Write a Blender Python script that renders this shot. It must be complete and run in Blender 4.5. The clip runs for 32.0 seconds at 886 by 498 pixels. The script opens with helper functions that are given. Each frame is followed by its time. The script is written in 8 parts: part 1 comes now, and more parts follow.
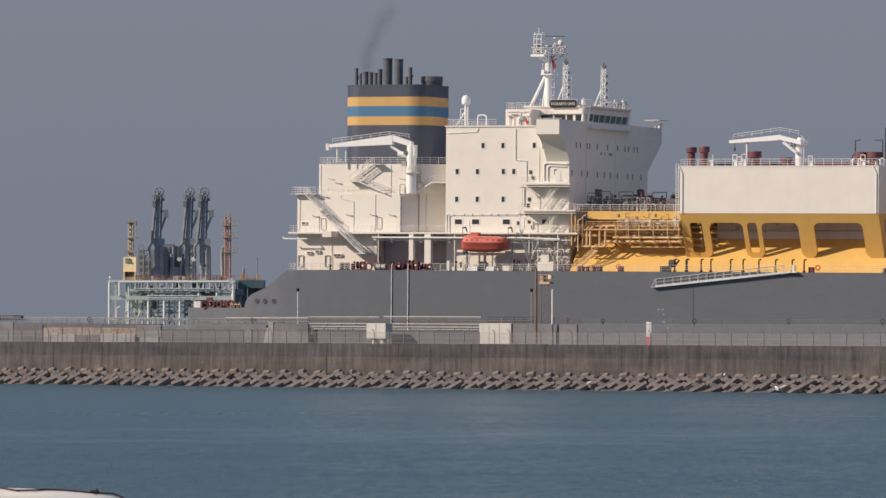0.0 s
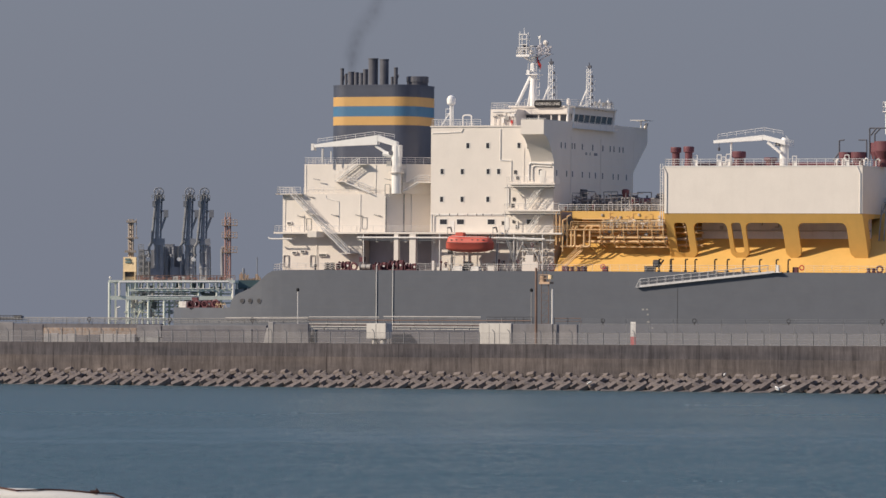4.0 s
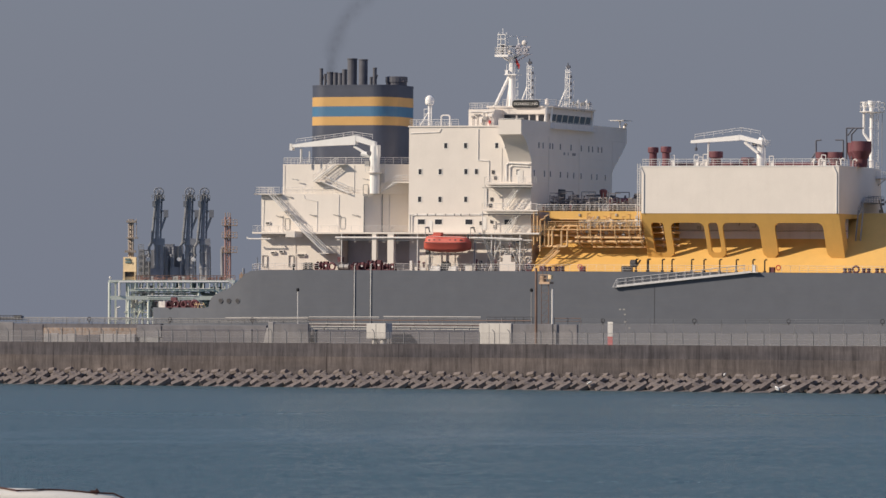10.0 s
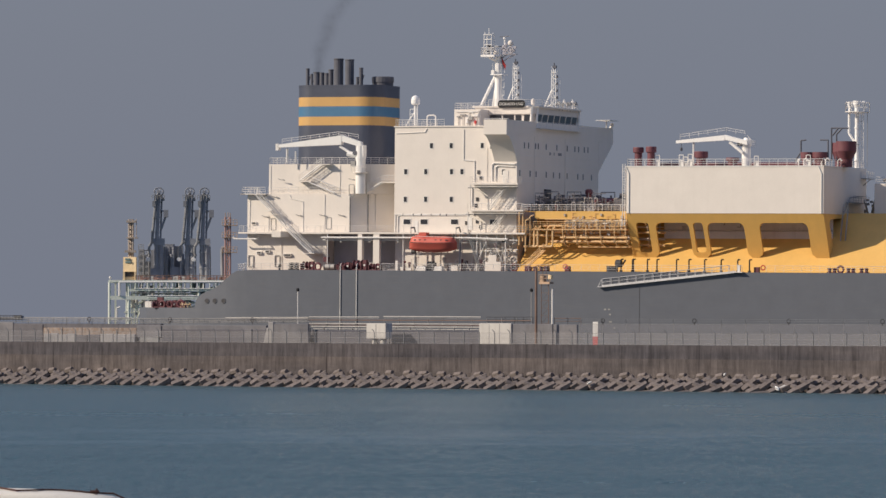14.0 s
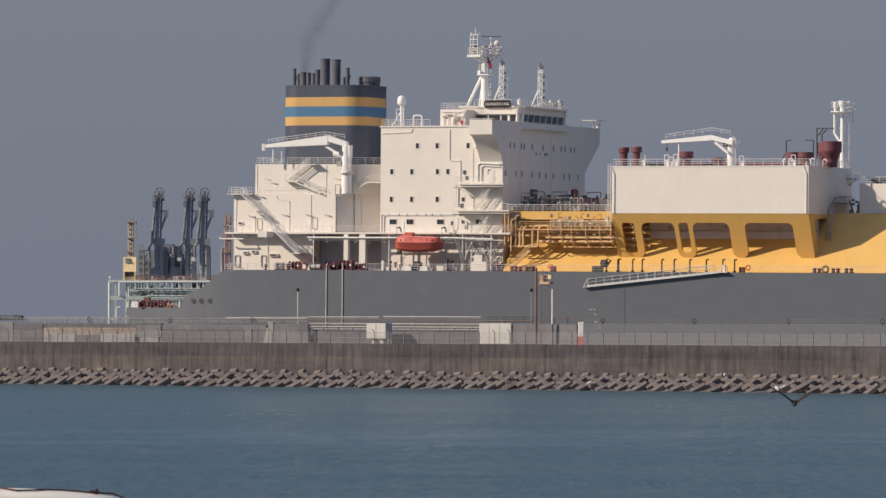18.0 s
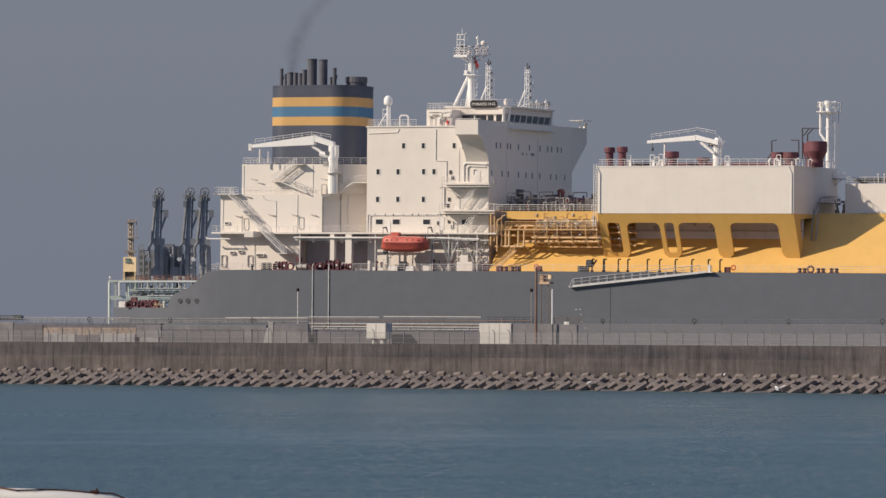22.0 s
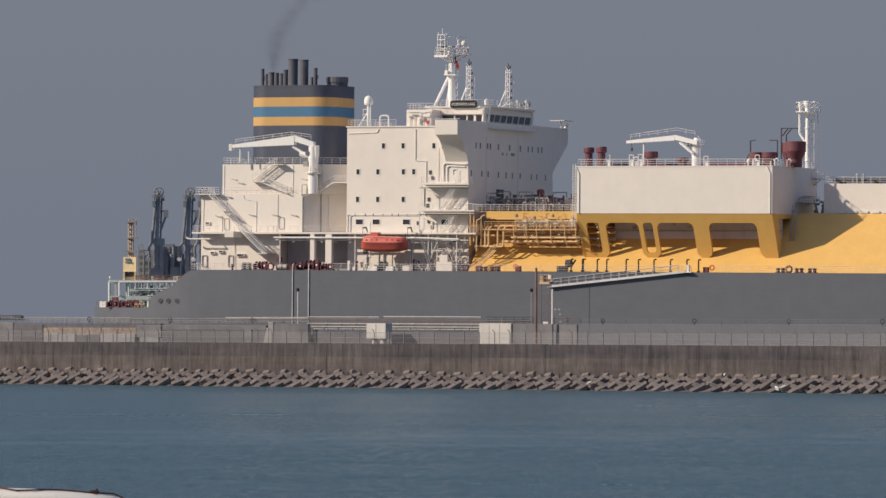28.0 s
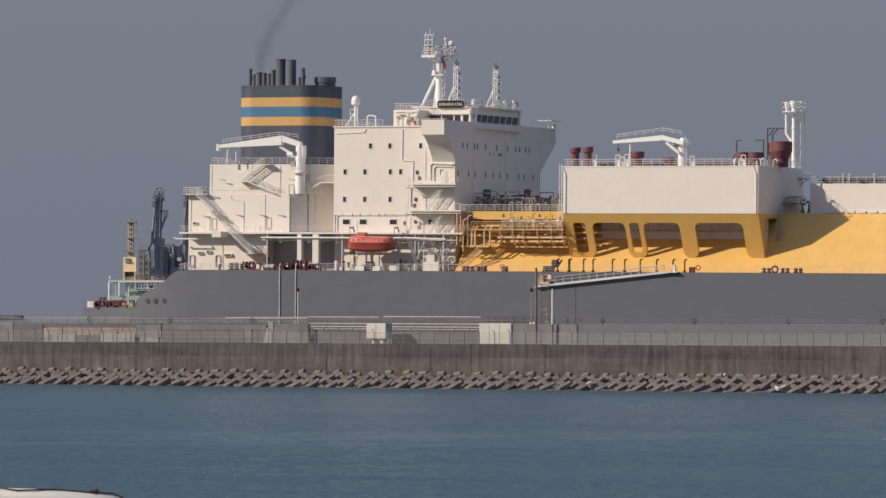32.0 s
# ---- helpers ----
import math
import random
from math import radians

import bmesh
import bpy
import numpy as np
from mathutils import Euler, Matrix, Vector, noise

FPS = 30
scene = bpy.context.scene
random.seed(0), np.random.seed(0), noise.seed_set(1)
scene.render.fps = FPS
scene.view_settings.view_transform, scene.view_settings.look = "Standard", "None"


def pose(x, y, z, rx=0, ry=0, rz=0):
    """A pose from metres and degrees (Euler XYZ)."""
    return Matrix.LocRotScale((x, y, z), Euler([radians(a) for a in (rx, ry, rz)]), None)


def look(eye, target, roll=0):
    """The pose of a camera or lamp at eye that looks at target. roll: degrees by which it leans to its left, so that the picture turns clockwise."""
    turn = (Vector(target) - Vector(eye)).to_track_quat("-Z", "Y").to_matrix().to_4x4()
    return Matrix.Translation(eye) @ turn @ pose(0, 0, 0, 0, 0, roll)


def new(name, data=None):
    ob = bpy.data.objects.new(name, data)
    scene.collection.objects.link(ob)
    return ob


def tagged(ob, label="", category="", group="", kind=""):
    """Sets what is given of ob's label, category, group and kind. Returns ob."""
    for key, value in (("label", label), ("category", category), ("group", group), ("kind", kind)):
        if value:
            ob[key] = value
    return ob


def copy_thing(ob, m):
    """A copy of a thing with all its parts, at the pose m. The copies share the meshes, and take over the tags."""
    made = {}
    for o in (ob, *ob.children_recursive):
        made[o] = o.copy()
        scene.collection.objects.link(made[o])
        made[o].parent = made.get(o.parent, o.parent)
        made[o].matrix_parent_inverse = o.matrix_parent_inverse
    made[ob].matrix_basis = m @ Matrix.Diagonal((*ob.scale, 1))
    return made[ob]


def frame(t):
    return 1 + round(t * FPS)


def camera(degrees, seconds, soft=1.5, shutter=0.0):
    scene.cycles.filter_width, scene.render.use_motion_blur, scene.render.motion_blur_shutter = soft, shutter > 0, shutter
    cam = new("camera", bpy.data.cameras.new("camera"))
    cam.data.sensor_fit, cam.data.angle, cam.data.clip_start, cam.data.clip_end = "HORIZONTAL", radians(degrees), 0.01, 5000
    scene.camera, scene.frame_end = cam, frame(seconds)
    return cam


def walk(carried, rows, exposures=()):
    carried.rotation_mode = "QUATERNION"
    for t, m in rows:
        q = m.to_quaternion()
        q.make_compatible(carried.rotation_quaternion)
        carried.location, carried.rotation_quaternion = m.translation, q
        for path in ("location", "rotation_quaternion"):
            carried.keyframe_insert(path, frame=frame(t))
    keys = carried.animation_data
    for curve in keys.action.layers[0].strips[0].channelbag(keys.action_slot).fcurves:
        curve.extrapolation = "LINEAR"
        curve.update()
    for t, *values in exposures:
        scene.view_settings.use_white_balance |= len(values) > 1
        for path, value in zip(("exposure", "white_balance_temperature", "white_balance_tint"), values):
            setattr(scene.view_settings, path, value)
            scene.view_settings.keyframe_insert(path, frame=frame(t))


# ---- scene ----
# A gas carrier drifts astern behind a breakwater; a still camera with a long lens on the far shore.
EYE = (0.0, 0.0, 9.1)
cam = camera(9.056, 32.0, soft=1.5)
view = pose(*EYE, 90.689, 0, 0) @ pose(0, 0, 0, 0, 0, 0.12)
walk(cam, [(0.0, view), (32.0, view)], [(0.0, 0.04), (10.0, 0.0), (18.0, -0.03), (25.0, -0.06), (32.0, -0.08)])

# ---- world, sun, exposure ----
world = bpy.data.worlds.new("world")
scene.world = world
world.use_nodes = True
wn, wl = world.node_tree.nodes, world.node_tree.links
sky = wn.new("ShaderNodeTexSky")
sky.sky_type, sky.sun_disc = "NISHITA", False
sky.sun_elevation, sky.sun_rotation = radians(29.5), radians(256)
sky.dust_density, sky.air_density, sky.ozone_density = 4.0, 1.2, 2.0
haze = wn.new("ShaderNodeMix")
haze.data_type = "RGBA"
haze.inputs[0].default_value = 0.88
tc = wn.new("ShaderNodeTexCoord")
sep = wn.new("ShaderNodeSeparateXYZ")
wl.new(tc.outputs["Generated"], sep.inputs[0])
air = wn.new("ShaderNodeValToRGB")
air.color_ramp.elements[0].position, air.color_ramp.elements[0].color = 0.05, (0.206, 0.227, 0.288, 1)
air.color_ramp.elements[1].position, air.color_ramp.elements[1].color = 0.62, (0.205, 0.272, 0.470, 1)
wl.new(sep.outputs[2], air.inputs[0])
gain = wn.new("ShaderNodeMix")
gain.data_type, gain.blend_type, gain.inputs[0].default_value = "RGBA", "MULTIPLY", 1.0
gain.inputs[7].default_value = (10, 10, 10, 1)
wl.new(air.outputs[0], gain.inputs[6])
wl.new(gain.outputs[2], haze.inputs[7])
wl.new(sky.outputs[0], haze.inputs[6])
wl.new(haze.outputs[2], wn["Background"].inputs[0])
wn["Background"].inputs[1].default_value = 0.10

sun = new("sun", bpy.data.lights.new("sun", "SUN"))
sun.data.energy, sun.data.angle, sun.data.color = 4.65, radians(0.6), (1.0, 0.860, 0.690)
sun.matrix_world = look((-15.9, -4.1, 9.3), (0, 0, 0))


# ---- materials ----
def nodes_of(name):
    m = bpy.data.materials.new(name)
    m.use_nodes = True
    return m, m.node_tree.nodes, m.node_tree.links, m.node_tree.nodes["Principled BSDF"]


def coords(n, l, scale):
    tc, mp = n.new("ShaderNodeTexCoord"), n.new("ShaderNodeMapping")
    mp.inputs["Scale"].default_value = scale
    l.new(tc.outputs["Object"], mp.inputs["Vector"])
    return mp.outputs["Vector"]


def noise_node(n, l, vec, scale, detail=4.0, rough=0.6):
    t = n.new("ShaderNodeTexNoise")
    t.inputs["Scale"].default_value, t.inputs["Detail"].default_value = scale, detail
    t.inputs["Roughness"].default_value = rough
    l.new(vec, t.inputs["Vector"])
    return t.outputs["Fac"]


def ramp(n, l, fac, stops):
    r = n.new("ShaderNodeValToRGB")
    while len(r.color_ramp.elements) < len(stops):
        r.color_ramp.elements.new(0.5)
    for e, (p, c) in zip(r.color_ramp.elements, stops):
        e.position, e.color = p, (*c, 1)
    l.new(fac, r.inputs[0])
    return r.outputs[0]


def blend(n, l, a, b, fac, mode="MIX"):
    m = n.new("ShaderNodeMix")
    m.data_type, m.blend_type = "RGBA", mode
    if isinstance(fac, float):
        m.inputs[0].default_value = fac
    else:
        l.new(fac, m.inputs[0])
    for i, v in ((6, a), (7, b)):
        if isinstance(v, tuple):
            m.inputs[i].default_value = (*v, 1)
        else:
            l.new(v, m.inputs[i])
    return m.outputs[2]


def bumped(n, l, bs, height, strength, dist):
    b = n.new("ShaderNodeBump")
    b.inputs["Strength"].default_value, b.inputs["Distance"].default_value = strength, dist
    l.new(height, b.inputs["Height"])
    l.new(b.outputs[0], bs.inputs["Normal"])


def paint(name, col, rough=0.5, var=0.10, metal=0.0, stain=None, amount=0.25, streak=(0.55, 0.55, 0.06), spec=0.4):
    """Painted or bare metal: broad fading, runs of dirt down the wall, fine grain."""
    m, n, l, bs = nodes_of(name)
    vec = coords(n, l, (1, 1, 1))
    lo, hi = tuple(c * (1 - var) for c in col), tuple(min(1, c * (1 + var)) for c in col)
    base = ramp(n, l, noise_node(n, l, vec, 0.35), [(0.3, lo), (0.7, hi)])
    if stain:
        runs = noise_node(n, l, coords(n, l, streak), 2.2, 6.0, 0.7)
        mask = ramp(n, l, runs, [(0.50, (0, 0, 0)), (0.78, (amount,) * 3)])
        base = blend(n, l, base, stain, mask)
    fine = noise_node(n, l, vec, 9.0, 3.0)
    base = blend(n, l, base, ramp(n, l, fine, [(0.2, (0.9,) * 3), (0.8, (1.0,) * 3)]), 0.6, "MULTIPLY")
    l.new(base, bs.inputs["Base Color"])
    bs.inputs["Roughness"].default_value, bs.inputs["Metallic"].default_value = rough, metal
    bs.inputs["Specular IOR Level"].default_value = spec
    bumped(n, l, bs, noise_node(n, l, vec, 1.3, 3.0), 0.15, 0.02)
    return m


def concrete(name, col, dark, var=0.2, scale=0.4, streak=(0.9, 0.9, 0.12), amount=0.7):
    m, n, l, bs = nodes_of(name)
    vec = coords(n, l, (1, 1, 1))
    info = n.new("ShaderNodeObjectInfo")
    lo, hi = tuple(c * (1 - var) for c in col), tuple(min(1, c * (1 + var)) for c in col)
    base = ramp(n, l, noise_node(n, l, vec, scale, 6.0), [(0.3, lo), (0.7, hi)])
    runs = noise_node(n, l, coords(n, l, streak), 1.1, 8.0, 0.72)
    mask = ramp(n, l, runs, [(0.42, (0, 0, 0)), (0.66, (amount,) * 3)])
    base = blend(n, l, base, dark, mask)
    drips = noise_node(n, l, coords(n, l, (streak[0] * 3.5, streak[1] * 3.5, streak[2])), 1.3, 5.0, 0.7)
    base = blend(n, l, base, dark, ramp(n, l, drips, [(0.50, (0, 0, 0)), (0.72, (amount * 0.85,) * 3)]))
    bloom = noise_node(n, l, vec, scale * 3.1, 5.0, 0.7)
    base = blend(n, l, base, tuple(min(1, c * 1.5) for c in col), ramp(n, l, bloom, [(0.60, (0, 0, 0)), (0.80, (0.5,) * 3)]))
    broad = noise_node(n, l, coords(n, l, (0.05, 0.05, 0.35)), 1.0, 4.0, 0.6)
    base = blend(n, l, base, ramp(n, l, broad, [(0.34, (0.62, 0.64, 0.68)), (0.66, (1.0, 0.98, 0.95))]), 1.0, "MULTIPLY")
    tone = ramp(n, l, info.outputs["Random"], [(0.0, (0.92,) * 3), (1.0, (1.0,) * 3)])
    base = blend(n, l, base, tone, 1.0, "MULTIPLY")
    l.new(base, bs.inputs["Base Color"])
    bs.inputs["Roughness"].default_value = 0.92
    bs.inputs["Specular IOR Level"].default_value = 0.2
    bumped(n, l, bs, noise_node(n, l, vec, 3.0, 6.0), 0.5, 0.06)
    return m


WHITE = paint("white_paint", (0.778, 0.722, 0.661), 0.45, 0.03, stain=(0.60, 0.53, 0.46), amount=0.12)
WHITE_TRIM = paint("white_trim", (0.78, 0.76, 0.73), 0.5, 0.05, stain=(0.45, 0.36, 0.28), amount=0.4)
BRIGHT = paint("bright_white", (0.85, 0.84, 0.82), 0.4, 0.03, stain=(0.62, 0.58, 0.52), amount=0.15)
HULL = paint("hull_grey", (0.114, 0.125, 0.151), 0.5, 0.06, stain=(0.15, 0.15, 0.155), amount=0.35, streak=(0.10, 0.10, 0.9))
DECK = paint("deck_red_brown", (0.16, 0.09, 0.075), 0.8, 0.2)
YELLOW = paint("yellow_paint", (0.75, 0.455, 0.135), 0.5, 0.05, stain=(0.60, 0.36, 0.12), amount=0.25)
PIPE_YELLOW = paint("pipe_yellow", (0.74, 0.50, 0.26), 0.5, 0.12, stain=(0.4, 0.22, 0.08), amount=0.4)
OXIDE = paint("dark_oxide", (0.115, 0.042, 0.052), 0.7, 0.25)
BLUEGREY = paint("blue_grey_paint", (0.45, 0.44, 0.48), 0.6, 0.1, stain=(0.2, 0.17, 0.15), amount=0.4)
PALE_GREY = paint("pale_grey_paint", (0.72, 0.70, 0.74), 0.6, 0.06, stain=(0.4, 0.36, 0.33), amount=0.3)
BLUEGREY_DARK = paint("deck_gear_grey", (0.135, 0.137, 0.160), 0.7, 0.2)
FUNNEL = paint("funnel_dark", (0.060, 0.071, 0.104), 0.5, 0.10)
STRIPE_Y = paint("stripe_yellow", (0.55, 0.335, 0.125), 0.5, 0.05)
STRIPE_B = paint("stripe_blue", (0.060, 0.165, 0.29), 0.5, 0.06)
SOOT = paint("sooty_steel", (0.102, 0.106, 0.128), 0.7, 0.25)
ORANGE = paint("lifeboat_orange", (0.58, 0.115, 0.085), 0.5, 0.06, stain=(0.5, 0.2, 0.12), amount=0.3)
RED = paint("red_oxide", (0.150, 0.052, 0.064), 0.6, 0.2)
BRIGHT_RED = paint("bright_red", (0.55, 0.05, 0.05), 0.5, 0.1)
DARK = paint("dark_steel", (0.062, 0.060, 0.064), 0.6, 0.25)
BLACK = paint("black_rubber", (0.018, 0.018, 0.020), 0.8, 0.2)
GALV = paint("galvanised", (0.34, 0.33, 0.32), 0.55, 0.15, metal=0.2)
RUST = paint("rusty_steel", (0.20, 0.13, 0.10), 0.8, 0.35, stain=(0.28, 0.11, 0.05), amount=0.6)
# red steel paled: distance haze is put into the base colour
RUSTRED = paint("faded_red_steel", (0.38, 0.23, 0.21), 0.7, 0.25)
JGREEN = paint("pale_green_steel", (0.70, 0.745, 0.67), 0.6, 0.08, stain=(0.35, 0.28, 0.2), amount=0.5)
# loading arm paint lifted the same way, haze mixed into the colour
JDARK = paint("arm_blue_grey", (0.26, 0.27, 0.30), 0.6, 0.2)
JSTEEL = paint("plant_grey", (0.215, 0.22, 0.23), 0.7, 0.3)
TEAL = paint("teal_paint", (0.10, 0.165, 0.18), 0.6, 0.15)
CREAM = paint("cream_paint", (0.80, 0.62, 0.38), 0.6, 0.1, stain=(0.3, 0.2, 0.12), amount=0.5)
OCHRE = paint("ochre_steel", (0.46, 0.32, 0.22), 0.7, 0.25)
BOATWHITE = paint("gelcoat_white", (0.84, 0.79, 0.68), 0.3, 0.04, stain=(0.5, 0.45, 0.4), amount=0.3)
ROPE = paint("brown_rope", (0.075, 0.035, 0.03), 0.9, 0.3)
BIRD = paint("kite_feather", (0.028, 0.018, 0.013), 0.85, 0.4)
GULLWHITE = paint("gull_white", (0.8, 0.8, 0.78), 0.8, 0.05)
WALL = concrete("breakwater_concrete", (0.130, 0.120, 0.130), (0.045, 0.041, 0.045), streak=(1.3, 1.3, 0.16), amount=0.8)
WALL_LOW = concrete("breakwater_footing", (0.158, 0.139, 0.138), (0.056, 0.048, 0.048), streak=(1.3, 1.3, 0.2), amount=0.7)
BLOCK = concrete("armour_concrete", (0.29, 0.25, 0.238), (0.09, 0.08, 0.076), scale=0.8, streak=(0.5, 0.5, 0.5), amount=0.5)
MIDC = concrete("mid_concrete", (0.222, 0.221, 0.240), (0.145, 0.14, 0.148), var=0.12, amount=0.4)
CABINET = paint("pale_cabinet_paint", (0.51, 0.495, 0.475), 0.7, 0.08, stain=(0.3, 0.26, 0.22), amount=0.5)
PALE = concrete("pale_concrete", (0.37, 0.365, 0.375), (0.22, 0.21, 0.2), var=0.1, amount=0.35)
GREYC = concrete("grey_concrete", (0.160, 0.158, 0.180), (0.100, 0.098, 0.108), var=0.1, amount=0.4)

GANGWAY = paint("worn_aluminium", (0.64, 0.63, 0.63), 0.5, 0.15, stain=(0.25, 0.22, 0.2), amount=0.5)
WEATHERED = concrete("faded_ochre_panel", (0.27, 0.195, 0.150), (0.36, 0.34, 0.335), var=0.3, scale=1.6, streak=(2.6, 2.6, 0.9), amount=0.95)
BEIGE = paint("weathered_beige", (0.50, 0.42, 0.35), 0.7, 0.2, stain=(0.25, 0.17, 0.12), amount=0.5)
GLASS, n, l, bs = nodes_of("dark_window_glass")
bs.inputs["Base Color"].default_value = (0.040, 0.042, 0.050, 1)
bs.inputs["Roughness"].default_value = 0.12
bs.inputs["Specular IOR Level"].default_value = 0.5


BRIDGE_GLASS, n, l, bs = nodes_of("bridge_window_glass")
# base lifted so the colour stands in for reflected sky
bs.inputs["Base Color"].default_value = (0.075, 0.085, 0.105, 1)
bs.inputs["Roughness"].default_value = 0.06
bs.inputs["Specular IOR Level"].default_value = 0.6


def veil(name, col, opacity, scale=(1, 1, 1)):
    """Wire mesh too fine to tell apart: part of the light passes."""
    m, n, l, bs = nodes_of(name)
    vec = coords(n, l, scale)
    mix, tr = n.new("ShaderNodeMixShader"), n.new("ShaderNodeBsdfTransparent")
    bs.inputs["Base Color"].default_value = (*col, 1)
    bs.inputs["Roughness"].default_value = 0.7
    fac = ramp(n, l, noise_node(n, l, vec, 0.5), [(0.3, (opacity * 0.85,) * 3), (0.7, (opacity * 1.1,) * 3)])
    l.new(fac, mix.inputs[0])
    l.new(tr.outputs[0], mix.inputs[1])
    l.new(bs.outputs[0], mix.inputs[2])
    l.new(mix.outputs[0], n["Material Output"].inputs[0])
    return m


THIN_MESH = veil("thin_wire_mesh", (0.30, 0.292, 0.30), 0.20)
MESH = veil("wire_mesh", (0.20, 0.198, 0.222), 0.30)


def smoke_material():
    m, n, l, bs = nodes_of("thin_smoke")
    tc = n.new("ShaderNodeTexCoord")
    grad = n.new("ShaderNodeTexGradient")
    grad.gradient_type = "QUADRATIC_SPHERE"
    l.new(tc.outputs["Object"], grad.inputs[0])
    fac = ramp(n, l, grad.outputs["Fac"], [(0.0, (0, 0, 0)), (0.7, (0.24,) * 3)])
    wisps = ramp(n, l, noise_node(n, l, tc.outputs["Object"], 3.5, 5.0), [(0.30, (0.55,) * 3), (0.7, (1, 1, 1))])
    fac = blend(n, l, fac, wisps, 1.0, "MULTIPLY")
    mix, tr = n.new("ShaderNodeMixShader"), n.new("ShaderNodeBsdfTransparent")
    bs.inputs["Base Color"].default_value = (0.03, 0.03, 0.032, 1)
    bs.inputs["Roughness"].default_value = 1.0
    bs.inputs["Specular IOR Level"].default_value = 0.0
    l.new(fac, mix.inputs[0])
    l.new(tr.outputs[0], mix.inputs[1])
    l.new(bs.outputs[0], mix.inputs[2])
    l.new(mix.outputs[0], n["Material Output"].inputs[0])
    return m


SMOKE = smoke_material()


def water_material():
    m, n, l, bs = nodes_of("harbour_water")
    chop = noise_node(n, l, coords(n, l, (6.0, 4.0, 1)), 1.0, 4.0, 0.7)
    patches = noise_node(n, l, coords(n, l, (0.010, 0.030, 1)), 1.0, 5.0, 0.6)
    col = ramp(n, l, patches, [(0.3, (0.030, 0.085, 0.104)), (0.7, (0.039, 0.097, 0.117))])
    l.new(col, bs.inputs["Base Color"])
    l.new(ramp(n, l, patches, [(0.3, (0.23,) * 3), (0.7, (0.28,) * 3)]), bs.inputs["Roughness"])
    bs.inputs["IOR"].default_value = 1.333
    dashes = noise_node(n, l, coords(n, l, (2.1, 0.72, 1)), 1.0, 4.0, 0.68)
    both = n.new("ShaderNodeMath")
    both.operation = "MULTIPLY_ADD"
    l.new(dashes, both.inputs[0])
    both.inputs[1].default_value = 3.2
    l.new(chop, both.inputs[2])
    b = n.new("ShaderNodeBump")
    b.inputs["Distance"].default_value = 0.12
    l.new(both.outputs[0], b.inputs["Height"])
    l.new(b.outputs[0], bs.inputs["Normal"])
    # a smoother tongue of water lies across the middle of the basin
    sep = n.new("ShaderNodeSeparateXYZ")
    tc = n.new("ShaderNodeTexCoord")
    l.new(tc.outputs["Object"], sep.inputs[0])
    place = n.new("ShaderNodeMapRange")
    place.inputs["From Min"].default_value, place.inputs["From Max"].default_value = 392.0, 460.0
    l.new(sep.outputs[1], place.inputs["Value"])
    across = ramp(n, l, place.outputs[0], [(0.0, (0, 0, 0)), (0.16, (1, 1, 1)), (0.82, (1, 1, 1)), (1.0, (0, 0, 0))])
    torn = ramp(n, l, noise_node(n, l, coords(n, l, (0.055, 0.05, 1)), 1.0, 5.0, 0.75), [(0.42, (0.0,) * 3), (0.60, (1, 1, 1))])
    calm = blend(n, l, across, torn, 1.0, "MULTIPLY")
    l.new(ramp(n, l, calm, [(0.0, (1.0,) * 3), (1.0, (0.32,) * 3)]), b.inputs["Strength"])
    return m


WATER = water_material()


# ---- mesh helpers ----
def part(name, bm, material, parent=None, label="", smooth=False):
    """Links a bmesh as one mesh object under a thing or a part."""
    me = bpy.data.meshes.new(name)
    bmesh.ops.recalc_face_normals(bm, faces=bm.faces)
    bm.to_mesh(me)
    bm.free()
    for m in material if isinstance(material, (list, tuple)) else [material]:
        me.materials.append(m)
    if smooth:
        for p in me.polygons:
            p.use_smooth = True
    ob = new(name, me)
    ob.parent = parent
    return tagged(ob, label)


def again(ob, place, turn=None):
    """Another object on the same mesh, under the same parent."""
    o = new(ob.name.split(".")[0], ob.data)
    o.parent, o.location = ob.parent, place
    if turn is not None:
        o.rotation_euler = turn
    if "label" in ob:
        o["label"] = ob["label"]
    return o


def box(bm, x0, x1, y0, y1, z0, z1, mat=0):
    v = [bm.verts.new((x, y, z)) for z in (z0, z1) for x, y in ((x0, y0), (x1, y0), (x1, y1), (x0, y1))]
    for f in ((3, 2, 1, 0), (4, 5, 6, 7), (0, 1, 5, 4), (1, 2, 6, 5), (2, 3, 7, 6), (3, 0, 4, 7)):
        bm.faces.new([v[i] for i in f]).material_index = mat
    return v


def prism(bm, outline, z0, z1, mat=0):
    """An upright prism on a plan outline of (x, y)."""
    lo = [bm.verts.new((x, y, z0)) for x, y in outline]
    hi = [bm.verts.new((x, y, z1)) for x, y in outline]
    bm.faces.new(lo[::-1]).material_index = mat
    bm.faces.new(hi).material_index = mat
    for i in range(len(lo)):
        j = (i + 1) % len(lo)
        bm.faces.new((lo[i], lo[j], hi[j], hi[i])).material_index = mat


def tube(bm, p, q, r, r2=None, n=8, mat=0, caps=True):
    p, q = Vector(p), Vector(q)
    r2 = r if r2 is None else r2
    m = (q - p).to_track_quat("Z", "Y").to_matrix()
    ring = [[bm.verts.new(c + m @ Vector((rr * math.cos(k * math.tau / n), rr * math.sin(k * math.tau / n), 0))) for k in range(n)] for c, rr in ((p, r), (q, r2))]
    for k in range(n):
        j = (k + 1) % n
        bm.faces.new((ring[0][k], ring[0][j], ring[1][j], ring[1][k])).material_index = mat
    if caps:
        bm.faces.new(ring[0][::-1]).material_index = mat
        bm.faces.new(ring[1]).material_index = mat


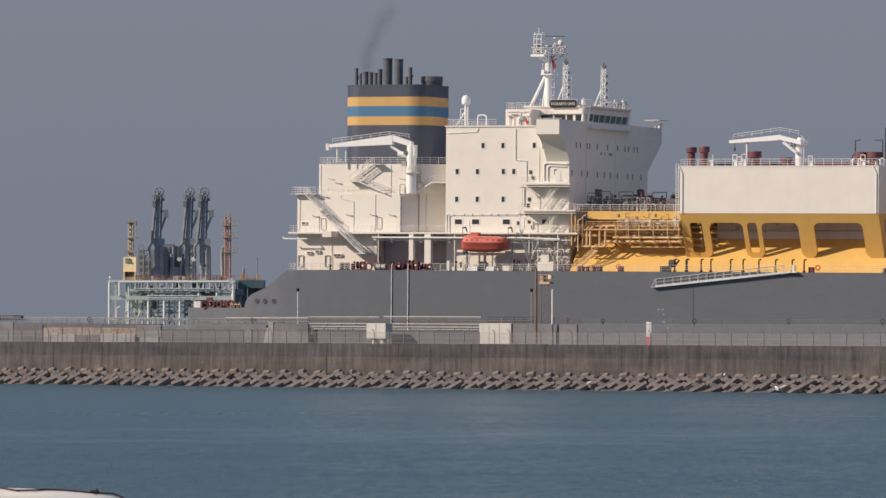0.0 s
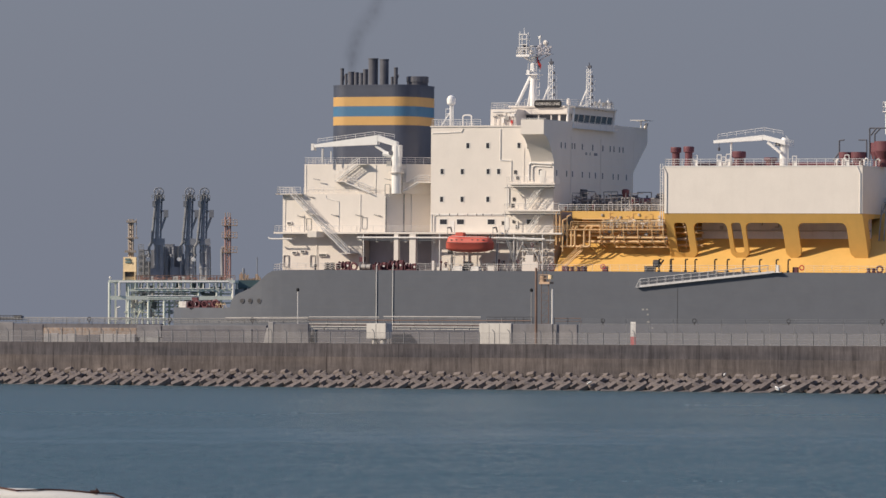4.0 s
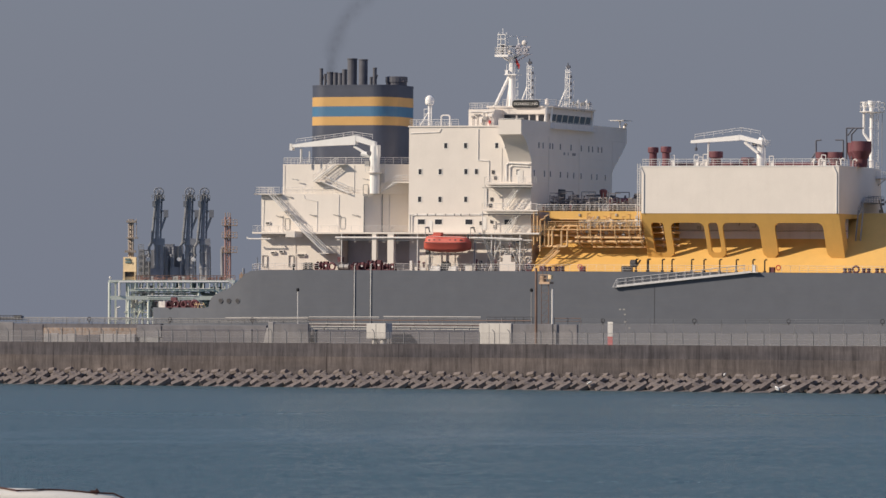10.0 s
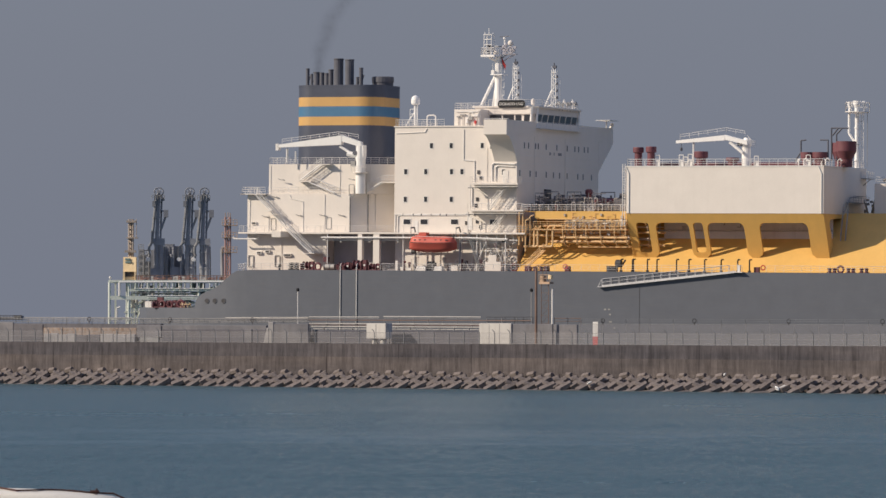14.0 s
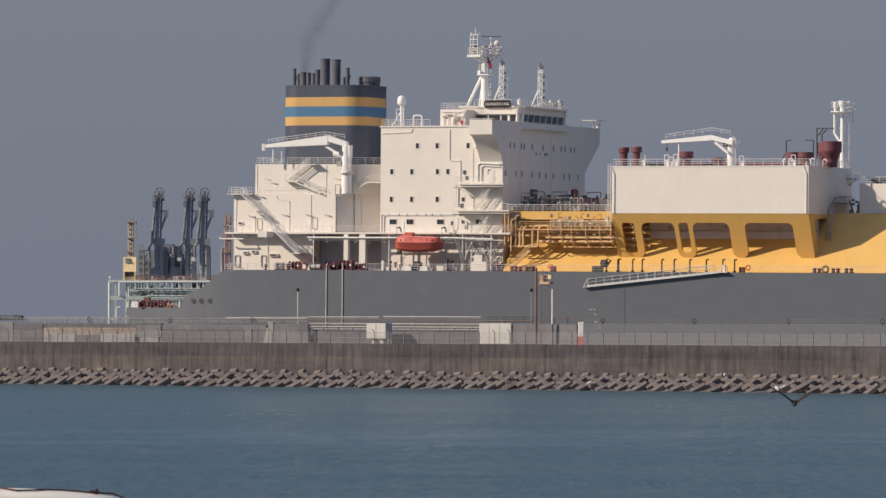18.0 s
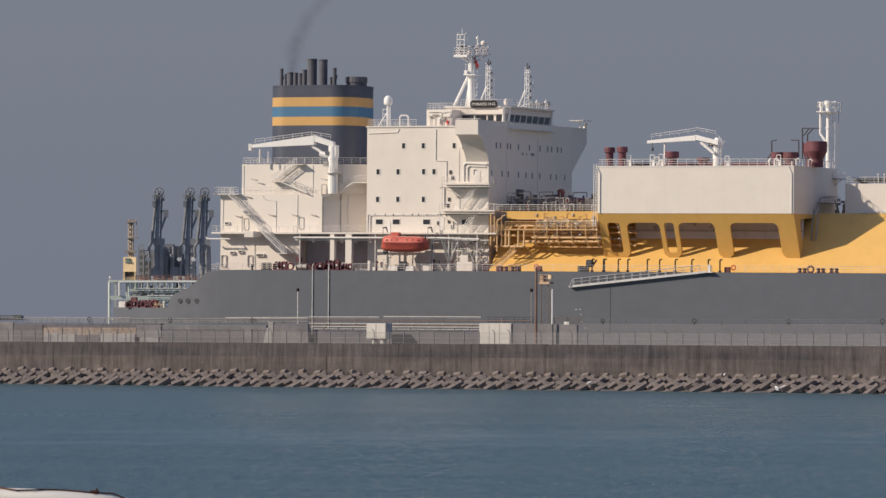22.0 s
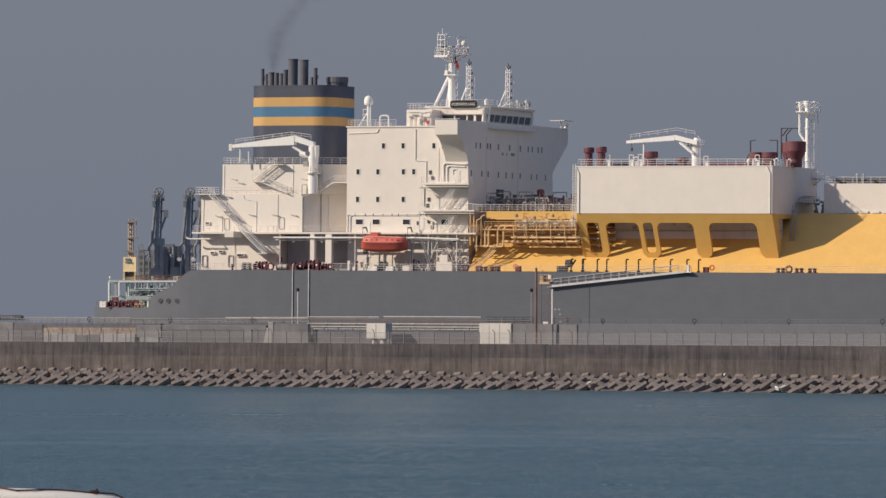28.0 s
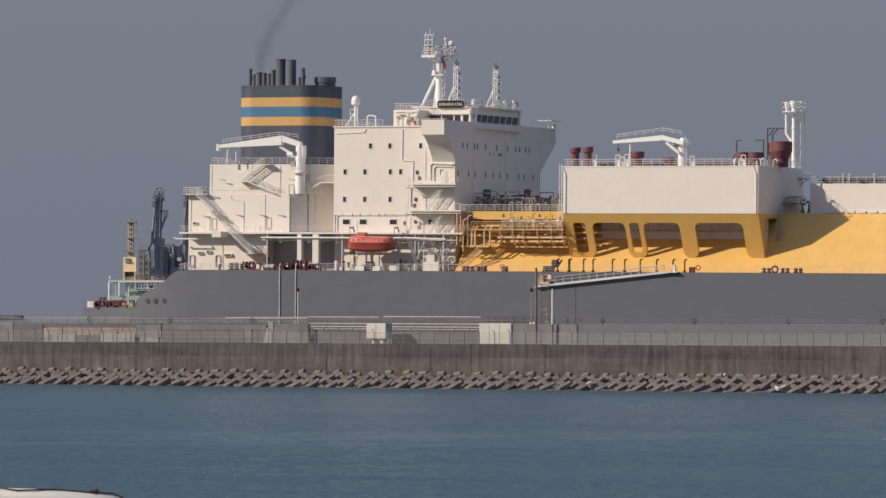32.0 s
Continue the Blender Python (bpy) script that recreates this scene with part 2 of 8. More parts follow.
def run(bm, pts, r, n=6, mat=0):
    for p, q in zip(pts, pts[1:]):
        tube(bm, p, q, r, n=n, mat=mat)


def lathe(bm, profile, n=16, at=(0, 0, 0), mat=0):
    """A body of revolution about z from (radius, height)."""
    rings = [[bm.verts.new((at[0] + r * math.cos(k * math.tau / n), at[1] + r * math.sin(k * math.tau / n), at[2] + z)) for k in range(n)] for r, z in profile]
    for a, b in zip(rings, rings[1:]):
        for k in range(n):
            j = (k + 1) % n
            bm.faces.new((a[k], a[j], b[j], b[k])).material_index = mat
    bm.faces.new(rings[0][::-1]).material_index = mat
    bm.faces.new(rings[-1]).material_index = mat


def ring(bm, at, r, w, axis="y", n=14, m=6):
    """A torus."""
    at = Vector(at)
    rows = []
    for i in range(n):
        u = i * math.tau / n
        row = []
        for k in range(m):
            v = k * math.tau / m
            d = r + w * math.cos(v)
            c = (d * math.cos(u), w * math.sin(v), d * math.sin(u))
            row.append(bm.verts.new(at + Vector(c if axis == "y" else (c[0], c[2], c[1]))))
        rows.append(row)
    for i in range(n):
        for k in range(m):
            bm.faces.new((rows[i][k], rows[(i + 1) % n][k], rows[(i + 1) % n][(k + 1) % m], rows[i][(k + 1) % m]))


def rails(name, pts, parent, h=1.05, bars=3, gap=1.6, r=0.035, material=None, label=""):
    """A guard rail of posts and bars along a line of points on a deck."""
    bm = bmesh.new()
    up = Vector((0, 0, 1))
    for p, q in zip(pts, pts[1:]):
        p, q = Vector(p), Vector(q)
        k = max(1, round((q - p).length / gap))
        for i in range(k + 1):
            c = p.lerp(q, i / k)
            tube(bm, c, c + up * h, r, n=4, caps=False)
        for i in range(bars):
            z = up * h * (i + 1) / bars
            tube(bm, p + z, q + z, r * (1.1 if i == bars - 1 else 0.75), n=4, caps=False)
    return part(name, bm, material or WHITE_TRIM, parent, label)


def stairs(name, p, q, width, parent, steps=12, material=None, side=(0, 1, 0), h=1.0):
    """A steep ship's stair from p up to q with stringers, treads and hand rails; it widens towards side."""
    bm = bmesh.new()
    p, q, s = Vector(p), Vector(q), Vector(side) * width
    up = Vector((0, 0, h))
    for o in (Vector((0, 0, 0)), s):
        tube(bm, p + o, q + o, 0.10, n=4)
        tube(bm, p + o + up, q + o + up, 0.045, n=4)
        tube(bm, p + o + up * 0.5, q + o + up * 0.5, 0.03, n=4)
        for i in range(6):
            c = p.lerp(q, i / 5) + o
            tube(bm, c, c + up, 0.035, n=4)
    for i in range(steps):
        c = p.lerp(q, (i + 0.5) / steps)
        e = Vector((q.x - p.x, q.y - p.y, 0)).normalized() * 0.06
        v = [bm.verts.new(c + d) for d in (-e, e, e + s, s - e)]
        bm.faces.new(v)
    return part(name, bm, material or WHITE_TRIM, parent)


def thing(name, label, category, m=None, group=""):
    ob = tagged(new(name), label, category, group)
    if m is not None:
        ob.matrix_basis = m
    return ob


def plate(bm, outline, holes, to3d, depth, mat=0):
    """A flat plate with holes, given in its own (u, v), extruded by the vector depth."""
    edges = []
    for loop in (outline, *holes):
        vs = [bm.verts.new(to3d(u, v)) for u, v in loop]
        edges += [bm.edges.new((vs[i], vs[(i + 1) % len(vs)])) for i in range(len(vs))]
    made = bmesh.ops.triangle_fill(bm, edges=edges, use_beauty=True)
    faces = [g for g in made["geom"] if isinstance(g, bmesh.types.BMFace)]
    out = bmesh.ops.extrude_face_region(bm, geom=faces)
    moved = [g for g in out["geom"] if isinstance(g, bmesh.types.BMVert)]
    bmesh.ops.translate(bm, verts=moved, vec=depth)


def rounded(u0, u1, v0, v1, r, k=4, lean=0.0):
    """A rectangle with round corners; lean shifts its lower edge along u."""
    pts = []
    for cu, cv, a0 in ((u1 - r, v1 - r, 0), (u0 + r, v1 - r, 90), (u0 + r, v0 + r, 180), (u1 - r, v0 + r, 270)):
        for i in range(k + 1):
            a = radians(a0 + 90 * i / k)
            u, v = cu + r * math.cos(a), cv + r * math.sin(a)
            pts.append((u + lean * (v1 - v) / (v1 - v0), v))
    return pts


# ---- sea and breakwater ----
def sea_sheet():
    """One sheet of water to the horizon, with real waves in the basin before the breakwater."""
    far = np.array([300.0, 700.0, 1800.0, 4800.0])
    xs = np.concatenate([-far[::-1], np.arange(-150, -72, 6.0), np.arange(-60, 60.1, 0.36), np.arange(61, 73, 1.0), np.arange(78, 151, 6.0), far])
    ys = np.concatenate([[-600, -200, 0, 120, 200], np.arange(240, 430, 0.45), np.arange(430, 760, 0.9), np.arange(764, 860, 8.0), [1000, 1500, 2600, 4800]])
    gx, gy = np.meshgrid(xs, ys)
    rs = np.random.RandomState(7)
    h, chop = np.zeros_like(gx), np.zeros_like(gx)
    for i in range(84):
        length = 1.0 * (3.0 ** rs.rand())
        a = radians(78) + rs.normal(0, 0.95)
        k = math.tau / length
        h += 0.0008 * length ** 0.55 * np.sin(k * (gx * math.cos(a) + gy * math.sin(a)) + rs.rand() * math.tau)
    for i in range(70):
        kx = math.tau / (0.75 * (2.2 ** rs.rand())) * rs.choice([-1, 1])
        ky = math.tau / (1.5 * (2.3 ** rs.rand()))
        h += 0.0034 * np.sin(kx * gx + ky * gy + rs.rand() * math.tau)
    gust = 0.0
    for i in range(9):
        lx, ly = rs.uniform(80, 300), rs.uniform(18, 80)
        gust = gust + np.sin(gx * math.tau / lx + gy * math.tau / ly + rs.rand() * 7)
    h *= np.clip(0.95 + 0.05 * gust, 0.6, 1.3)
    slick = np.exp(-((gy - 426 - 6 * np.sin(gx / 23.0)) / 25.0) ** 4) * np.clip(0.62 + 0.5 * np.sin(gx / 9.5 + 0.9), 0, 1)
    h *= 1 - 0.55 * slick
    h *= 1 - 0.45 * np.clip((gy - 470) / 60, 0, 1)
    h *= np.clip((150 - np.abs(gx)) / 70, 0, 1) * np.clip((gy - 200) / 40, 0, 1) * np.clip((860 - gy) / 80, 0, 1)
    nx, ny = len(xs), len(ys)
    co = np.stack([gx, gy, h], -1).reshape(-1, 3)
    i = (np.arange(ny - 1)[:, None] * nx + np.arange(nx - 1)[None, :]).ravel()
    quads = np.stack([i, i + 1, i + nx + 1, i + nx], -1)
    me = bpy.data.meshes.new("water")
    me.from_pydata(co.tolist(), [], quads.tolist())
    me.polygons.foreach_set("use_smooth", np.ones(len(me.polygons), dtype=bool))
    me.materials.append(WATER)
    return new("water", me)


sea = tagged(sea_sheet(), "rippled blue-grey harbour water", "water", kind="structure")

BW = pose(0, 707, 0, 0, 0, -36.5)
breakwater = tagged(new("breakwater"), "long stained concrete breakwater wall above the water", "breakwater", kind="structure")
breakwater.matrix_basis = BW
WALL_TOP, STEP = 5.60, 3.89
bm = bmesh.new()
box(bm, -170, 170, 0.35, 14, -3, WALL_TOP - 1.2)
part("roadway", bm, GREYC, breakwater, "grey concrete roadway behind the wall")
bm = bmesh.new()
box(bm, -170, 170, -0.9, 0.30, -3, 2.0)
part("footing", bm, WALL_LOW, breakwater)
u = -168.0
rnd = random.Random(5)
while u < 168:
    w = 11.5
    bm = bmesh.new()
    box(bm, u + 0.02, u + w - 0.02, 0.0, 0.62, STEP, WALL_TOP + rnd.uniform(-0.03, 0.03))
    part("wall_panel", bm, WALL, breakwater)
    bm = bmesh.new()
    box(bm, u + 0.02, u + w - 0.02, -0.07 + rnd.uniform(-0.03, 0.03), 0.62, 2.0, STEP)
    part("lower_panel", bm, WALL_LOW, breakwater)
    u += w


def hex_bar(bm, p, q, r0, r1, roll=0.0):
    """A tapering six-sided bar with blunt ends; at roll 0 one edge faces -y."""
    p, q = Vector(p), Vector(q)
    d = (q - p).normalized()
    side = Vector((0, -1, 0)) if abs(d.y) < 0.9 else Vector((1, 0, 0))
    side = (side - d * side.dot(d)).normalized()
    top = d.cross(side)
    loops = []
    for c, r in ((p, r0 * 0.86), (p + d * 0.12, r0), (q - d * 0.12, r1), (q, r1 * 0.84)):
        loops.append([bm.verts.new(c + (side * math.cos(radians(roll + 60 * k)) + top * math.sin(radians(roll + 60 * k))) * r) for k in range(6)])
    for lo, hi in zip(loops, loops[1:]):
        for k in range(6):
            bm.faces.new((lo[k], lo[(k + 1) % 6], hi[(k + 1) % 6], hi[k]))
    bm.faces.new(loops[0][::-1])
    bm.faces.new(loops[-1])


def armour_mesh(kind):
    """One concrete armour block: a stout six-sided bar, ridge outward, with legs that lock it into the slope."""
    bm = bmesh.new()
    if kind == 0:
        hex_bar(bm, (-0.62, 0, 0), (0.62, 0, 0), 0.40, 0.37, -6)
        hex_bar(bm, (0.0, 0.1, 0.0), (-0.1, 0.9, -0.5), 0.36, 0.30)
    elif kind == 1:
        hex_bar(bm, (-0.72, 0, 0), (0.66, 0, 0), 0.43, 0.39, 4)
        hex_bar(bm, (-0.1, 0.1, 0.0), (0.0, 1.1, -0.3), 0.38, 0.32)
        hex_bar(bm, (0.1, 0.1, -0.1), (0.15, 0.35, -0.9), 0.34, 0.28, 20)
    elif kind in (2, 3):
        hex_bar(bm, (-1.02, 0, 0), (1.06, 0, 0), 0.52, 0.46, -9)
        hex_bar(bm, (0.30, 0.0, 0.1), (-0.25, 0.25, 0.86), 0.36, 0.29, 12)
        hex_bar(bm, (-0.2, 0.1, 0.0), (0.0, 1.2, 0.0), 0.44, 0.36)
    else:
        hex_bar(bm, (-1.1, 0, 0), (1.1, 0, 0), 0.44, 0.40, 12)
        hex_bar(bm, (0.2, 0.1, 0.0), (0.5, 1.2, 0.1), 0.42, 0.36)
    return bm


rnd = random.Random(11)
# offset from the wall, height, shift along it, tilt of the bar, turn, looseness
for row, (v0, z0, shift, tilt, turn, loose) in enumerate(((-0.85, 1.80, 0.5, -9, -14, 12), (-1.75, 1.42, 1.75, -24, 26, 9), (-2.9, 0.86, 0.55, -31, 38, 5), (-3.7, 0.34, 2.0, -29, 38, 6), (-4.9, -0.34, 0.9, -8, 38, 8))):
    first = None
    for i in range(-27, 28):
        u = i * 2.80 + shift + rnd.uniform(-0.22, 0.22)
        jog = 1.0 if rnd.random() < 0.85 else 2.0
        m = BW @ pose(u, v0 + rnd.uniform(-0.15, 0.15), z0 + rnd.uniform(-0.11, 0.11)) @ pose(0, 0, 0, 0, 0, turn + jog * rnd.uniform(-loose, loose)) @ pose(0, 0, 0, jog * rnd.uniform(-8, 8), tilt + jog * rnd.uniform(-5, 5), 0)
        if first is None:
            first = part("armour_block", armour_mesh(row), BLOCK)
            tagged(first, "weathered grey concrete armour block at the waterline" if row else "weathered grey concrete armour block against the wall", "armour block", "armour blocks along the breakwater")
            first.matrix_basis = m
        else:
            copy_thing(first, m)

# fence on the wall: posts with bent tips, wires, mesh
fence = thing("wire_fence", "low grey wire mesh fence with bent post tips on the wall", "fence", BW)
bm = bmesh.new()
tube(bm, (0, 0, 0), (0, 0, 1.42), 0.065, n=6)
tube(bm, (0, 0, 1.40), (-0.09, -0.05, 1.66), 0.055, n=5)
tube(bm, (-0.09, -0.05, 1.66), (-0.30, -0.16, 1.84), 0.045, n=5)
post = part("fence_post", bm, JSTEEL, fence)
post.location = (-96.5, 0.3, WALL_TOP)
for i in range(1, 82):
    again(post, (-96.5 + i * 2.372, 0.3, WALL_TOP))
bm = bmesh.new()
for z in (0.1, 0.75, 1.42):
    tube(bm, (-97, 0.3, WALL_TOP + z), (96, 0.3, WALL_TOP + z), 0.015, n=4)
part("fence_wire", bm, GALV, fence)
bm = bmesh.new()
vv = [bm.verts.new(p) for p in ((-97, 0.32, WALL_TOP), (96, 0.32, WALL_TOP), (96, 0.32, WALL_TOP + 1.45), (-97, 0.32, WALL_TOP + 1.45))]
bm.faces.new(vv)
part("fence_mesh", bm, THIN_MESH, fence)

# taller mesh fence behind the roadway
tall = thing("tall_mesh_fence", "tall grey mesh security fence along the roadway", "fence", BW)
ROAD = WALL_TOP - 1.2
TOP2 = 8.19
U0 = 17.60
bm = bmesh.new()
vv = [bm.verts.new(p) for p in ((U0, 5, ROAD), (96, 5, ROAD), (96, 5, TOP2), (U0, 5, TOP2))]
bm.faces.new(vv)
part("mesh_panel", bm, MESH, tall)
bm = bmesh.new()
tube(bm, (U0, 5, TOP2), (96, 5, TOP2), 0.022, n=5)
part("top_rail", bm, JSTEEL, tall)
bm = bmesh.new()
tube(bm, (0, 0, 0), (0, 0, TOP2 - ROAD + 0.2), 0.022, n=5)
pp = part("post", bm, GALV, tall)
pp.location = (U0, 5, ROAD)
for i in range(1, 24):
    again(pp, (U0 + i * 3.55, 5, ROAD))
bm = bmesh.new()
for i in range(24):
    for dy in (-0.28, 0.28):
        tube(bm, (U0 + i * 3.55, 5, TOP2 + 0.15), (U0 + i * 3.55 + 0.06, 5 + dy, TOP2 + 0.62), 0.03, n=4)
for dy, dz in ((-0.14, 0.36), (-0.28, 0.60), (0.14, 0.36), (0.28, 0.60)):
    tube(bm, (U0, 5 + dy, TOP2 + dz), (96, 5 + dy, TOP2 + dz), 0.012, n=4)
part("barbed_wire", bm, JSTEEL, tall, "thin grey wires on short arms along the fence top")
bm = bmesh.new()
ring(bm, (0, 0, 0.40), 0.26, 0.05)
tube(bm, (0, 0, -0.1), (0, 0, 0.16), 0.05, n=5)
rr = part("ring_bracket", bm, BLACK, tall, "dark steel ring on the fence top")
rr.location = (21.14, 5, TOP2)
for uu in (34.90, 48.75, 62.19):
    again(rr, (uu, 5, TOP2))

# ---- concrete blocks, pipe rack, poles on the breakwater ----
def slab(name, u0, u1, v, depth, z0, z1, material, label, category):
    bm = bmesh.new()
    box(bm, u0, u1, v, v + depth, z0, z1)
    bmesh.ops.bevel(bm, geom=bm.edges[:], offset=0.06, segments=1, affect="EDGES")
    ob = part(name, bm, material)
    ob.matrix_basis = BW
    return tagged(ob, label, category)


pale_block = slab("concrete_block", 2.08, 7.12, 4.9, 0.3, ROAD, 8.22, CABINET, "tall pale concrete block behind the fence", "block")
for u in (3.68, 5.30):
    bm = bmesh.new()
    box(bm, u - 0.02, u + 0.02, 4.885, 4.9, ROAD, 8.16)
    part("panel_joint", bm, GREYC, pale_block)
slab("concrete_wall", 7.02, 13.37, 5.1, 0.25, ROAD, 8.16, MIDC, "grey concrete wall section behind the fence", "wall")
slab("concrete_wall", 13.38, 17.08, 5.2, 0.25, ROAD, 8.10, MIDC, "grey concrete wall section behind the fence", "wall")
slab("concrete_wall", -30.61, -24.87, 4.3, 0.3, ROAD, 8.10, MIDC, "grey concrete wall section behind the fence", "wall")
slab("concrete_pillar", -31.46, -30.57, 4.2, 0.35, ROAD, 8.32, PALE, "narrow pale concrete pillar", "pillar")
slab("concrete_wall", -31.90, 15.51, 6.5, 1.0, ROAD, 7.29, GREYC, "long low grey concrete wall behind the pipe rack", "wall")
slab("concrete_wall", -24.86, 2.00, 5.3, 0.3, ROAD, 7.30, GREYC, "low smooth grey concrete wall before the pipe rack", "wall")
slab("concrete_wall", -50.30, -32.71, 5.35, 0.2, ROAD, 7.32, GREYC, "long grey concrete parapet behind the fence", "wall")
slab("concrete_wall", -54.58, -32.71, 5.42, 0.9, ROAD, 7.85, MIDC, "pale upper edge of the long concrete parapet", "wall")
slab("concrete_block", -78.64, -76.12, 5.22, 0.2, ROAD, 8.17, MIDC, "pale concrete block behind the fence", "block")
slab("concrete_wall", -76.33, -70.96, 5.3, 0.25, ROAD, 7.91, GREYC, "grey concrete block behind the fence", "block")
for x0, x1, zz, mm in ((-70.47, -69.25, 6.66, PALE), (-69.20, -67.95, 6.72, PALE), (-67.90, -66.35, 6.58, PALE), (-66.30, -64.95, 6.66, PALE), (-64.90, -62.80, 6.50, GREYC), (-62.75, -60.60, 6.56, GREYC), (-60.55, -58.30, 6.66, PALE), (-58.25, -56.10, 6.62, PALE), (-56.05, -54.55, 6.60, PALE)):
    slab("low_block", x0, x1, 4.9, 0.3, ROAD, zz, mm, "low dark grey concrete block behind the fence" if mm is GREYC else "low pale concrete block behind the fence", "block")
for x0, x1 in ((-70.86, -67.50), (-67.46, -64.05), (-64.01, -60.72), (-60.68, -57.80), (-57.76, -54.60)):
    slab("formwork_panel", x0, x1, 5.3, 0.25, ROAD, 7.47, WEATHERED, "faded rusty formwork panel leaning behind low blocks", "panel")
slab("concrete_wall", -54.58, -50.32, 5.28, 0.12, 6.20, 7.83, MIDC, "pale grey concrete panel raised on a dark gap", "wall")
# dark slab added where the gap under the panel lies in shade
slab("low_block", -54.0, -50.7, 5.31, 0.12, ROAD, 6.32, JSTEEL, "dark slab standing in for the shaded gap under the raised panel", "beam")
bm = bmesh.new()
vv = 4.15
zt = 7.57
v = [bm.verts.new(p) for p in ((-32.48, vv, ROAD), (-31.35, vv, ROAD), (-31.35, vv, zt), (-31.63, vv, zt), (-32.48, vv + 0.8, ROAD), (-31.35, vv + 0.8, ROAD), (-31.35, vv + 0.8, zt), (-31.63, vv + 0.8, zt))]
for f in ((0, 1, 2, 3), (4, 7, 6, 5), (0, 4, 5, 1), (3, 2, 6, 7), (0, 3, 7, 4), (1, 5, 6, 2)):
    bm.faces.new([v[k] for k in f])
ob = tagged(part("buttress", bm, PALE), "pale sloping concrete buttress", "buttress")
ob.matrix_basis = BW
slab("low_block", -36.10, -34.97, 5.2, 0.3, ROAD, 7.35, MIDC, "low pale concrete block behind the fence", "block")

cabinet = thing("pipe_cabinet", "pale concrete valve cabinet on two round feet", "cabinet", BW)
bm = bmesh.new()
c0, c1 = -13.68, -10.55
box(bm, c0, c1, 2, 3.4, 6.19, 8.18)
bmesh.ops.bevel(bm, geom=bm.edges[:], offset=0.05, segments=1, affect="EDGES")
body = part("body", bm, CABINET, cabinet)
bm = bmesh.new()
tube(bm, ((c0 + c1) / 2, 1.98, 6.26), ((c0 + c1) / 2, 1.98, 8.07), 0.03, n=4)
part("door_seam", bm, GREYC, body)
for f in (0.3, 0.72):
    bm = bmesh.new()
    tube(bm, (c0 + (c1 - c0) * f, 2.7, ROAD), (c0 + (c1 - c0) * f, 2.7, 6.19), 0.42, n=12)
    part("foot", bm, CABINET, cabinet)

rack = thing("pipe_rack", "steel pipe rack carrying pale pipes along the breakwater", "pipe rack", BW)
for u0, u1, z0, z1, r, m in ((-26.10, -14.67, 8.98, 8.99, 0.055, CABINET), (-13.94, 1.55, 9.05, 9.02, 0.055, CABINET), (-26.10, -14.67, 8.80, 8.81, 0.035, JSTEEL), (-13.94, 1.55, 8.86, 8.83, 0.035, JSTEEL),
                             (-26.10, 9.40, 8.58, 8.56, 0.05, RUST), (-26.10, 1.46, 8.14, 8.10, 0.055, CABINET), (-26.10, 1.46, 7.95, 7.92, 0.04, RUST),
                             (-25.71, 1.82, 7.74, 7.70, 0.07, GALV), (-25.32, 2.19, 7.44, 7.40, 0.05, GALV), (-40.0, -26.2, 8.86, 8.92, 0.05, GALV), (-40.0, -26.2, 8.60, 8.66, 0.06, BLUEGREY_DARK)):
    bm = bmesh.new()
    tube(bm, (u0, 6, z0), (u1, 6, z1), r, n=8)
    part("pipe", bm, m, rack)
i0, i1 = -25.95, 9.05
for i in range(16):
    bm = bmesh.new()
    u = i0 + (i1 - i0) * i / 15
    box(bm, u - 0.05, u + 0.05, 5.9, 6.1, ROAD, 7.62)
    part("support", bm, JSTEEL, rack)
    bm = bmesh.new()
    box(bm, u + 0.4, u + 0.46, 6.03, 6.12, 7.6, 8.9)
    box(bm, u + 0.2, u + 0.75, 5.86, 6.14, 8.02, 8.06)
    part("pipe_clamp", bm, JSTEEL, rack)
rails("rack_rail", [(2.34, 6.2, 8.11), (9.58, 6.2, 8.13)], rack, h=0.9, gap=1.6, material=DARK)
rails("rack_rail", [(12.90, 6.2, 8.13), (16.99, 6.2, 8.11)], rack, h=0.75, gap=1.8, material=RUST, bars=2)

handrail = thing("handrail", "weathered steel handrail with ring brackets along the walkway", "railing", BW)
rails("rail_section", [(-85.32, 6, 7.96), (-56.13, 6, 7.96)], handrail, h=0.85, gap=2.2, material=GALV, bars=3, r=0.05)
rails("rail_section", [(-56.13, 6, 7.96), (-26.01, 6, 8.11)], handrail, h=0.7, gap=2.2, material=GALV, bars=3, r=0.05)
bm = bmesh.new()
box(bm, -85.32, -51.0, 6, 6.6, ROAD, 8.02)
part("kerb_wall", bm, GREYC, handrail)
first_ring = None
for x in (-63.23, -49.26, -35.32):
    if first_ring is None:
        bm = bmesh.new()
        ring(bm, (0, 0, 0), 0.27, 0.06)
        tube(bm, (0, 0, -0.6), (0, 0, -0.27), 0.05, n=5)
        first_ring = part("ring_bracket", bm, DARK, handrail, "dark steel ring")
        first_ring.location = (x, 5.8, 8.62)
    else:
        again(first_ring, (x, 5.8, 8.59))
bm = bmesh.new()
box(bm, -76.41, -75.10, 5.6, 6.2, 8.75, 9.05)
tube(bm, (-83.10, 5.7, 8.59), (-75.00, 5.7, 8.60), 0.10, n=6)
part("valve_box", bm, JSTEEL, handrail)
rails("pipe_guard", [(-83.01, 5.5, 8.36), (-74.81, 5.5, 8.37)], handrail, h=0.72, gap=0.55, bars=4, r=0.035, material=DARK)
rails("middle_rail", [(-74.91, 5.6, 8.06), (-26.05, 5.6, 8.15)], handrail, h=0.62, gap=0.9, bars=2, r=0.028, material=GALV)


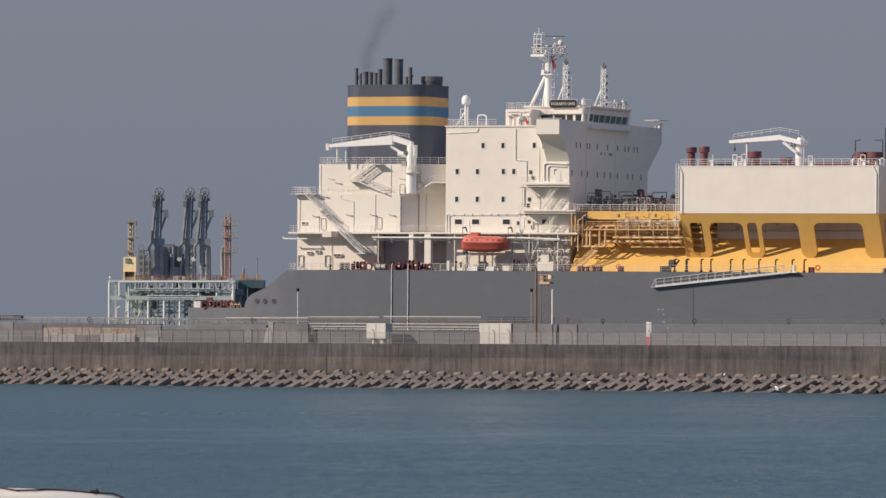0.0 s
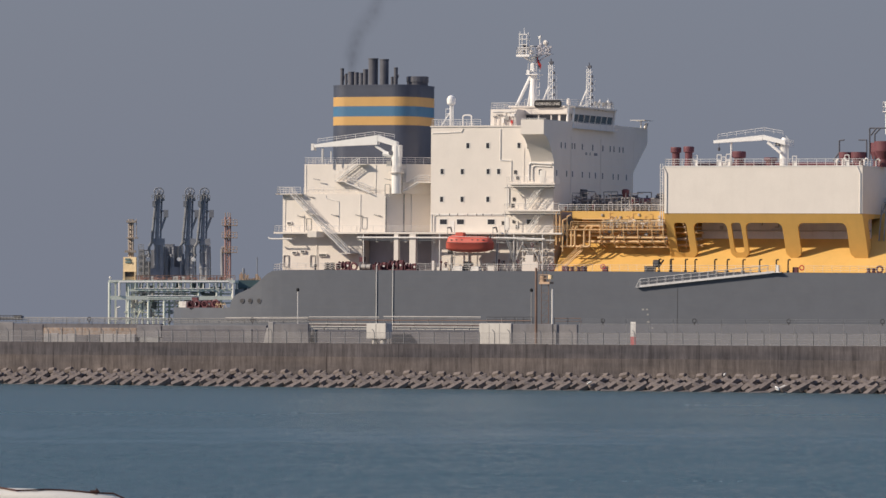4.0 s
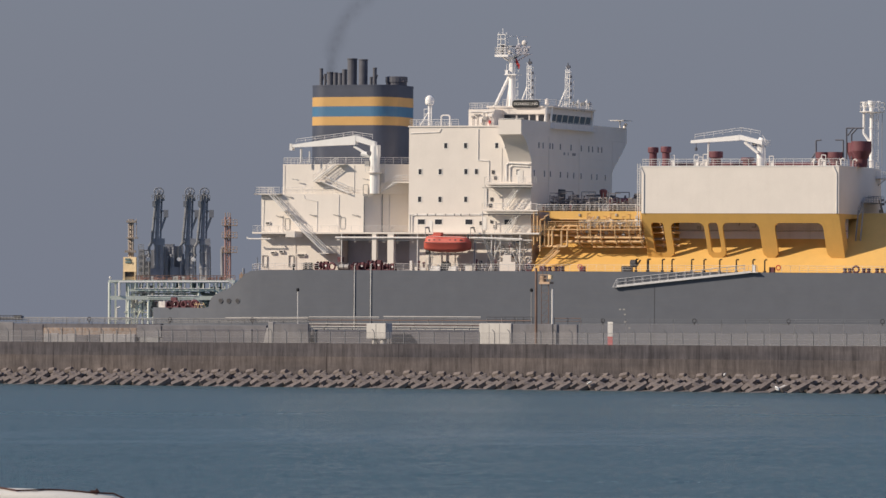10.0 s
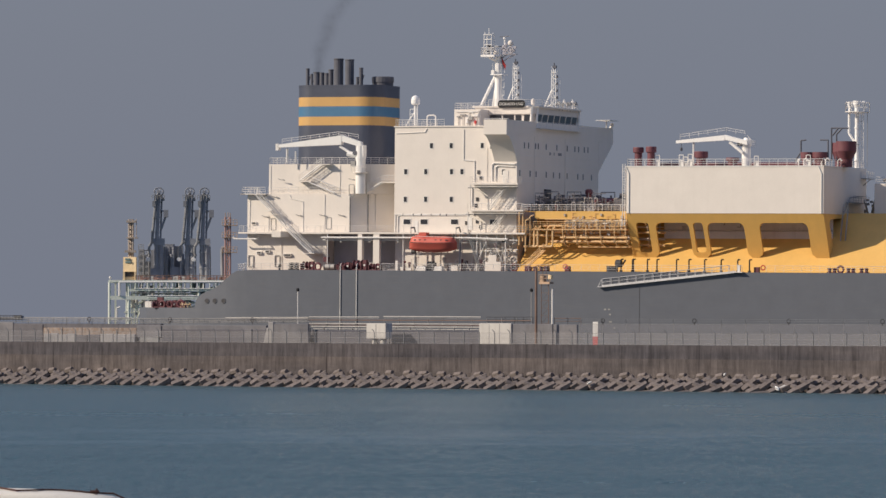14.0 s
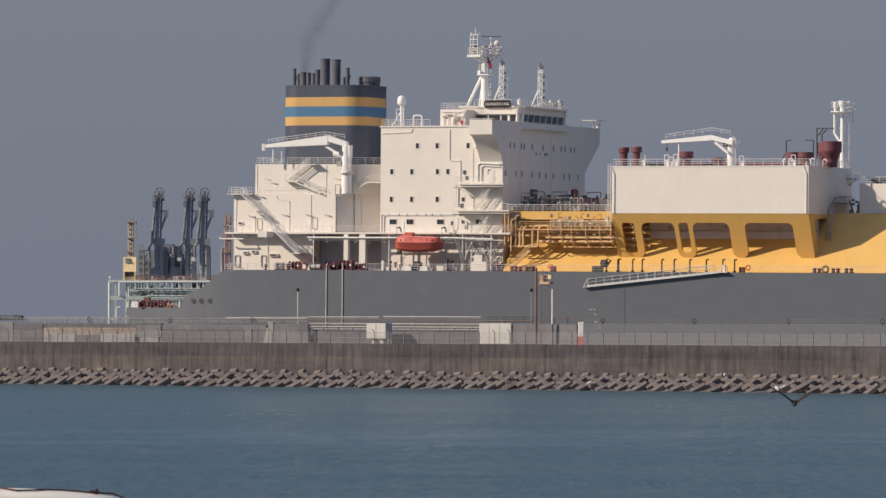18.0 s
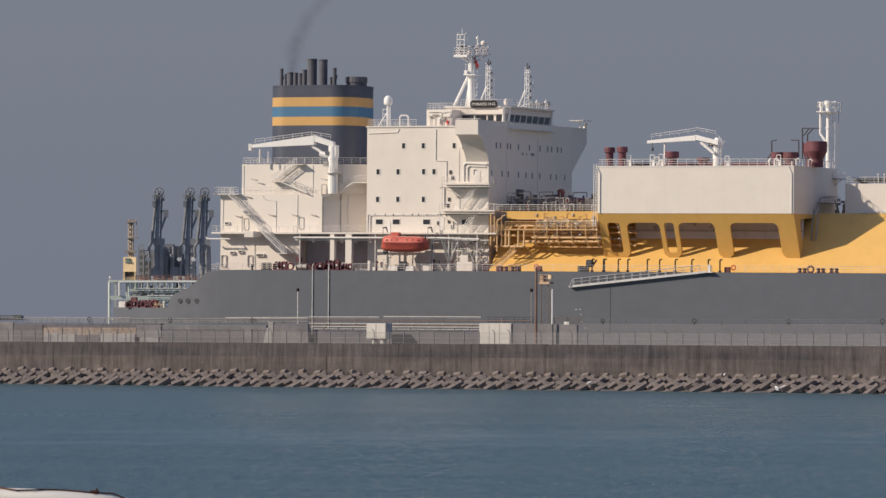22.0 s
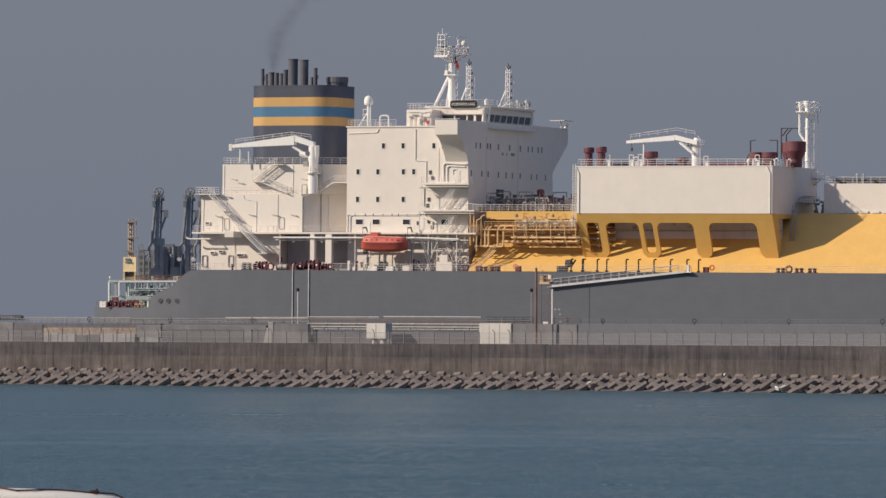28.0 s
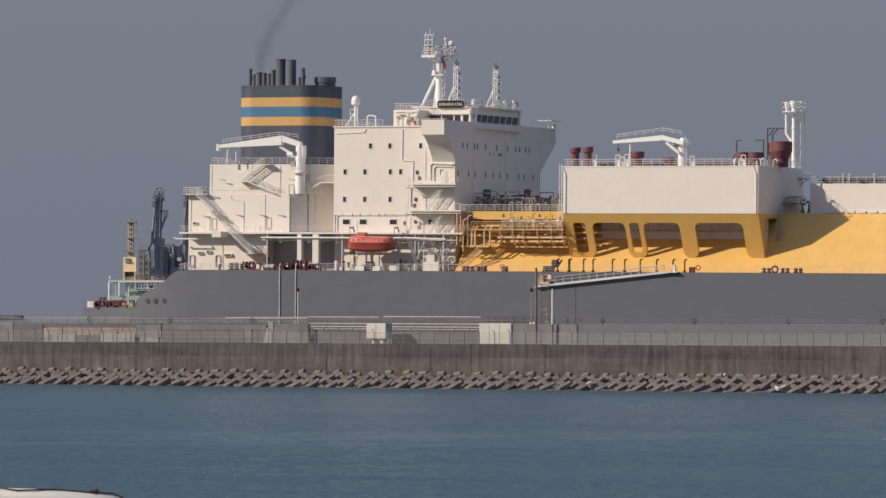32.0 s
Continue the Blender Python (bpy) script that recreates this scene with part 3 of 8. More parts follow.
def pole(name, label, x, v, z0, z1, r, material, cap=0.0):
    bm = bmesh.new()
    tube(bm, (0, 0, 0), (0, 0, z1 - z0), r, r * 0.85, n=10)
    ob = thing(name, label, name.replace("_", " "), BW @ pose(x, v, z0))
    part("shaft", bm, material, ob)
    bm = bmesh.new()
    box(bm, -r - 0.12, r + 0.12, -r - 0.1, r + 0.1, 0, 0.08)
    part("base_plate", bm, GALV, ob)
    if cap:
        bm = bmesh.new()
        lathe(bm, [(0.10, 0), (0.20, 0.08), (0.21, 0.32), (0.12, 0.45)], 10, (0, 0, z1 - z0 - 0.1))
        part("lamp_head", bm, BLACK, ob, "dark lamp head")
    return ob


pole("lamp_post", "slim pale lamp post with a dark head", -29.50, 8, ROAD, 12.39, 0.065, WHITE_TRIM, 1)
p = pole("lamp_post", "slim pale lamp post with a dark head", 8.75, 7, ROAD, 12.30, 0.075, GALV, 1)
pole("brown_pole", "tall rusty brown steel pole", 12.34, 3, ROAD, 15.22, 0.17, RUST)
pole("white_pole", "tall white painted pole", 12.72, 6, ROAD, 12.55, 0.13, WHITE_TRIM)
signal = thing("signal_tower", "weathered lattice signal tower with an orange lantern box", "signal tower", BW @ pose(-1.18, 1.6, 0))
sx0, sx1 = 11.96, 13.45
for x in (sx0 + 0.15, sx1 - 0.2):
    bm = bmesh.new()
    tube(bm, (x, 4.5, ROAD), (x, 4.5, 14.38), 0.045, n=6)
    part("leg", bm, RUST, signal)
bm = bmesh.new()
z0, z1 = ROAD, 13.03
for i in range(9):
    za, zb = z0 + (z1 - z0) * i / 9, z0 + (z1 - z0) * (i + 1) / 9
    tube(bm, (sx0 + 0.15, 4.5, za), (sx1 - 0.2, 4.5, zb), 0.018, n=4)
    tube(bm, (sx0 + 0.15, 4.5, zb), (sx1 - 0.2, 4.5, zb), 0.018, n=4)
part("bracing", bm, RUST, signal)
bm = bmesh.new()
box(bm, sx0 + 0.05, sx1 + 0.2, 4.1, 5.0, 13.18, 13.46)
box(bm, sx0 + 0.1, sx0 + 0.7, 4.2, 4.8, 13.46, 14.24)
part("lantern_box", bm, OCHRE, signal, "faded orange lantern box")
bm = bmesh.new()
box(bm, sx1 - 0.05, sx1 + 0.45, 4.1, 4.5, 13.81, 14.31)
part("lantern_hood", bm, CREAM, signal)
bm = bmesh.new()
tube(bm, (sx0 + 0.35, 4.5, 14.24), (sx0 + 0.35, 4.5, 14.95), 0.05, n=5)
part("spike", bm, RUST, signal)
bm = bmesh.new()
tube(bm, (sx0 + 0.9, 4.5, 13.46), (sx0 + 0.9, 4.5, 14.67), 0.05, n=5)
part("spike", bm, RUST, signal)
rails("tower_rail", [(sx0, 4.1, 13.46), (sx1 + 0.3, 4.1, 13.46)], signal, h=0.9, gap=0.6, material=OCHRE, bars=2)

# small white gulls and litter on the armour blocks
def gull(x, v, z, turn, spread):
    g = thing("gull", "small white gull perched on the armour blocks" if not spread else "white gull with half-spread wings on the blocks", "bird", BW @ pose(x, v, z, 0, 0, turn), "gulls on the breakwater")
    bm = bmesh.new()
    lathe(bm, [(0.02, -0.32), (0.10, -0.2), (0.15, 0.0), (0.11, 0.2), (0.09, 0.3), (0.03, 0.4)], 10)
    bmesh.ops.rotate(bm, verts=bm.verts, matrix=Matrix.Rotation(radians(65), 3, "Y"))
    part("body", bm, GULLWHITE, g, smooth=True)
    for s in (-1, 1):
        bm = bmesh.new()
        w = 0.55 if spread else 0.12
        vv = [bm.verts.new(p) for p in ((0.15, s * 0.1, 0.05), (-0.15, s * 0.1, 0.05), (-0.3, s * (0.1 + w), 0.25 if spread else 0.0), (0.0, s * (0.1 + w), 0.3 if spread else 0.0))]
        bm.faces.new(vv)
        bmesh.ops.solidify(bm, geom=bm.faces[:], thickness=0.03)
        part("wing", bm, GALV if not spread else GULLWHITE, g)
    return g


gull(53.75, -5.2, 0.51, 150, True).scale = (1.5, 1.5, 1.5)
gull(25.37, -4.0, 0.93, 40, False)
gull(43.73, -1.5, 2.10, 100, False)

# ---- loading jetty beyond the ship ----
JY = 1100.0
jetty = thing("loading_jetty", "pale green steel loading platform standing in the sea", "jetty")
bm = bmesh.new()
box(bm, -65.78, -40.89, JY, JY + 26, 15.65, 16.10)
part("platform", bm, JGREEN, jetty)
for z0, z1, xa, xb in ((13.88, 14.32, -61.56, -41.33), (12.21, 12.99, -65.33, -40.89), (8.32, 8.65, -65.56, -40.44)):
    bm = bmesh.new()
    box(bm, xa, xb, JY - 0.3, JY + 0.3, z0, z1)
    part("beam", bm, JGREEN, jetty)
for x in (-65.56, -61.78, -57.89, -54.78, -51.67, -48.00, -44.44, -41.33):
    bm = bmesh.new()
    tube(bm, (x, JY, -3), (x, JY, 15.65 - 0.01), 0.27, n=8)
    part("column", bm, JGREEN, jetty)
    bm = bmesh.new()
    box(bm, x - 0.18, x + 0.18, JY + 20, JY + 20.4, -3, 15.65 - 0.01)
    part("column", bm, JGREEN, jetty)
for i in range(9):
    bm = bmesh.new()
    x = -60.44 + i * 2.2
    tube(bm, (x, JY - 0.2, 14.32), (x, JY - 0.2, 15.43), 0.15, n=6)
    part("baluster", bm, JGREEN, jetty)
bm = bmesh.new()
rnd = random.Random(31)
for i in range(60):
    x, y = rnd.uniform(-61.00, -41.56), JY + rnd.uniform(2, 18)
    z = rnd.uniform(8.99, 15.10)
    if i % 3:
        tube(bm, (x, y, z), (x + rnd.uniform(-3, 3), y, z), rnd.uniform(0.1, 0.35), n=6)
    else:
        box(bm, x - 0.6, x + 0.6, y, y + 1, z - 0.8, z + 0.8)
tagged(part("plant_clutter", bm, JSTEEL, jetty, "dim grey pipework under the platform"), kind="stuff")
bm = bmesh.new()
run(bm, [(-64.11, JY - 0.4, 8.65), (-64.11, JY - 0.4, 10.54), (-63.44, JY - 0.4, 10.76)], 0.2, 6)
run(bm, [(-63.56, JY - 0.4, 12.99), (-63.56, JY - 0.4, 15.65), (-42.11, JY - 0.4, 15.76), (-41.22, JY - 0.4, 15.32), (-41.22, JY - 0.4, 8.99)], 0.22, 6)
part("white_pipe", bm, WHITE_TRIM, jetty)
PT = 16.10
rails("jetty_rail", [(-60.44, JY + 0.2, PT), (-40.89, JY + 0.2, PT)], jetty, h=0.9, gap=1.4, material=RUST, bars=3, r=0.05)
bm = bmesh.new()
for i in range(60):
    x, y = rnd.uniform(-58.00, -50.44), JY + rnd.uniform(5, 18)
    h = rnd.uniform(2, 22.76 - PT)
    if i % 4:
        tube(bm, (x, y, PT), (x, y, PT + h), rnd.uniform(0.12, 0.4), n=6)
    else:
        box(bm, x - 1, x + 1, y - 1, y + 1, PT, PT + h)
tagged(part("equipment_block", bm, JDARK, jetty, "dark blue-grey equipment on the platform"), kind="stuff")
bm = bmesh.new()
for i in range(26):
    x, y = rnd.uniform(-60.22, -56.56), JY + rnd.uniform(5, 18)
    z = PT + rnd.uniform(0, 6)
    tube(bm, (x, y, PT), (x, y, z), rnd.uniform(0.1, 0.25), n=6)
    tube(bm, (x, y, z), (x + rnd.uniform(-1.5, 1.5), y, z), rnd.uniform(0.1, 0.2), n=6)
tagged(part("small_pipes", bm, JSTEEL, jetty), kind="stuff")
rnd = random.Random(52)
for i in range(34):
    x = -60.11 + i * (-41.11 - -60.11) / 34 + rnd.uniform(-0.2, 0.2)
    bm = bmesh.new()
    w, h = rnd.uniform(0.12, 0.34), rnd.uniform(0.4, 0.85)
    if i % 4 == 3:
        lathe(bm, [(w, 0), (w, h * 0.6), (w * 1.3, h * 0.7), (w * 0.6, h)], 8, (x, JY + 0.8, PT))
    else:
        box(bm, x - w, x + w, JY + 0.6, JY + 1.2, PT, PT + h)
    part("deck_fitting", bm, RUSTRED if rnd.random() < 0.72 else WHITE_TRIM, jetty)
for i in range(16):
    x = -60.44 + i * 1.22
    bm = bmesh.new()
    za, zb = 14.43, 15.54
    run(bm, [(x, JY - 0.5, zb), (x, JY - 0.5, za), (x + 0.7, JY - 0.5, za)], 0.09, 5)
    part("pipe_hanger", bm, WHITE_TRIM if i % 3 else JGREEN, jetty)
for x0, x1, z, r, m in ((-60.67, -45.78, 14.43, 0.14, WHITE_TRIM), (-60.11, -48.00, 14.04, 0.16, JGREEN), (-60.89, -49.33, 13.54, 0.1, JSTEEL), (-58.00, -48.22, 12.99, 0.12, WHITE_TRIM), (-58.00, -48.78, 12.54, 0.08, JGREEN)):
    bm = bmesh.new()
    tube(bm, (x0, JY - 0.3, z), (x1, JY - 0.3, z), r, n=6)
    part("service_pipe", bm, m, jetty)
for i in range(46):
    bm = bmesh.new()
    x = rnd.uniform(-61.56, -57.78) if i < 22 else rnd.uniform(-58.00, -48.22)
    z = rnd.uniform(8.75, 14.09)
    if i % 2:
        run(bm, [(x, JY + 1, z), (x, JY + 1, z + 1.3), (x + rnd.uniform(-0.8, 0.8), JY + 1, z + 1.3)], rnd.uniform(0.08, 0.16), 6)
        part("pipe_bend", bm, (WHITE_TRIM, JGREEN, JSTEEL)[i % 3], jetty)
    else:
        box(bm, x - 0.25, x + 0.25, JY + 1, JY + 1.6, z, z + rnd.uniform(0.4, 0.9))
        part("junction_box", bm, (WHITE_TRIM, JSTEEL, JGREEN)[i % 3], jetty)
stairs("jetty_stair", (-60.11, JY + 2, 8.75), (-58.00, JY + 2, 13.42), 0.8, jetty, 12, JGREEN)
for i in range(11):
    bm = bmesh.new()
    x = -62.6 + i * 1.05
    tube(bm, (x, JY + 7, -3), (x, JY + 7, 15.6), 0.14, n=6)
    part("column", bm, JGREEN, jetty)
for z, x0, x1 in ((9.6, -63.0, -50.0), (10.7, -62.4, -44.0), (11.5, -62.0, -42.0), (13.3, -61.5, -42.0)):
    bm = bmesh.new()
    box(bm, x0, x1, JY + 6.6, JY + 6.9, z, z + 0.28)
    for i in range(int((x1 - x0) / 1.6)):
        tube(bm, (x0 + i * 1.6, JY + 6.7, z), (x0 + i * 1.6 + 1.2, JY + 6.7, z + 1.1), 0.07, n=5)
    part("brace_beam", bm, JGREEN, jetty)
for x0, x1, z1 in ((-60.4, -59.4, 22.3), (-59.3, -58.3, 21.2)):
    bm = bmesh.new()
    box(bm, x0, x1, JY + 9, JY + 13, PT, z1)
    for k in range(4):
        z = PT + 1 + k * 1.25
        tube(bm, (x0 - 0.2, JY + 8.8, z), (x1 + 0.2, JY + 8.8, z + 0.6), 0.1, n=5)
    rails("cabinet_rail", [(x0, JY + 9.1, z1), (x1, JY + 9.1, z1)], jetty, h=0.9, gap=0.5, r=0.06, material=JSTEEL, bars=2)
    part("switch_cabinet", bm, JDARK, jetty, "dark blue-grey switch cabinet behind the control cabin")
bm = bmesh.new()
lathe(bm, [(0.12, 0), (0.26, 0.15), (0.26, 0.45), (0.1, 0.55)], 8, (-65.44, JY + 0.3, 16.30))
tube(bm, (-65.44, JY + 0.3, 15.74), (-65.44, JY + 0.3, 16.41), 0.08, n=5)
part("deck_lamp", bm, WHITE_TRIM, jetty)
bm = bmesh.new()
hx0, hx1 = -63.00, -60.39
z0, z1, z2 = 16.08, 17.75, 20.64
prism(bm, [(hx0, JY + 1.9), (hx1, JY + 1.0), (hx1, JY + 4), (hx0, JY + 4)], z1, z2)
box(bm, hx0, hx0 + 0.4, JY + 1, JY + 4, z0, z1)
box(bm, hx1 - 0.4, hx1, JY + 1, JY + 4, z0, z1)
box(bm, hx0 + 0.4, hx1 - 0.4, JY + 1.6, JY + 4, z0, 16.75)
cabin = part("control_cabin", bm, CREAM, jetty, "cream control cabin on short legs")
# solid dark box in place of the shade under the cabin
bm = bmesh.new()
box(bm, hx0 + 0.4, hx1 - 0.4, JY + 1.9, JY + 3.9, 16.76, z1 - 0.01)
part("dark_opening", bm, DARK, cabin)
bm = bmesh.new()
box(bm, -55.1, -53.4, JY + 8, JY + 14, PT, 23.3)
box(bm, -53.3, -51.7, JY + 8.4, JY + 14, PT, 22.9)
for i in range(5):
    box(bm, -55.15 + i * 0.86, -55.0 + i * 0.86, JY + 7.8, JY + 8.39, PT, 22.8)
part("equipment_tower", bm, JDARK, jetty, "dark blue-grey boxy equipment tower between the arms")
bm = bmesh.new()
for i, w in enumerate((0.9, 1.1)):
    prism(bm, [(hx0 + 0.4, JY + 1.62), (hx0 + 0.4 + w, JY + 1.62 - 0.54 * w), (hx0 + 0.5 + w, JY + 1.9), (hx0 + 0.4, JY + 1.9)], z2 - 0.6 - i * 0.55, z2 - 0.25 - i * 0.55)
part("green_sign", bm, TEAL, cabin)
bm = bmesh.new()
tx0, tx1 = -61.89, -61.11
for x in (tx0, tx1):
    for y in (JY + 2, JY + 3):
        tube(bm, (x, y, z2), (x, y, 28.08), 0.16, n=6)
for i in range(8):
    z = z2 + ( 28.08 - z2) * (i + 1) / 8
    box(bm, tx0 - 0.1, tx1 + 0.1, JY + 1.9, JY + 3.1, z - 0.12, z)
box(bm, tx0 - 0.5, tx1 + 1.0, JY + 1.5, JY + 3.5, 24.30, 24.53)
box(bm, tx0 - 0.8, tx1 + 0.6, JY + 1.5, JY + 3.5, 21.53, 21.97)
tube(bm, (tx1 + 0.7, JY + 2, 24.53), (tx1 + 0.7, JY + 2, 28.08), 0.08, n=5)
tube(bm, ((tx0 + tx1) / 2, JY + 2.5, z2), ((tx0 + tx1) / 2, JY + 2.5, 27.64), 0.24, n=8)
box(bm, tx0 - 0.5, tx1 + 0.6, JY + 1.7, JY + 3.3, 27.42, 27.86)
part("monitor_tower", bm, BEIGE, jetty, "slim weathered beige water-monitor tower")
bm = bmesh.new()
tx0, tx1 = -42.94, -42.00
for x in (tx0, tx1):
    for y in (JY + 3, JY + 4.5):
        tube(bm, (x, y, PT), (x, y, 28.57), 0.17, n=6)
k = 11
for i in range(k):
    za, zb = PT + (28.57 - PT) * i / k, PT + (28.57 - PT) * (i + 1) / k
    tube(bm, (tx0, JY + 3, za), (tx1, JY + 3, zb), 0.09, n=4)
    box(bm, tx0, tx1, JY + 3, JY + 4.5, zb - 0.1, zb)
tube(bm, ((tx0 + tx1) / 2, JY + 3.5, PT), ((tx0 + tx1) / 2, JY + 3.5, 26.79), 0.15, n=8)
mt = part("monitor_tower", bm, RUSTRED, jetty, "rusty red lattice water-monitor tower")
bm = bmesh.new()
for z in (27.01, 24.57, 21.68):
    box(bm, tx0 - 0.6, tx1 + 1.4, JY + 2.6, JY + 5, z - 0.15, z)
    rr_ = [(tx0 - 0.6, JY + 2.6, z), (tx1 + 1.4, JY + 2.6, z)]
    for dz in (0.5, 1.0):
        tube(bm, (rr_[0][0], rr_[0][1], z + dz), (rr_[1][0], rr_[1][1], z + dz), 0.05, n=4)
    for i in range(5):
        x = rr_[0][0] + (rr_[1][0] - rr_[0][0]) * i / 4
        tube(bm, (x, JY + 2.6, z), (x, JY + 2.6, z + 1.0), 0.05, n=4)
for x in (tx0, tx0 + 0.5, tx1):
    tube(bm, (x, JY + 3.5, 28.57), (x, JY + 3.5, 29.45), 0.08, n=5)
part("tower_landing", bm, OCHRE, mt)
bm = bmesh.new()
tube(bm, (-43.56, JY + 5, PT), (-43.67, JY + 5, 22.34), 0.35, n=8)
tube(bm, (-43.67, JY + 5, 22.34), (-43.11, JY + 5, 22.67), 0.35, n=8)
part("grey_riser", bm, JDARK, jetty)


def loading_arm(x, name_label):
    arm = tagged(new("loading_arm"), name_label)
    arm.parent, arm.matrix_basis = jetty, pose(x, JY + 5, PT) @ Matrix.Diagonal((1.12, 1, 1.045, 1))
    for dx in (0.5, 1.35):
        bm = bmesh.new()
        tube(bm, (dx, 0, 0), (dx, 0, 7.6), 0.46, 0.40, n=12)
        tube(bm, (dx, 0, 2.2), (dx, 0, 2.5), 0.56, n=12)
        tube(bm, (dx, 0, 5.2), (dx, 0, 5.45), 0.52, n=12)
        part("riser", bm, JDARK, arm)
    bm = bmesh.new()
    tube(bm, (2.0, 0.3, 0), (1.9, 0.3, 6.4), 0.13, n=6)
    part("drain_pipe", bm, JSTEEL, arm)
    bm = bmesh.new()
    box(bm, 0.0, 1.95, -0.5, 0.5, 6.6, 7.9)
    tube(bm, (0.55, -0.2, 7.4), (0.95, -0.2, 16.4), 0.36, 0.30, n=10)
    tube(bm, (1.2, 0.3, 7.4), (1.42, 0.3, 16.0), 0.18, n=6)
    for i in range(9):
        f = (i + 0.5) / 9
        tube(bm, (0.6 + 0.4 * f, -0.1, 7.4 + 8.6 * f), (1.22 + 0.2 * f, 0.3, 7.9 + 8.4 * f), 0.08, n=5)
    part("inboard_arm", bm, JDARK, arm)
    bm = bmesh.new()
    tube(bm, (0.5, -0.6, 16.0), (-0.30, -0.6, 7.0), 0.25, n=8)
    for z in (9.0, 11.6, 14.0):
        tube(bm, (-0.30 + (z - 7) * 0.089, -0.6, z), (-0.28 + (z - 7) * 0.089, -0.6, z + 0.25), 0.34, n=8)
    part("outboard_arm", bm, JSTEEL, arm)
    bm = bmesh.new()
    ring(bm, (0.9, -0.5, 16.7), 0.80, 0.10, n=16)
    ring(bm, (0.9, 0.3, 16.7), 0.80, 0.10, n=16)
    tube(bm, (0.9, -0.9, 16.7), (0.9, 0.6, 16.7), 0.30, n=8)
    for k in range(6):
        a = k * math.tau / 6
        tube(bm, (0.9, -0.5, 16.7), (0.9 + 0.8 * math.cos(a), -0.5, 16.7 + 0.8 * math.sin(a)), 0.07, n=4)
    part("sheave", bm, JDARK, arm, "dark sheave wheel at the arm's head")
    bm = bmesh.new()
    box(bm, 0.1, 0.7, -0.7, 0.3, 14.4, 15.9)
    box(bm, 1.3, 1.9, -0.5, 0.3, 15.0, 15.6)
    box(bm, -0.2, 0.3, -0.9, -0.4, 13.9, 15.0)
    part("head_joint", bm, JSTEEL, arm)
    rails("head_rail", [(-0.3, -0.8, 15.3), (1.9, -0.8, 15.3)], arm, h=0.8, gap=0.5, r=0.05, material=JSTEEL, bars=2)
    bm = bmesh.new()
    box(bm, 1.75, 2.55, -0.6, 0.6, 11.9, 13.3)
    tube(bm, (2.1, 0, 12.0), (1.3, 0, 9.6), 0.2, n=8)
    tube(bm, (1.9, 0, 12.9), (1.1, 0, 13.4), 0.16, n=6)
    part("counterweight", bm, JDARK, arm)
    bm = bmesh.new()
    run(bm, [(0.1, -0.6, 7.4), (-0.35, -0.6, 7.0), (-0.75, -0.6, 6.3), (-0.8, -0.6, 5.2), (-0.6, -0.6, 4.6)], 0.25, 8)
    part("elbow_pipe", bm, JSTEEL, arm)
    bm = bmesh.new()
    run(bm, [(-0.6, -0.6, 4.7), (-0.92, -0.62, 4.3), (-0.95, -0.75, 3.95)], 0.2, 8)
    part("coupler", bm, JSTEEL, arm)
    bm = bmesh.new()
    tube(bm, (-0.95, -0.75, 3.95), (-0.95, -1.0, 3.93), 0.40, 0.36, n=14)
    part("flange", bm, BRIGHT, arm, "white round blind flange on the coupler")
    return arm


for x, lab in ((-57.17, "tall dark blue-grey loading arm folded upright"), (-51.06, "tall dark blue-grey loading arm folded upright beside another"), (-48.17, "tall dark blue-grey loading arm folded upright beside another")):
    loading_arm(x, lab)
# dolphin and gangway tower at the jetty's end
dolphin = thing("mooring_dolphin", "dark teal mooring dolphin with equipment and a mast", "dolphin")
bm = bmesh.new()
box(bm, -41.07, -35.86, JY + 20, JY + 30, 14.67, 16.26)
part("deck_block", bm, TEAL, dolphin)
for x in (-40.27, -38.35, -36.65):
    bm = bmesh.new()
    tube(bm, (x, JY + 25, -3), (x, JY + 25, 14.67), 0.9, n=10)
    part("pile", bm, JSTEEL, dolphin)
bm = bmesh.new()
for i in range(16):
    x = -40.73 + i * (-36.43 - -40.73) / 16
    z = 16.26
    h = rnd.uniform(0.3, 1.6)
    if i % 2:
        tube(bm, (x, JY + 23, z), (x, JY + 23, z + h), 0.12, n=6)
    else:
        box(bm, x - 0.12, x + 0.12, JY + 22, JY + 22.6, z, z + h)
tagged(part("deck_gear", bm, OCHRE, dolphin), kind="stuff")
bm = bmesh.new()
tube(bm, (-37.33, JY + 24, 16.26), (-37.33, JY + 24, 20.90), 0.10, n=6)
tube(bm, (-40.05, JY + 24, 16.26), (-40.05, JY + 24, 18.63), 0.25, n=6)
part("mast", bm, JDARK, dolphin)
bm = bmesh.new()
box(bm, -41.52, -39.82, JY + 16, JY + 20, 13.20, 14.44)
tube(bm, (-40.95, JY + 18, -3), (-40.95, JY + 18, 13.20), 0.7, n=8)
part("fender_panel", bm, JDARK, dolphin)

# ---- white moored boat close to the camera's shore ----
boat = thing("white_boat", "white moored boat with a brown rope along its gunwale", "boat", pose(0, 262, 0))
bm = bmesh.new()
rows = []
for i in range(15):
    s = i / 14
    x = -27.5 + s * 12.9
    drop = 0.55 * s ** 5
    half = 2.4 * (1 - s ** 3.5) ** 0.5 + 0.03
    rows.append([bm.verts.new((x, y * half, z)) for y, z in ((-0.75, -0.4), (-0.95, 0.15), (-1.0, 0.62 - drop), (-0.86, 0.86 - drop), (-0.4, 1.02 - drop), (0, 1.05 - drop), (0.4, 1.02 - drop), (0.86, 0.86 - drop), (1.0, 0.62 - drop), (0.75, -0.4))])
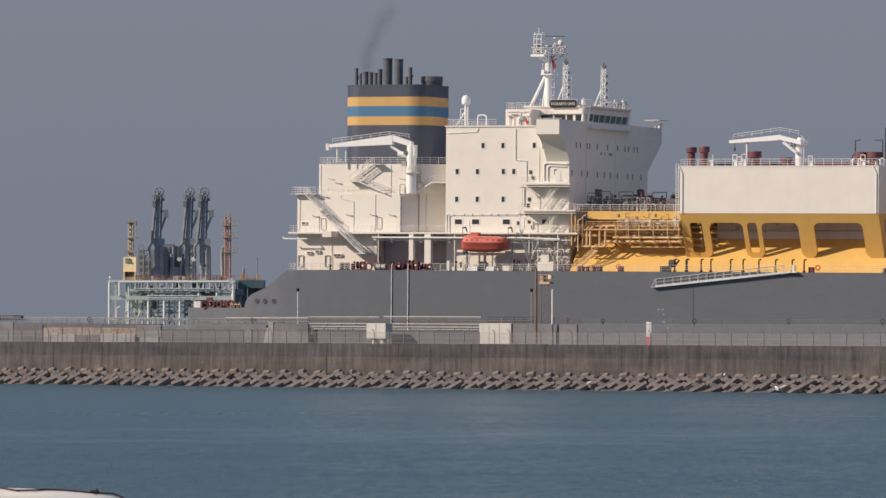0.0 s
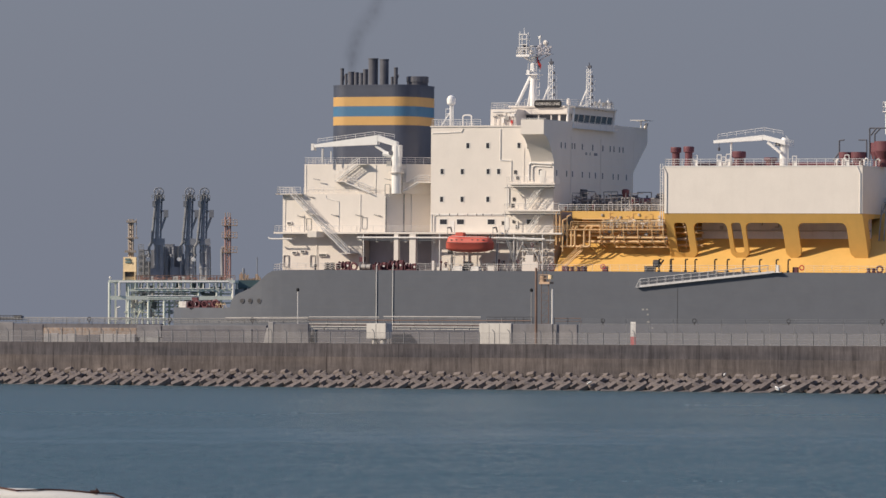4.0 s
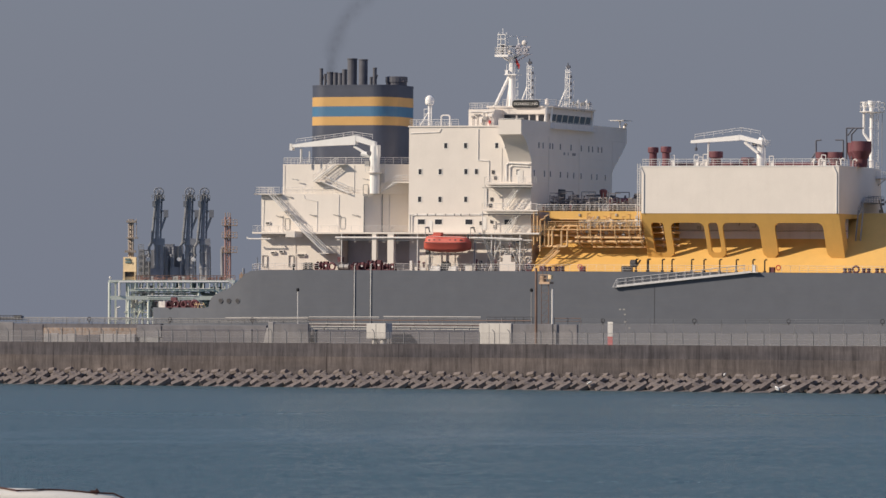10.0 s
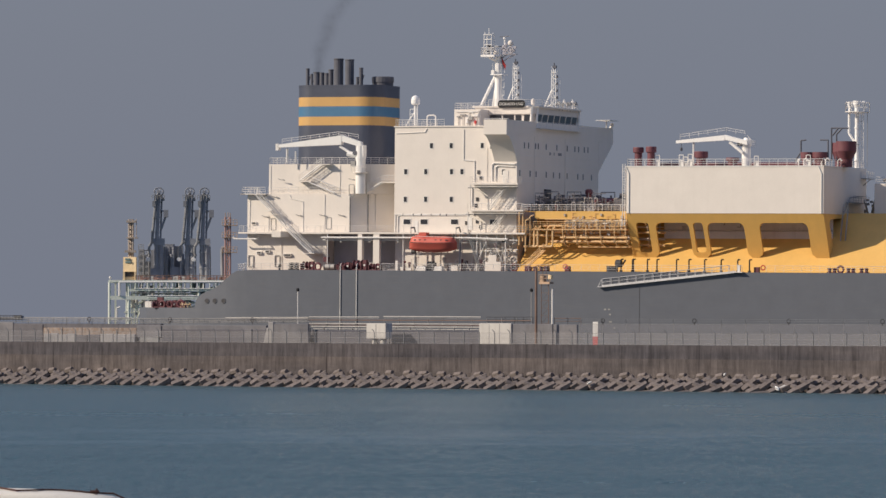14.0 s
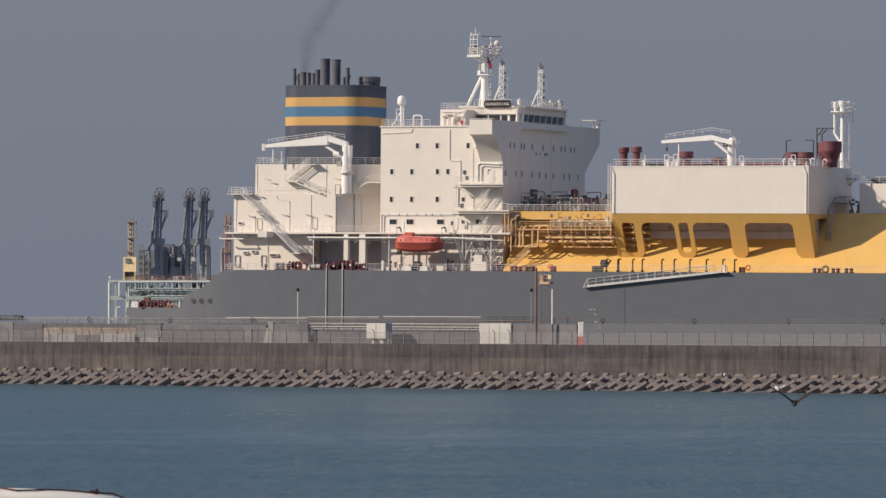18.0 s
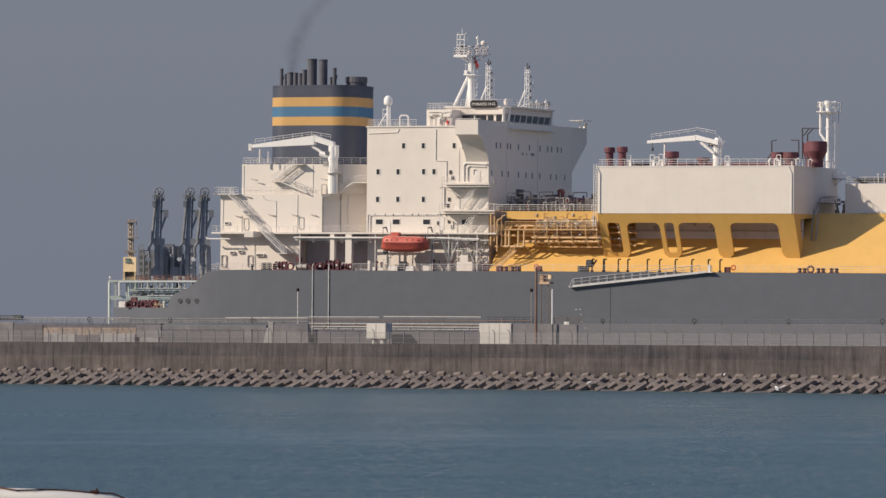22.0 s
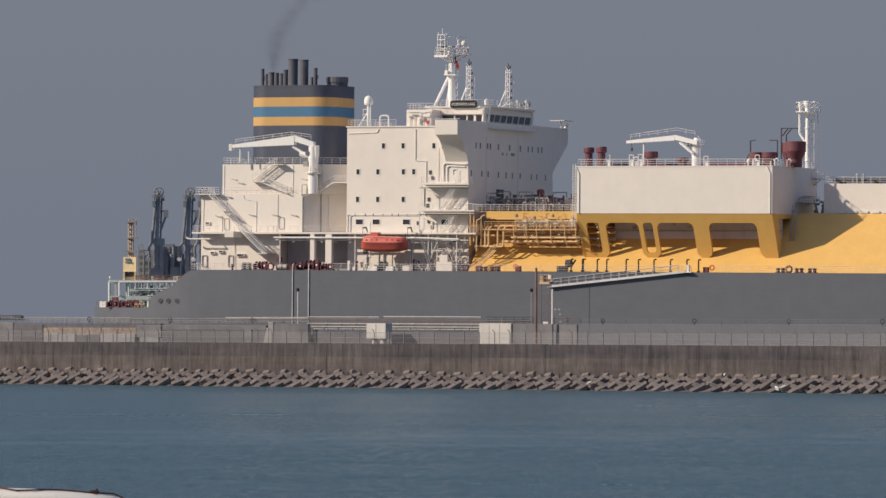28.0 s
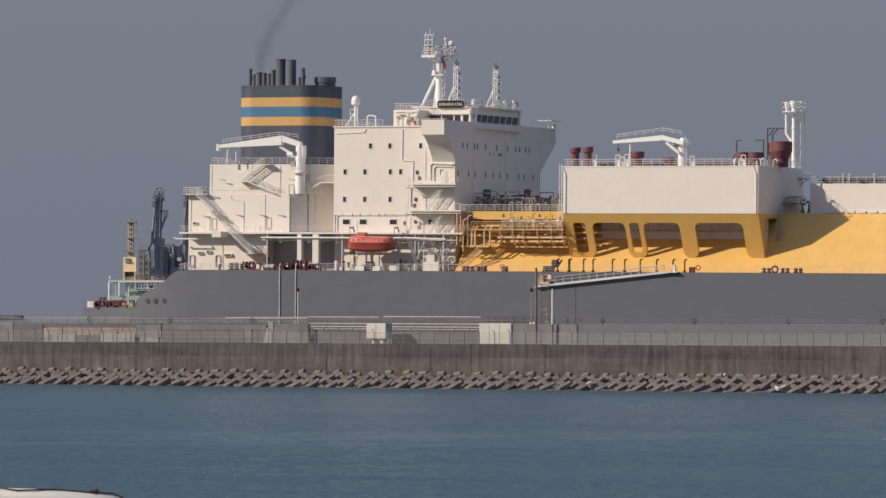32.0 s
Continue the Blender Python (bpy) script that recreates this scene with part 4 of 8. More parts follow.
for a, b in zip(rows, rows[1:]):
    for k in range(len(a)):
        j = (k + 1) % len(a)
        bm.faces.new((a[k], a[j], b[j], b[k]))
bm.faces.new(rows[0])
bm.faces.new(rows[-1][::-1])
part("boat_hull", bm, BOATWHITE, boat, "smooth white hull and deck", True)
bm = bmesh.new()
def on_boat(x):
    s = (x + 27.5) / 12.9
    return 1.08 - 0.55 * s ** 5
pts = [(x, y, on_boat(x) + dz) for x, y, dz in ((-22.5, -0.1, 0.06), (-21.2, -0.3, 0.05), (-20.5, -0.9, -0.02), (-19.8, -1.5, -0.09), (-19.2, -1.3, -0.06), (-18.6, -0.8, -0.02), (-17.8, -0.5, 0.0), (-17.0, -0.4, 0.0), (-16.3, -0.3, 0.0), (-15.4, -0.2, 0.1))] + [(-14.9, -0.2, 0.55), (-14.4, -0.2, 0.1)]
run(bm, pts, 0.045, 6)
part("rope", bm, ROPE, boat, "brown mooring rope")
bm = bmesh.new()
xk = -16.17
tube(bm, (xk, -0.3, on_boat(xk) - 0.1), (xk, -0.3, on_boat(xk) + 0.22), 0.05, n=6)
box(bm, xk - 0.3, xk + 0.12, -0.36, -0.24, on_boat(xk) + 0.05, on_boat(xk) + 0.14)
run(bm, [(xk, -0.35, on_boat(xk)), (xk - 0.15, -0.9, on_boat(xk) - 0.2), (xk - 0.35, -1.3, on_boat(xk) - 0.4)], 0.04, 5)
part("cleat", bm, ROPE, boat, "small brown mooring cleat")

# ---- the gas carrier: x along the keel to the bow, y across to the far side, z up from the waterline ----
ship = thing("gas_carrier", "grey-hulled liquefied gas carrier with white deckhouse and yellow tank cover", "ship")
DK = 16.40
MID = 23.6


def mirror(y):
    return 2 * MID - y


# hull: stations of x, near side at the deck, near side at the water, deck height
STATIONS = [(-72.0, 15.0, 15.5, 10.05), (-70.5, 9.5, 10.0, 10.05), (-67.5, 6.0, 6.5, 10.05), (-63.0, 3.6, 3.9, 10.05), (-60.0, 2.5, 2.7, 10.05),
            (-57.6, 1.8, 2.0, 10.05), (-56.5, 1.55, 1.7, 10.15), (-56.3, 1.5, 1.62, 11.0), (-55.9, 1.4, 1.5, 11.7), (-55.0, 1.2, 1.3, 12.35), (-53.7, 1.0, 1.1, 12.85), (-52.4, 0.8, 0.9, 13.35),
            (-51.3, 0.65, 0.7, 14.1), (-50.3, 0.5, 0.55, 14.85), (-49.3, 0.4, 0.45, 15.65), (-48.3, 0.32, 0.36, 16.18), (-46.5, 0.22, 0.25, 16.30), (-43.0, 0.12, 0.12, DK - 0.02), (-38.0, 0.03, 0.03, DK),
            (-32.0, 0.0, 0.0, DK), (60.0, 0.0, 0.0, DK), (150.0, 0.0, 0.0, DK), (180.0, 3.0, 5.0, DK), (200.0, 11.0, 15.0, DK + 1), (214.0, 21.0, 23.0, DK + 2)]
bm = bmesh.new()
rows = []
for x, yt, yw, zt in STATIONS:
    ring_ = []
    for f in (0, 0.25, 0.5, 0.75, 1.0):
        z = -3 + (zt + 3) * f
        y = yw + (yt - yw) * min(1, max(0, (z - 0) / max(zt * 0.75, 1)))
        ring_.append((x, y, z))
    full = ring_ + [(x, mirror(y), z) for x, y, z in ring_[::-1]]
    rows.append([bm.verts.new(p) for p in full])
for a, b in zip(rows, rows[1:]):
    for k in range(len(a) - 1):
        if k != 4:
            bm.faces.new((a[k], a[k + 1], b[k + 1], b[k]))
bm.faces.new(rows[0])
bm.faces.new(rows[-1][::-1])
hull = part("hull", bm, HULL, ship, "long plain mid-grey painted steel hull")
bm = bmesh.new()
rows = [[bm.verts.new((x, yt, zt - 0.06)), bm.verts.new((x, mirror(yt), zt - 0.06))] for x, yt, yw, zt in STATIONS]
for a, b in zip(rows, rows[1:]):
    bm.faces.new((a[0], b[0], b[1], a[1]))
part("deck", bm, DECK, ship, "red-brown painted steel deck")

# marks and fittings on the hull side
bm = bmesh.new()
box(bm, 14.78, 15.65, -0.03, 0.05, 6.02, 8.37)
part("mark_white", bm, WHITE_TRIM, hull, "white upper half of a boarding mark")
bm = bmesh.new()
box(bm, 14.78, 15.65, -0.03, 0.05, 3.68, 6.02 - 0.01)
part("mark_red", bm, BRIGHT_RED, hull, "red lower half of a boarding mark")
for x in (-29.49, -26.60):
    bm = bmesh.new()
    tube(bm, (x + 0.05, -0.10, 4.5), (x + 0.05, -0.10, DK + 0.9), 0.07, n=8)
    tube(bm, (x + 0.05, -0.10, DK + 0.9), (x + 0.1, 0.2, DK + 1.05), 0.07, n=8)
    tube(bm, (x - 0.09, -0.06, 4.5), (x - 0.09, -0.06, DK + 0.5), 0.05, n=6, mat=1)
    for z in (6.5, 9.5, 12.5, 15.5):
        box(bm, x - 0.16, x + 0.16, -0.12, 0.05, z, z + 0.06, 1)
    part("overboard_pipe", bm, [WHITE_TRIM, JSTEEL], hull, "pale vertical overboard pipe with a dark edge")
for x, y in ((-53.98, 1.0), (-52.44, 0.78), (-50.71, 0.55)):
    z = 11.25
    yy = y - 0.02
    bm = bmesh.new()
    ring(bm, (x, yy - 0.06, z), 0.38, 0.05)
    tube(bm, (x, yy - 0.10, z), (x, yy + 0.3, z), 0.37, n=14, mat=1)
    part("fairlead", bm, [BLUEGREY_DARK, DARK], hull, "round dark mooring fairlead with a grey rim")
for x, z, w in ((16.69, 10.36, 0.35), (17.36, 10.37, 0.35), (17.56, 9.56, 0.3), (17.56, 8.39, 0.45), (18.34, 7.40, 0.3)):
    bm = bmesh.new()
    box(bm, x, x + w, -0.025, 0.05, z - 0.12, z + 0.12)
    part("draught_mark", bm, GALV, hull)
bm = bmesh.new()
box(bm, 22.72 - 0.03, 22.72 + 0.03, -0.03, 0.05, 1, DK - 2.5)
part("weld_strip", bm, DARK, hull)

# ---- deckhouse ----
HB = 4.6
Y1 = 40.6
bm = bmesh.new()
box(bm, -22.0, -0.45, HB, Y1, 22.61, 39.77)
house = part("deckhouse", bm, WHITE, ship, "tall white box-shaped deckhouse with small square windows")
bm = bmesh.new()
box(bm, -22.0, -0.5, HB + 0.5, Y1 - 1.2, DK, 22.61 - 0.02)
part("lower_house", bm, WHITE, ship)
bm = bmesh.new()
box(bm, -22.15, -0.4, HB - 0.15, Y1 + 0.15, 39.77 + 0.003, 40.00)
part("roof_edge", bm, WHITE, ship)


def window_mesh(w, h):
    bm = bmesh.new()
    t = 0.10
    box(bm, -w / 2 - t, w / 2 + t, -0.05, 0.02, h / 2, h / 2 + t)
    box(bm, -w / 2 - t, w / 2 + t, -0.05, 0.02, -h / 2 - t, -h / 2)
    box(bm, -w / 2 - t, -w / 2, -0.05, 0.02, -h / 2, h / 2)
    box(bm, w / 2, w / 2 + t, -0.05, 0.02, -h / 2, h / 2)
    box(bm, -w / 2, w / 2, -0.015, 0.01, -h / 2, h / 2, 1)
    return bm


win = None
for x, z in ((-15.49, 36.74), (-12.00, 36.74), (-6.53, 36.74), (-4.85, 36.65),
             (-20.00, 32.52), (-16.44, 32.52), (-11.90, 32.52), (-10.06, 32.52), (-2.77, 32.43),
             (-20.05, 28.02), (-16.44, 28.02), (-11.90, 28.02)):
    if win is None:
        win = part("window", window_mesh(0.55, 0.85), [WHITE_TRIM, GLASS], house, "small dark square window in a pale frame")
        win.location = (x, HB, z)
    else:
        again(win, (x, HB, z))
win = None
for x in (-19.70, -16.69, -11.30, -4.45):
    if win is None:
        win = part("window", window_mesh(1.25, 0.8), [WHITE_TRIM, GLASS], house, "wide dark rectangular window")
        win.location = (x, HB, 24.35)
    else:
        again(win, (x, HB, 24.35))
# windows of the shaded front, two rows
win = None
for y in (7.7, 9.5, 12.5, 13.7, 17.1, 21.8, 26.4, 29.8, 31.5, 34.1, 35.7):
    if win is None:
        win = part("window", window_mesh(0.5, 0.95), [WHITE_TRIM, BRIDGE_GLASS], house, "narrow dark window in the shaded front")
        win.location, win.rotation_euler = (-0.45, y, 36.85), (0, 0, radians(90))
    else:
        again(win, (-0.45, y, 36.85), (0, 0, radians(90)))
for y in (5.8, 10.2, 12.8, 17.2, 20.4, 23.1, 26.4, 31.2, 33.6, 37.4):
    again(win, (-0.45, y, 32.3), (0, 0, radians(90)))
# doorway: a raised dark box, the shade inside given by its colour
bm = bmesh.new()
box(bm, -0.47, -0.1, 16.4, 18.7, 27.0, 29.9)
tube(bm, (-0.1, 17.55, 28.9), (-0.06, 17.55, 28.9), 0.9, n=12)
part("entrance_recess", bm, DARK, house, "dark doorway in the deckhouse front")
for i, w in enumerate((1.1, 0.5, 2.6)):
    bm = bmesh.new()
    box(bm, -0.46, -0.42, 18.6 + i * 1.9, 18.6 + i * 1.9 + w * 0.6, 35.55, 36.0)
    part("sign_bar", bm, JSTEEL, house)
for z in (35.2, 33.9, 31.0):
    bm = bmesh.new()
    box(bm, -0.45, -0.39, 5.5, Y1 - 0.5, z, z + 0.06)
    part("front_seam", bm, WHITE_TRIM, house)

# bridge wings with curved brackets
bm = bmesh.new()
box(bm, -4.4, -0.42, 0.0, 2 * MID, 38.43, 38.61)
box(bm, -4.4, -0.42, 0.0, 0.18, 38.61, 40.80)
box(bm, -4.4, -0.42, 2 * MID - 0.18, 2 * MID, 38.61, 40.80)
box(bm, -0.62, -0.42, 0.18, 2 * MID - 0.18, 38.61, 40.80)
box(bm, -4.4, -4.25, 0.18, HB, 38.61, 40.80)
part("bridge_wing", bm, WHITE, ship, "white bridge wing spanning the full breadth")
for side in (0, 1):
    prof = [(0.0, 38.43 - 0.01)]
    for i in range(21):
        s = i / 20
        if side == 0:
            prof.append((HB * s ** 0.56 + 0.02 * s, 38.43 - 0.03 - 4.3 * s))
        else:
            prof.append((HB * (1 - math.cos(s * math.pi / 2)) ** 0.75 + 0.02 * s, 38.43 - 0.02 - 5.2 * s ** 1.25))
    prof.append((HB + 0.02, 38.43 - 0.01))
    prof = [(y if side == 0 else 2 * MID - y * (6.6 / HB), z) for y, z in prof]
    for x0, x1 in ((-4.38, -0.43),):
        bm = bmesh.new()
        a = [bm.verts.new((x0, y, z)) for y, z in prof]
        b = [bm.verts.new((x1, y, z)) for y, z in prof]
        bm.faces.new(a)
        bm.faces.new(b[::-1])
        for i in range(len(a)):
            j = (i + 1) % len(a)
            bm.faces.new((a[i], a[j], b[j], b[i]))
        part("wing_bracket", bm, WHITE, ship)

# wheelhouse
bm = bmesh.new()
plan = [(-11.0, 12.3), (-1.4, 12.3), (-0.72, 12.9), (-0.72, 31.2), (-1.4, 31.8), (-11.0, 31.8)]
prism(bm, plan, 38.5, 40.75)
prism(bm, [(x * 0.985 - 0.05, y) for x, y in plan], 40.75, 42.1)
prism(bm, [(x if x < -10 else x + 0.3, y + (0.4 if y > 20 else -0.3)) for x, y in plan], 42.1, 43.15)
wheel = part("wheelhouse", bm, WHITE, ship, "white wheelhouse with a band of large windows")
bm = bmesh.new()
prism(bm, [(-11.4, 11.8), (-1.5, 11.8), (0.1, 12.7), (0.1, 31.4), (-1.5, 32.3), (-11.4, 32.3)], 43.15, 43.42)
part("wheelhouse_roof", bm, WHITE, ship)
bm = bmesh.new()
for x0, x1 in ((-8.4, -6.4), (-6.1, -4.2), (-3.9, -2.9), (-2.4, -1.3)):
    box(bm, x0, x1, 12.22, 12.5, 40.85, 41.95)
part("side_window", bm, GLASS, wheel, "dark bridge side windows")
for i in range(7):
    y0 = 13.1 + i * 2.58
    bm = bmesh.new()
    v = [bm.verts.new(p) for p in ((-0.70, y0 - 0.1, 40.7), (-0.70, y0 + 2.2, 40.7), (-0.42, y0 + 2.2, 42.09), (-0.42, y0 - 0.1, 42.09), (-0.9, y0 - 0.1, 40.7), (-0.9, y0 + 2.2, 40.7), (-0.9, y0 + 2.2, 42.09), (-0.9, y0 - 0.1, 42.09))]
    for f in ((0, 1, 2, 3), (4, 7, 6, 5), (0, 4, 5, 1), (3, 2, 6, 7), (0, 3, 7, 4), (1, 5, 6, 2)):
        bm.faces.new([v[k] for k in f])
    part("front_window", bm, BRIDGE_GLASS, wheel, "large dark slanted bridge window")
    bm = bmesh.new()
    tube(bm, (-0.66, y0 - 0.29, 40.7), (-0.38, y0 - 0.29, 42.12), 0.09, n=4)
    part("window_mullion", bm, WHITE, wheel)
for p, q in (((-1.4, 12.25), (-0.7, 12.9)), ((-0.7, 31.2), (-1.4, 31.85))):
    bm = bmesh.new()
    tube(bm, (p[0], p[1], 38.6), (p[0] + 0.45, p[1], 43.2), 0.21, n=6)
    tube(bm, (q[0], q[1], 38.6), (q[0] + 0.45, q[1], 43.2), 0.21, n=6)
    part("corner_mullion", bm, BRIGHT, wheel)
bm = bmesh.new()
box(bm, -13.2, -8.6, 8.6, 30, 39.68, 42.78)
part("chart_house", bm, WHITE, ship, "white block behind the wheelhouse")
rails("railing", [(-13.1, 31, 42.75), (-13.1, 8.7, 42.75), (-8.7, 8.7, 42.75), (-8.7, 12.2, 42.95)], ship, gap=1.1)
rails("railing", [(-21.9, 22, 39.95), (-21.9, 4.7, 39.95), (-13.3, 4.7, 39.95)], ship, gap=1.3)
rails("railing", [(-8.6, 12.1, 43.4), (-2.0, 12.1, 43.4), (0.0, 14.2, 43.4), (0.0, 29.9, 43.4), (-2, 31.9, 43.4)], ship, gap=1.3)
rails("railing", [(-4.3, 0.1, 40.8), (-0.1, 0.1, 40.8)], ship, h=0.15, gap=1.3, bars=1)
bm = bmesh.new()
tube(bm, (-0.4, 44.0, 40.8), (-0.4, 44.0, 42.0), 0.10, n=6)
box(bm, -1.6, 1.0, 42.0, 46.2, 42.0, 42.08)
tube(bm, (-0.4, 46.0, 40.8), (-0.2, 46.3, 41.6), 0.28, n=8)
part("wing_console", bm, WHITE_TRIM, ship, "wing console with a small canopy")

# fittings on the side of the block behind the wheelhouse
for i, (x, z, w, h, m) in enumerate(((-12.4, 41.6, 0.25, 0.12, GALV), (-11.6, 41.9, 0.5, 0.08, GALV), (-10.9, 40.9, 0.18, 0.4, WHITE_TRIM), (-10.2, 41.3, 0.35, 0.3, GALV), (-9.4, 40.7, 0.16, 0.25, BRIGHT_RED), (-9.3, 41.8, 0.4, 0.2, WHITE_TRIM))):
    bm = bmesh.new()
    box(bm, x - w, x + w, 8.3, 8.6, z - h, z + h)
    tube(bm, (x, 8.45, z - h), (x, 8.45, 39.9), 0.05, n=5)
    part("wall_fitting", bm, m, ship)
for pts in ([(-10.6, 8.45, 39.9), (-10.6, 8.45, 42.3), (-9.9, 8.45, 42.3), (-9.9, 8.45, 41.0)], [(-8.9, 8.45, 39.9), (-8.9, 8.45, 42.6)], [(-12.9, 8.45, 42.4), (-9.0, 8.45, 42.4)]):
    bm = bmesh.new()
    run(bm, pts, 0.06, 6)
    part("wall_pipe", bm, WHITE_TRIM, ship)

# catwalk under the wheelhouse windows
bm = bmesh.new()
box(bm, -0.42, 0.35, 12.6, 31.6, 39.72, 39.80)
walkway = part("front_catwalk", bm, WHITE_TRIM, ship, "grey grating catwalk under the bridge windows")
rails("catwalk_rail", [(-0.4, 12.65, 39.8), (0.3, 12.65, 39.8), (0.3, 31.5, 39.8), (-0.4, 31.5, 39.8)], walkway, gap=2.6, r=0.02, bars=2, material=WHITE_TRIM)
for y in (12.0, 25.4):
    bm = bmesh.new()
    tube(bm, (-0.40, y, 26.3), (-0.40, y, 38.4), 0.04, n=6)
    part("front_pipe", bm, WHITE_TRIM, house)

# name board on the wheelhouse roof
bm = bmesh.new()
NB0, NB1 = (-6.79, 11.7, 43.48), (-2.01, 11.7, 43.45)
plate(bm, rounded(NB0[0], NB1[0], 43.10, 44.35, 0.5), [], lambda u, v: (u, 11.65, v), Vector((0, 0.1, 0)))
board = part("name_board", bm, BLACK, ship, "dark rounded name board with white letters")
txt = bpy.data.curves.new("name_letters", "FONT")
txt.body, txt.align_x, txt.align_y, txt.size, txt.extrude = "DORADO LNG", "CENTER", "CENTER", 0.62, 0.01
txt.space_character = 1.02
txt_ob = new("name_letters", txt)
dg = bpy.context.evaluated_depsgraph_get()
me = bpy.data.meshes.new_from_object(txt_ob.evaluated_get(dg))
bpy.data.objects.remove(txt_ob)
me.materials.clear()
me.materials.append(WHITE_TRIM)
letters = new("name_letters", me)
letters.parent = board
letters.location, letters.rotation_euler = ((NB0[0] + NB1[0]) / 2, 11.62, 43.71), (radians(90), 0, 0)

# masts
MX, MY = -12.0, 24.5
bm = bmesh.new()
tube(bm, (MX, MY, 42.7), (MX - 0.1, MY, 51.95), 0.72, 0.50, n=14)
tube(bm, (MX - 3.1, MY - 1.4, 42.7), (MX - 0.4, MY, 49.2), 0.26, n=8)
tube(bm, (MX - 1.8, MY + 1.6, 42.7), (MX - 0.2, MY, 49.0), 0.22, n=8)
box(bm, MX - 1.0, MX + 1.1, MY - 1.2, MY + 1.2, 49.0, 49.15)
box(bm, MX - 0.9, MX - 0.4, MY - 1.1, MY - 0.5, 49.15, 49.8)
for k in range(8):
    a = k * math.tau / 8
    tube(bm, (MX + 1.05 * math.cos(a), MY + 1.1 * math.sin(a), 49.4), (MX + 1.05 * math.cos(a), MY + 1.1 * math.sin(a), 50.9), 0.05, n=4)
mast = part("radar_mast", bm, BRIGHT, ship, "white tripod radar mast with platforms")
bm = bmesh.new()
prism(bm, [(MX - 2.6, MY - 1.6), (MX - 0.2, MY - 1.6), (MX + 0.5, MY - 1.0), (MX + 0.5, MY + 1.0), (MX - 0.2, MY + 1.6), (MX - 2.6, MY + 1.6)], 52.00, 52.35)
tube(bm, (MX, MY, 51.0), (MX - 1.8, MY, 52.00), 0.2, n=6)
part("mast_platform", bm, BRIGHT, mast)
bm = bmesh.new()
prism(bm, [(MX + 0.5, MY - 0.7), (MX + 3.2, MY - 0.6), (MX + 3.2, MY + 0.6), (MX + 0.5, MY + 0.7)], 52.42, 52.52)
tube(bm, (MX + 0.2, MY, 51.0), (MX + 2.9, MY, 52.44), 0.12, n=6)
tube(bm, (MX + 0.2, MY, 51.6), (MX + 1.6, MY, 52.44), 0.09, n=6)
part("scanner_platform", bm, BLUEGREY, mast, "grey bracket platform for the radar scanners")
for dx, r in ((1.15, 0.50), (2.35, 0.52)):
    bm = bmesh.new()
    ring(bm, (MX + dx, MY - 0.62, 53.12), r, 0.10, n=14)
    tube(bm, (MX + dx, MY - 0.62, 52.5), (MX + dx, MY - 0.62, 53.12), 0.08, n=6)
    tube(bm, (MX + dx, MY - 0.66, 53.12), (MX + dx, MY - 0.4, 53.12), 0.22, n=8)
    part("loop_aerial", bm, BLUEGREY, mast, "round grey loop aerial")
rails("platform_rail", [(MX - 2.5, MY + 1.5, 52.30), (MX - 2.5, MY - 1.5, 52.30), (MX - 0.2, MY - 1.5, 52.30), (MX + 0.4, MY - 0.9, 52.30)], mast, h=1.2, gap=0.7, r=0.05)
rails("platform_rail", [(MX + 0.6, MY - 0.6, 52.50), (MX + 3.1, MY - 0.5, 52.50)], mast, h=1.0, gap=0.8, r=0.03, material=BLUEGREY)
bm = bmesh.new()
for dx in (-2.45, -1.15):
    for dy in (-0.6, 0.6):
        tube(bm, (MX + dx, MY + dy, 52.30), (MX + dx + 0.05, MY + dy, 55.70), 0.07, n=5)
for z in (53.10, 54.00, 54.90, 55.70):
    box(bm, MX - 2.5, MX - 1.05, MY - 0.65, MY + 0.65, z, z + 0.10)
for x, z in ((-2.55, 56.20), (-1.8, 56.80), (-1.1, 56.10)):
    tube(bm, (MX + x, MY, 55.60), (MX + x, MY, z), 0.06, n=5)
part("signal_mast", bm, BRIGHT, mast)
bm = bmesh.new()
lathe(bm, [(0.1, 0), (0.16, 0.25), (0.45, 0.45), (0.5, 0.8), (0.3, 1.1), (0.02, 1.2)], 10, (MX + 2.1, MY, 53.60))
tube(bm, (MX + 2.1, MY, 52.30), (MX + 2.1, MY, 53.70), 0.10, n=6)
part("antenna_dome", bm, WHITE, mast)
bm = bmesh.new()
lathe(bm, [(0.35, 0), (0.42, 0.3), (0.25, 0.7), (0.02, 0.8)], 10, (MX - 0.2, MY - 0.8, 52.35))
part("antenna_dome", bm, WHITE, mast)
bm = bmesh.new()
tube(bm, (MX + 1.0, MY, 52.30), (MX + 1.0, MY, 55.0), 0.10, n=6)
lathe(bm, [(0.16, 0), (0.26, 0.1), (0.22, 0.32)], 8, (MX + 1.0, MY, 54.95))
part("scanner_post", bm, BRIGHT, mast)
bm = bmesh.new()
box(bm, -1.75, 1.75, -0.09, 0.0, -0.06, 0.06)
box(bm, -1.70, 1.70, 0.0, 0.10, -0.055, 0.055, 1)
tube(bm, (0, 0, -0.14), (0, 0, -0.05), 0.08, n=8)
scanner = part("radar_scanner", bm, [BRIGHT, SOOT], mast, "turning radar bar, white in front and dark behind")
scanner.location = (MX + 1.0, MY, 55.40)
bm = bmesh.new()
box(bm, MX - 1.6, MX + 1.0, MY + 0.6, MY + 0.75, 53.70, 53.85)
part("radar_scanner", bm, SOOT, mast, "dark horizontal radar bar")
bm = bmesh.new()
tube(bm, (MX + 0.6, MY - 0.2, 52.00), (MX + 0.9, MY - 0.2, 50.0), 0.10, n=6)
part("mast_stay", bm, SOOT, mast)
bm = bmesh.new()
